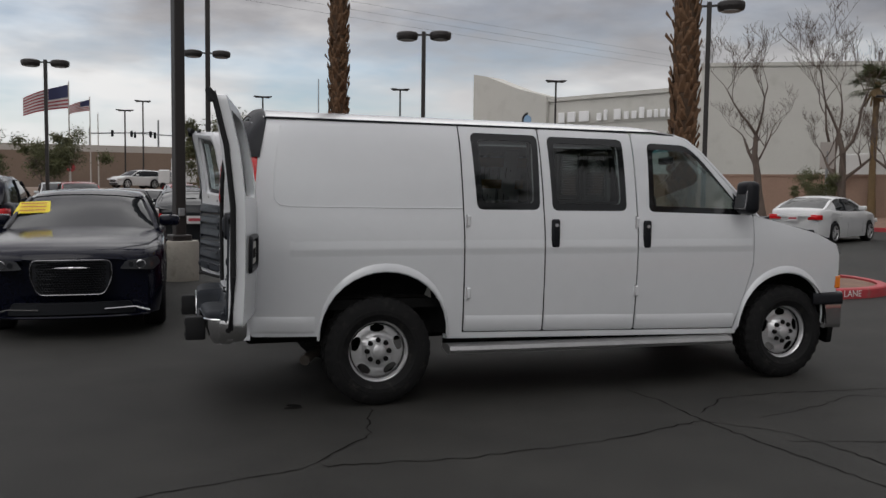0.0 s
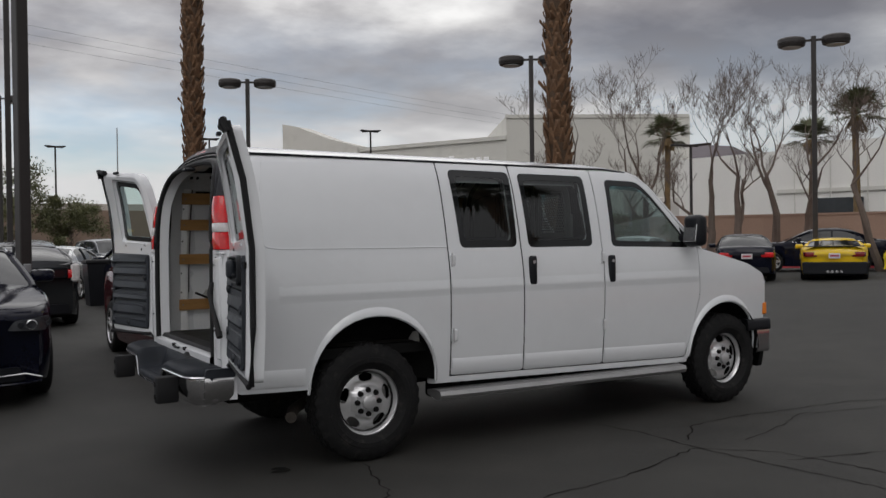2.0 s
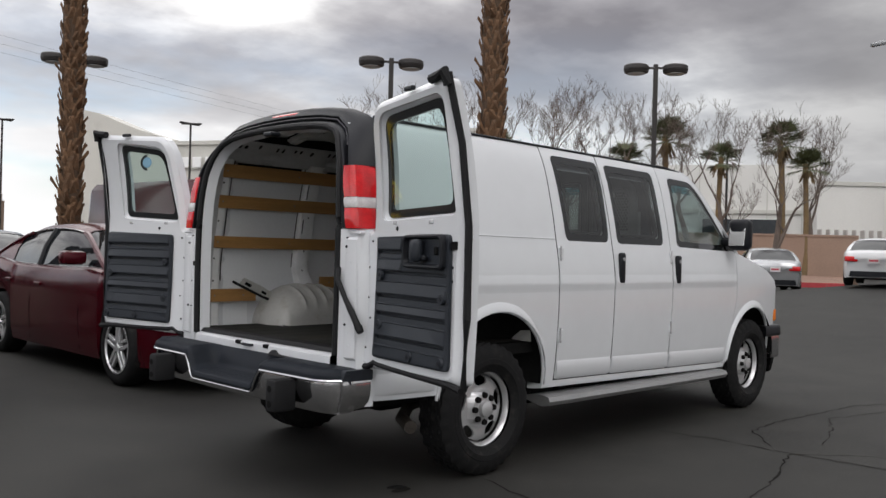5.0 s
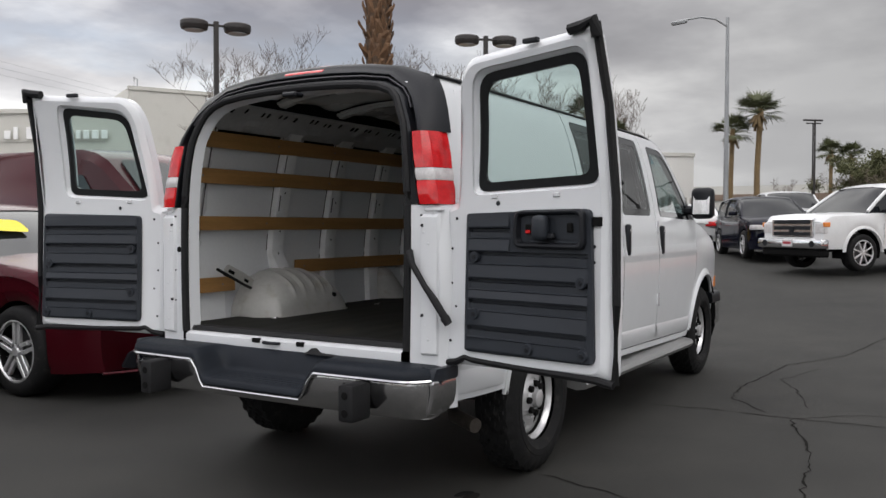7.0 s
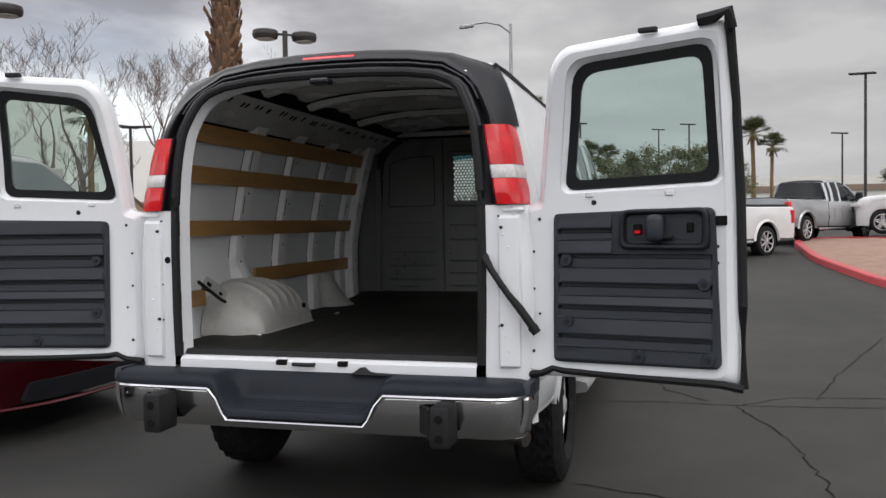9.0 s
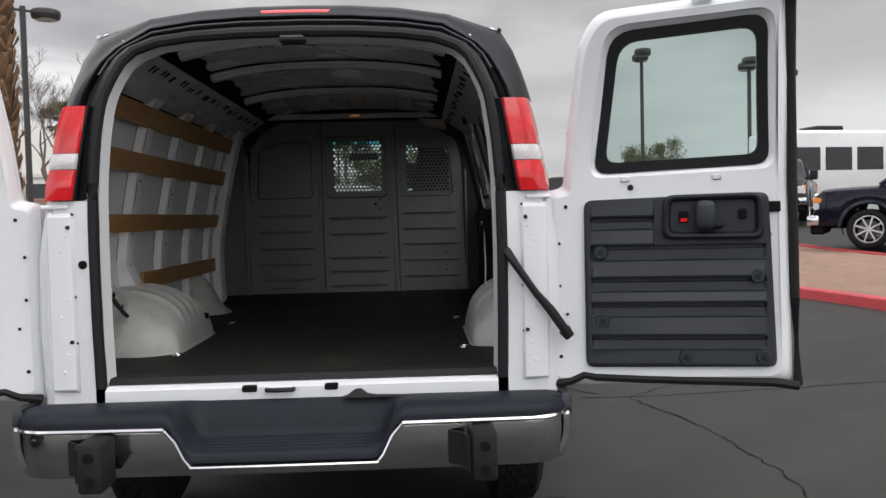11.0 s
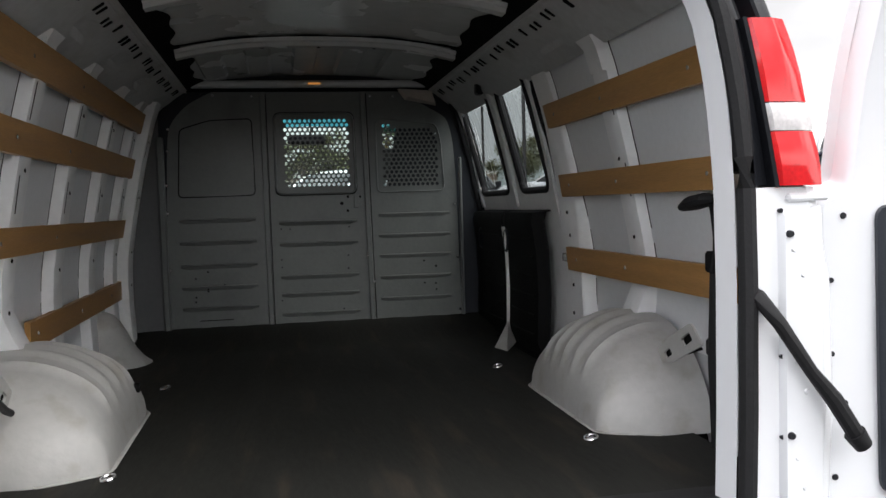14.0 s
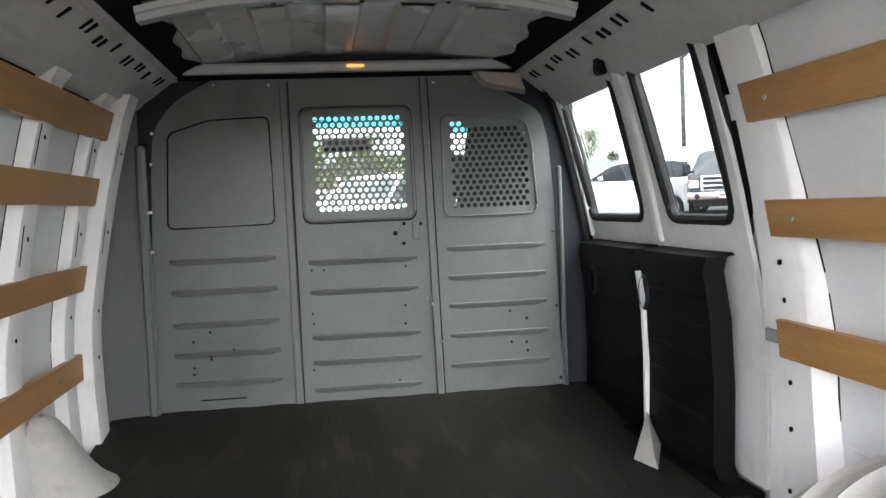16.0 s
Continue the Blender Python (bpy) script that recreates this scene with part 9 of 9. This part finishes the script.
# the sign: plain raised bars in the size of its three words, and a round badge
ang = math.degrees(math.atan2(fd.y, fd.x))
sg0 = A0 + fd * 8.6 + fn * 0.22
sign = part("wall_sign", wall_run(B(), A0 + fd * 8.4 + fn * 0.08, A0 + fd * 19.2 + fn * 0.08, 0.04, 6.86, 6.92), STUCCO, show)
for k, (u, w, h) in enumerate([(0.0, 0.75, 1.0), (0.9, 0.95, 1.0), (2.0, 1.15, 1.0), (3.65, 0.55, 0.72), (4.3, 0.4, 1.0), (5.2, 0.75, 1.0), (6.1, 0.5, 0.72), (6.75, 0.52, 0.72), (7.4, 0.52, 1.0), (8.05, 0.5, 0.72), (8.65, 0.38, 0.72), (9.15, 0.5, 0.72), (9.75, 0.55, 0.72), (10.4, 0.52, 0.72)]):
    m = Matrix.Translation((sg0.x + fd.x * u, sg0.y + fd.y * u, 7.0)) @ Matrix.Rotation(radians(ang), 4, "Z")
    part("sign_bar", boxed(0, w * 0.80, -0.06, 0.06, 0, h * 0.82, 0.04, m=m), SIGNWHITE, sign, "white raised sign bar")
q = A0 + fd * 5.6 + fn * 0.2
bx = Matrix.Translation((q.x, q.y, 7.4)) @ Matrix.Rotation(radians(ang), 4, "Z")
bdg = part("badge_box", boxed(-1.0, 1.0, -0.15, 0.15, -0.8, 0.8, 0.03, m=bx), SIGNWHITE, show, "white box with a round badge")
part("badge_disc", rod(B(), bx @ Vector((0, -0.16, 0)), bx @ Vector((0, -0.20, 0)), 0.62, 0.62, 28), CAP, bdg)
part("badge_core", rod(B(), bx @ Vector((0, -0.20, 0)), bx @ Vector((0, -0.22, 0)), 0.40, 0.40, 28), P_BLUE, bdg)
part("badge_disc", rod(B(), bx @ Vector((0, 0.16, 0)), bx @ Vector((0, 0.20, 0)), 0.62, 0.62, 28), CAP, bdg)
part("badge_core", rod(B(), bx @ Vector((0, 0.20, 0)), bx @ Vector((0, 0.22, 0)), 0.40, 0.40, 28), P_BLUE, bdg)

ware = thing("white_warehouse", "long white industrial building behind a block wall", "building", pose(0, 0, 0))
part("wall", wall_run(B(), (46.5, 31.0), (53.8, 17.5), 25, 0, 7.6), WHITEWALL, ware)
part("wall", wall_run(B(), (44.6, 40.5), (46.5, 31.0), 25, 0, 7.15), WHITEWALL, ware)
part("band", wall_run(B(), (46.4, 30.9), (53.7, 17.4), 0.2, 4.3, 4.55), STUCCO, ware)
for k in range(7):
    q = Vector((46.3, 30.8)).lerp(Vector((53.5, 17.4)), (k + 0.5) / 7)
    part("panel_joint", boxed(-0.03, 0.03, -0.03, 0.03, 0.0, 7.4, m=Matrix.Translation((q.x, q.y, 0))), STUCCO, ware)
for k, w in ((0.25, 1.4), (0.58, 1.0), (0.78, 1.2)):
    q = Vector((46.35, 30.85)).lerp(Vector((53.6, 17.35)), k)
    part("window", boxed(-0.1, 0.1, -w, w, 2.6, 3.9, 0.02, m=Matrix.Translation((q.x - 0.05, q.y, 0)) @ Matrix.Rotation(radians(28), 4, "Z")), DARKWIN, ware)
ware2 = thing("white_warehouse", "lower white building with a grey fence", "building", pose(0, 0, 0))
part("wall", wall_run(B(), (52.5, 17.2), (56.5, 12.9), 20, 0, 6.3), WHITEWALL, ware2)
part("parapet", wall_run(B(), (52.4, 17.1), (56.5, 12.8), 0.3, 6.15, 6.4), STUCCO, ware2)
for k in range(14):
    q = Vector((50.0, 16.6)).lerp(Vector((54.8, 11.6)), k / 13)
    part("fence_panel", boxed(-0.04, 0.04, -0.22, 0.22, 0, 2.9, 0.01, m=Matrix.Translation((q.x, q.y, 0.3)) @ Matrix.Rotation(radians(-43), 4, "Z")), RAIL, ware2)
part("porch", boxed(-0.6, 0.6, -0.8, 0.8, 0, 3.6, 0.05, m=Matrix.Translation((31.5, 27.0, 0))), WHITEWALL, ware2)

# tan block wall with coping along the lot
WALLPTS = [(19.5, 36.0), (27.5, 28.5), (33.5, 22.0), (38.8, 13.0), (40.5, 10.6)]
bw = thing("block_wall", "tan block wall along the edge of the lot", "wall", pose(0, 0, 0), kind="structure")
for a, b in zip(WALLPTS, WALLPTS[1:]):
    part("wall_length", wall_run(B(), a, b, 0.25, -0.1, 2.45), TANWALL, bw)
    part("coping", wall_run(B(), (Vector(a) * 0.999).to_tuple(), (Vector(b) * 0.999).to_tuple(), 0.33, 2.45, 2.55), TANWALL, bw)
bed = B()
strip_rows = []
for x, y in WALLPTS:
    d = Vector((x, y)).normalized()
    strip_rows.append([(x - d.x * 7.5, y - d.y * 7.5, ground_z(x - d.x * 7.5, y - d.y * 7.5) + 0.14), (x - d.x * 4, y - d.y * 4, ground_z(x, y) + 0.30), (x, y, ground_z(x, y) + 0.40)])
loft(bed, strip_rows, closed=False)
tagged(part("planting_bed", bed, SOIL), "reddish gravel planting strip below the block wall", "gravel bed", kind="structure")
kb = B()
for (a, _, _), (b, _, _) in zip(strip_rows, strip_rows[1:]):
    wall_run(kb, a[:2], b[:2], 0.15, -0.05, max(a[2], b[2]) + 0.02)
tagged(part("kerb", kb, RED), "red painted kerb along the planting strip", "kerb", "red kerbs", "structure")
hy = thing("fire_hydrant", "yellow fire hydrant beside the planting strip", "hydrant", pose(26.8, 11.6, ground_z(26.8, 11.6) + 0.1))
part("barrel", revolve(B(), [(0.15, 0), (0.12, 0.1), (0.12, 0.45), (0.14, 0.47), (0.12, 0.55), (0.03, 0.66)], 16), STICKER, hy).rotation_euler = (radians(90), 0, 0)
part("outlet", rod(B(), (-0.2, 0, 0.40), (0.2, 0, 0.40), 0.05, seg=12), STICKER, hy)

# retaining wall, barrier and signals behind the far rows
bank = thing("retaining_wall", "brown retaining wall with a pale barrier on top", "wall", pose(0, 0, 0), kind="structure")
part("wall", wall_run(B(), (-90, 78), (24, 80), 1.0, 0, 4.8), BROWNBANK, bank)
part("barrier", wall_run(B(), (-90, 78.6), (24, 80.6), 0.6, 4.8, 5.45), RAIL, bank)
part("wall", wall_run(B(), (-90, 78), (-60, -20), 1.0, 0, 4.2), BROWNBANK, bank)
for x, y, h in ((-8.1, 63.0, 9.3), (-7.4, 73.0, 9.2), (-6.6, 70.5, 7.6)):
    fp = thing("flag_pole", "tall white flag pole behind the lot", "flag pole", pose(x, y, 0), "flag poles")
    part("pole", rod(B(), (0, 0, 0), (0, 0, h), 0.07, 0.04, 10), RAIL, fp)
    part("finial", rod(B(), (0, 0, h), (0, 0, h + 0.12), 0.06, 0.02, 10), CHROME, fp)
FLAGRED, FLAGBLUE = surface("flag_red", (0.30, 0.05, 0.06), 0.8), surface("flag_navy", (0.035, 0.04, 0.10), 0.8)
FLAGWHITE = surface("flag_white", (0.55, 0.53, 0.53), 0.8)
for fx, fy, fz, s in ((-8.12, 63.0, 9.1, 1.0), (-7.42, 73.0, 9.0, 0.55)):
    fl = thing("flag", "striped red and white flag with a navy corner, blowing", "flag", pose(fx, fy, fz), "flags")
    for k in range(13):
        rows = []
        for j in range(17):
            u = j / 16
            sag = 1.5 * u ** 1.3 * s
            z0 = -k * 0.135 * s * (1 - 0.25 * u) - sag * 0.75
            h = 0.135 * s * (1 - 0.25 * u)
            yy = 0.22 * math.sin(u * 7) * s
            if k < 7 and u < 0.38:
                continue
            rows.append([(-u * 3.1 * s, yy, z0), (-u * 3.1 * s, yy, z0 - h)])
        part("stripe", loft(B(), rows, closed=False), FLAGRED if k % 2 == 0 else FLAGWHITE, fl)
    rows = []
    for j in range(8):
        u = j / 16
        sag = 1.5 * u ** 1.3 * s
        rows.append([(-u * 3.1 * s, 0.22 * math.sin(u * 7) * s, -sag * 0.75), (-u * 3.1 * s, 0.22 * math.sin(u * 7) * s, -sag * 0.75 - 7 * 0.135 * s * (1 - 0.25 * u))])
    part("canton", loft(B(), rows, closed=False), FLAGBLUE, fl, "navy corner of the flag")
for x, y, h, L in ((-9.5, 100.0, 8.3, 7.0), (2.5, 102.0, 8.3, -7.5), (-2.0, 104.0, 9.8, 0)):
    ts = thing("traffic_signal", "traffic signal mast with hanging signal heads", "traffic light", pose(x, y, 0), "traffic signals")
    part("mast", rod(B(), (0, 0, 0), (0, 0, h), 0.14, 0.10, 8), GALV, ts)
    if L:
        part("mast_arm", rod(B(), (0, 0, h - 0.6), (L, 0, h - 0.3), 0.09, 0.06, 8), GALV, ts)
        for k in (0.35, 0.65, 0.95):
            part("signal_head", boxed(L * k - 0.15, L * k + 0.15, -0.12, 0.12, h - 0.90, h - 0.15, 0.04), CAP, ts)
part("raised_road", loft(B(), [[(x, 56.0, 0.0), (x, 59.0, 1.25), (x, 60.0, 1.40), (x, 78.2, 1.45)] for x in (-80, -40, -15, 0, 22)], closed=False), BROWNBANK, bank, "brown earth bank with a raised road")
ss = thing("stop_sign", "red stop sign on a white post", "sign", pose(-7.1, 53.0, 0))
part("post", rod(B(), (0, 0, 0), (0, 0, 2.9), 0.05, seg=8), RAIL, ss)
part("sign_plate", rod(B(), (0, 0.02, 2.75), (0, -0.03, 2.75), 0.31, seg=8), RED, ss)
wt = thing("white_truck", "small white box truck far behind the rows", "truck", pose(0.15, 66.0, 1.42) @ Matrix.Diagonal((0.62, 0.62, 0.62, 1)))
part("box", boxed(-1.6, 1.6, -1.0, 1.0, 0.9, 3.9, 0.05), P_WHITE, wt)
part("cab", boxed(-3.2, -1.7, -0.95, 0.95, 0.6, 2.5, 0.15), P_WHITE, wt)
part("badge", rod(B(), (0.9, -1.01, 3.2), (0.9, -1.04, 3.2), 0.45, seg=20), CAP, wt)
for x in (-2.6, 0.9):
    part("wheel", rod(B(), (x, -1.0, 0.42), (x, 1.0, 0.42), 0.42, seg=18), TYRE, wt)
# wooden sign board by the wall
sb = thing("board_sign", "small grey board sign on a post by the wall", "sign", pose(26.6, 24.2, 0.2))
part("post", boxed(-0.05, 0.05, -0.05, 0.05, 0, 3.3, 0.01), GALV, sb)
part("board", boxed(-0.30, 0.30, -0.04, 0.04, 2.5, 3.7, 0.02, m=Matrix.Rotation(radians(-40), 4, "Z")), RAIL, sb)


def ridge(name, pts, label):
    rows = []
    for i, (x, y, h) in enumerate(pts):
        d = Vector((x, y)).normalized()
        rows.append([(x - d.x * h * 2, y - d.y * h * 2, -1), (x - d.x * h, y - d.y * h, h * 0.6), (x, y, h), (x + d.x * h * 2, y + d.y * h * 2, -1)])
    return tagged(part(name, loft(B(), rows, closed=False), HILL), label, "hill", kind="structure")


rnd = random.Random(5)
hill_pts = []
for k in range(60):
    a = radians(-75 + 2.2 * k)
    h = 30 + 22 * noise.noise(Vector((k * 0.22, 3.1, 0))) + 8 * noise.noise(Vector((k * 0.9, 1.1, 0)))
    g = math.exp(-((math.degrees(a) - 43) / 7.5) ** 4)
    h = h * (1 - g) + 97 * g
    hill_pts.append((900 * math.cos(a), 900 * math.sin(a), max(8, h)))
ridge("hills", hill_pts, "low grey desert hills on the horizon")
low = thing("low_building", "long pale low building far beyond the lot", "building", pose(0, 0, 0))
part("wall", wall_run(B(), (110, -40), (112, 40), 20, 0, 6.5), STUCCO, low)
part("band", wall_run(B(), (109.8, -40), (111.8, 40), 0.2, 4.6, 5.4), BROWNBANK, low)
low2 = thing("low_building", "pale metal building beyond the island", "building", pose(0, 0, 0))
part("wall", wall_run(B(), (60, -42), (75, -20), 20, 0, 5.0), surface("pale_green_metal", (0.42, 0.47, 0.45), 0.5, var=0.06, scale=0.5), low2)
# overhead wires
for k in range(3):
    tagged(part("overhead_wire", tube(B(), [(-60 + 12 * j, 60 + 4.5 * j, 21 + 0.9 * k + 0.010 * (j - 7) ** 2 * 2) for j in range(15)], 0.011, 4), CAP), "thin overhead power line against the sky", "power line", "overhead wires", "structure")
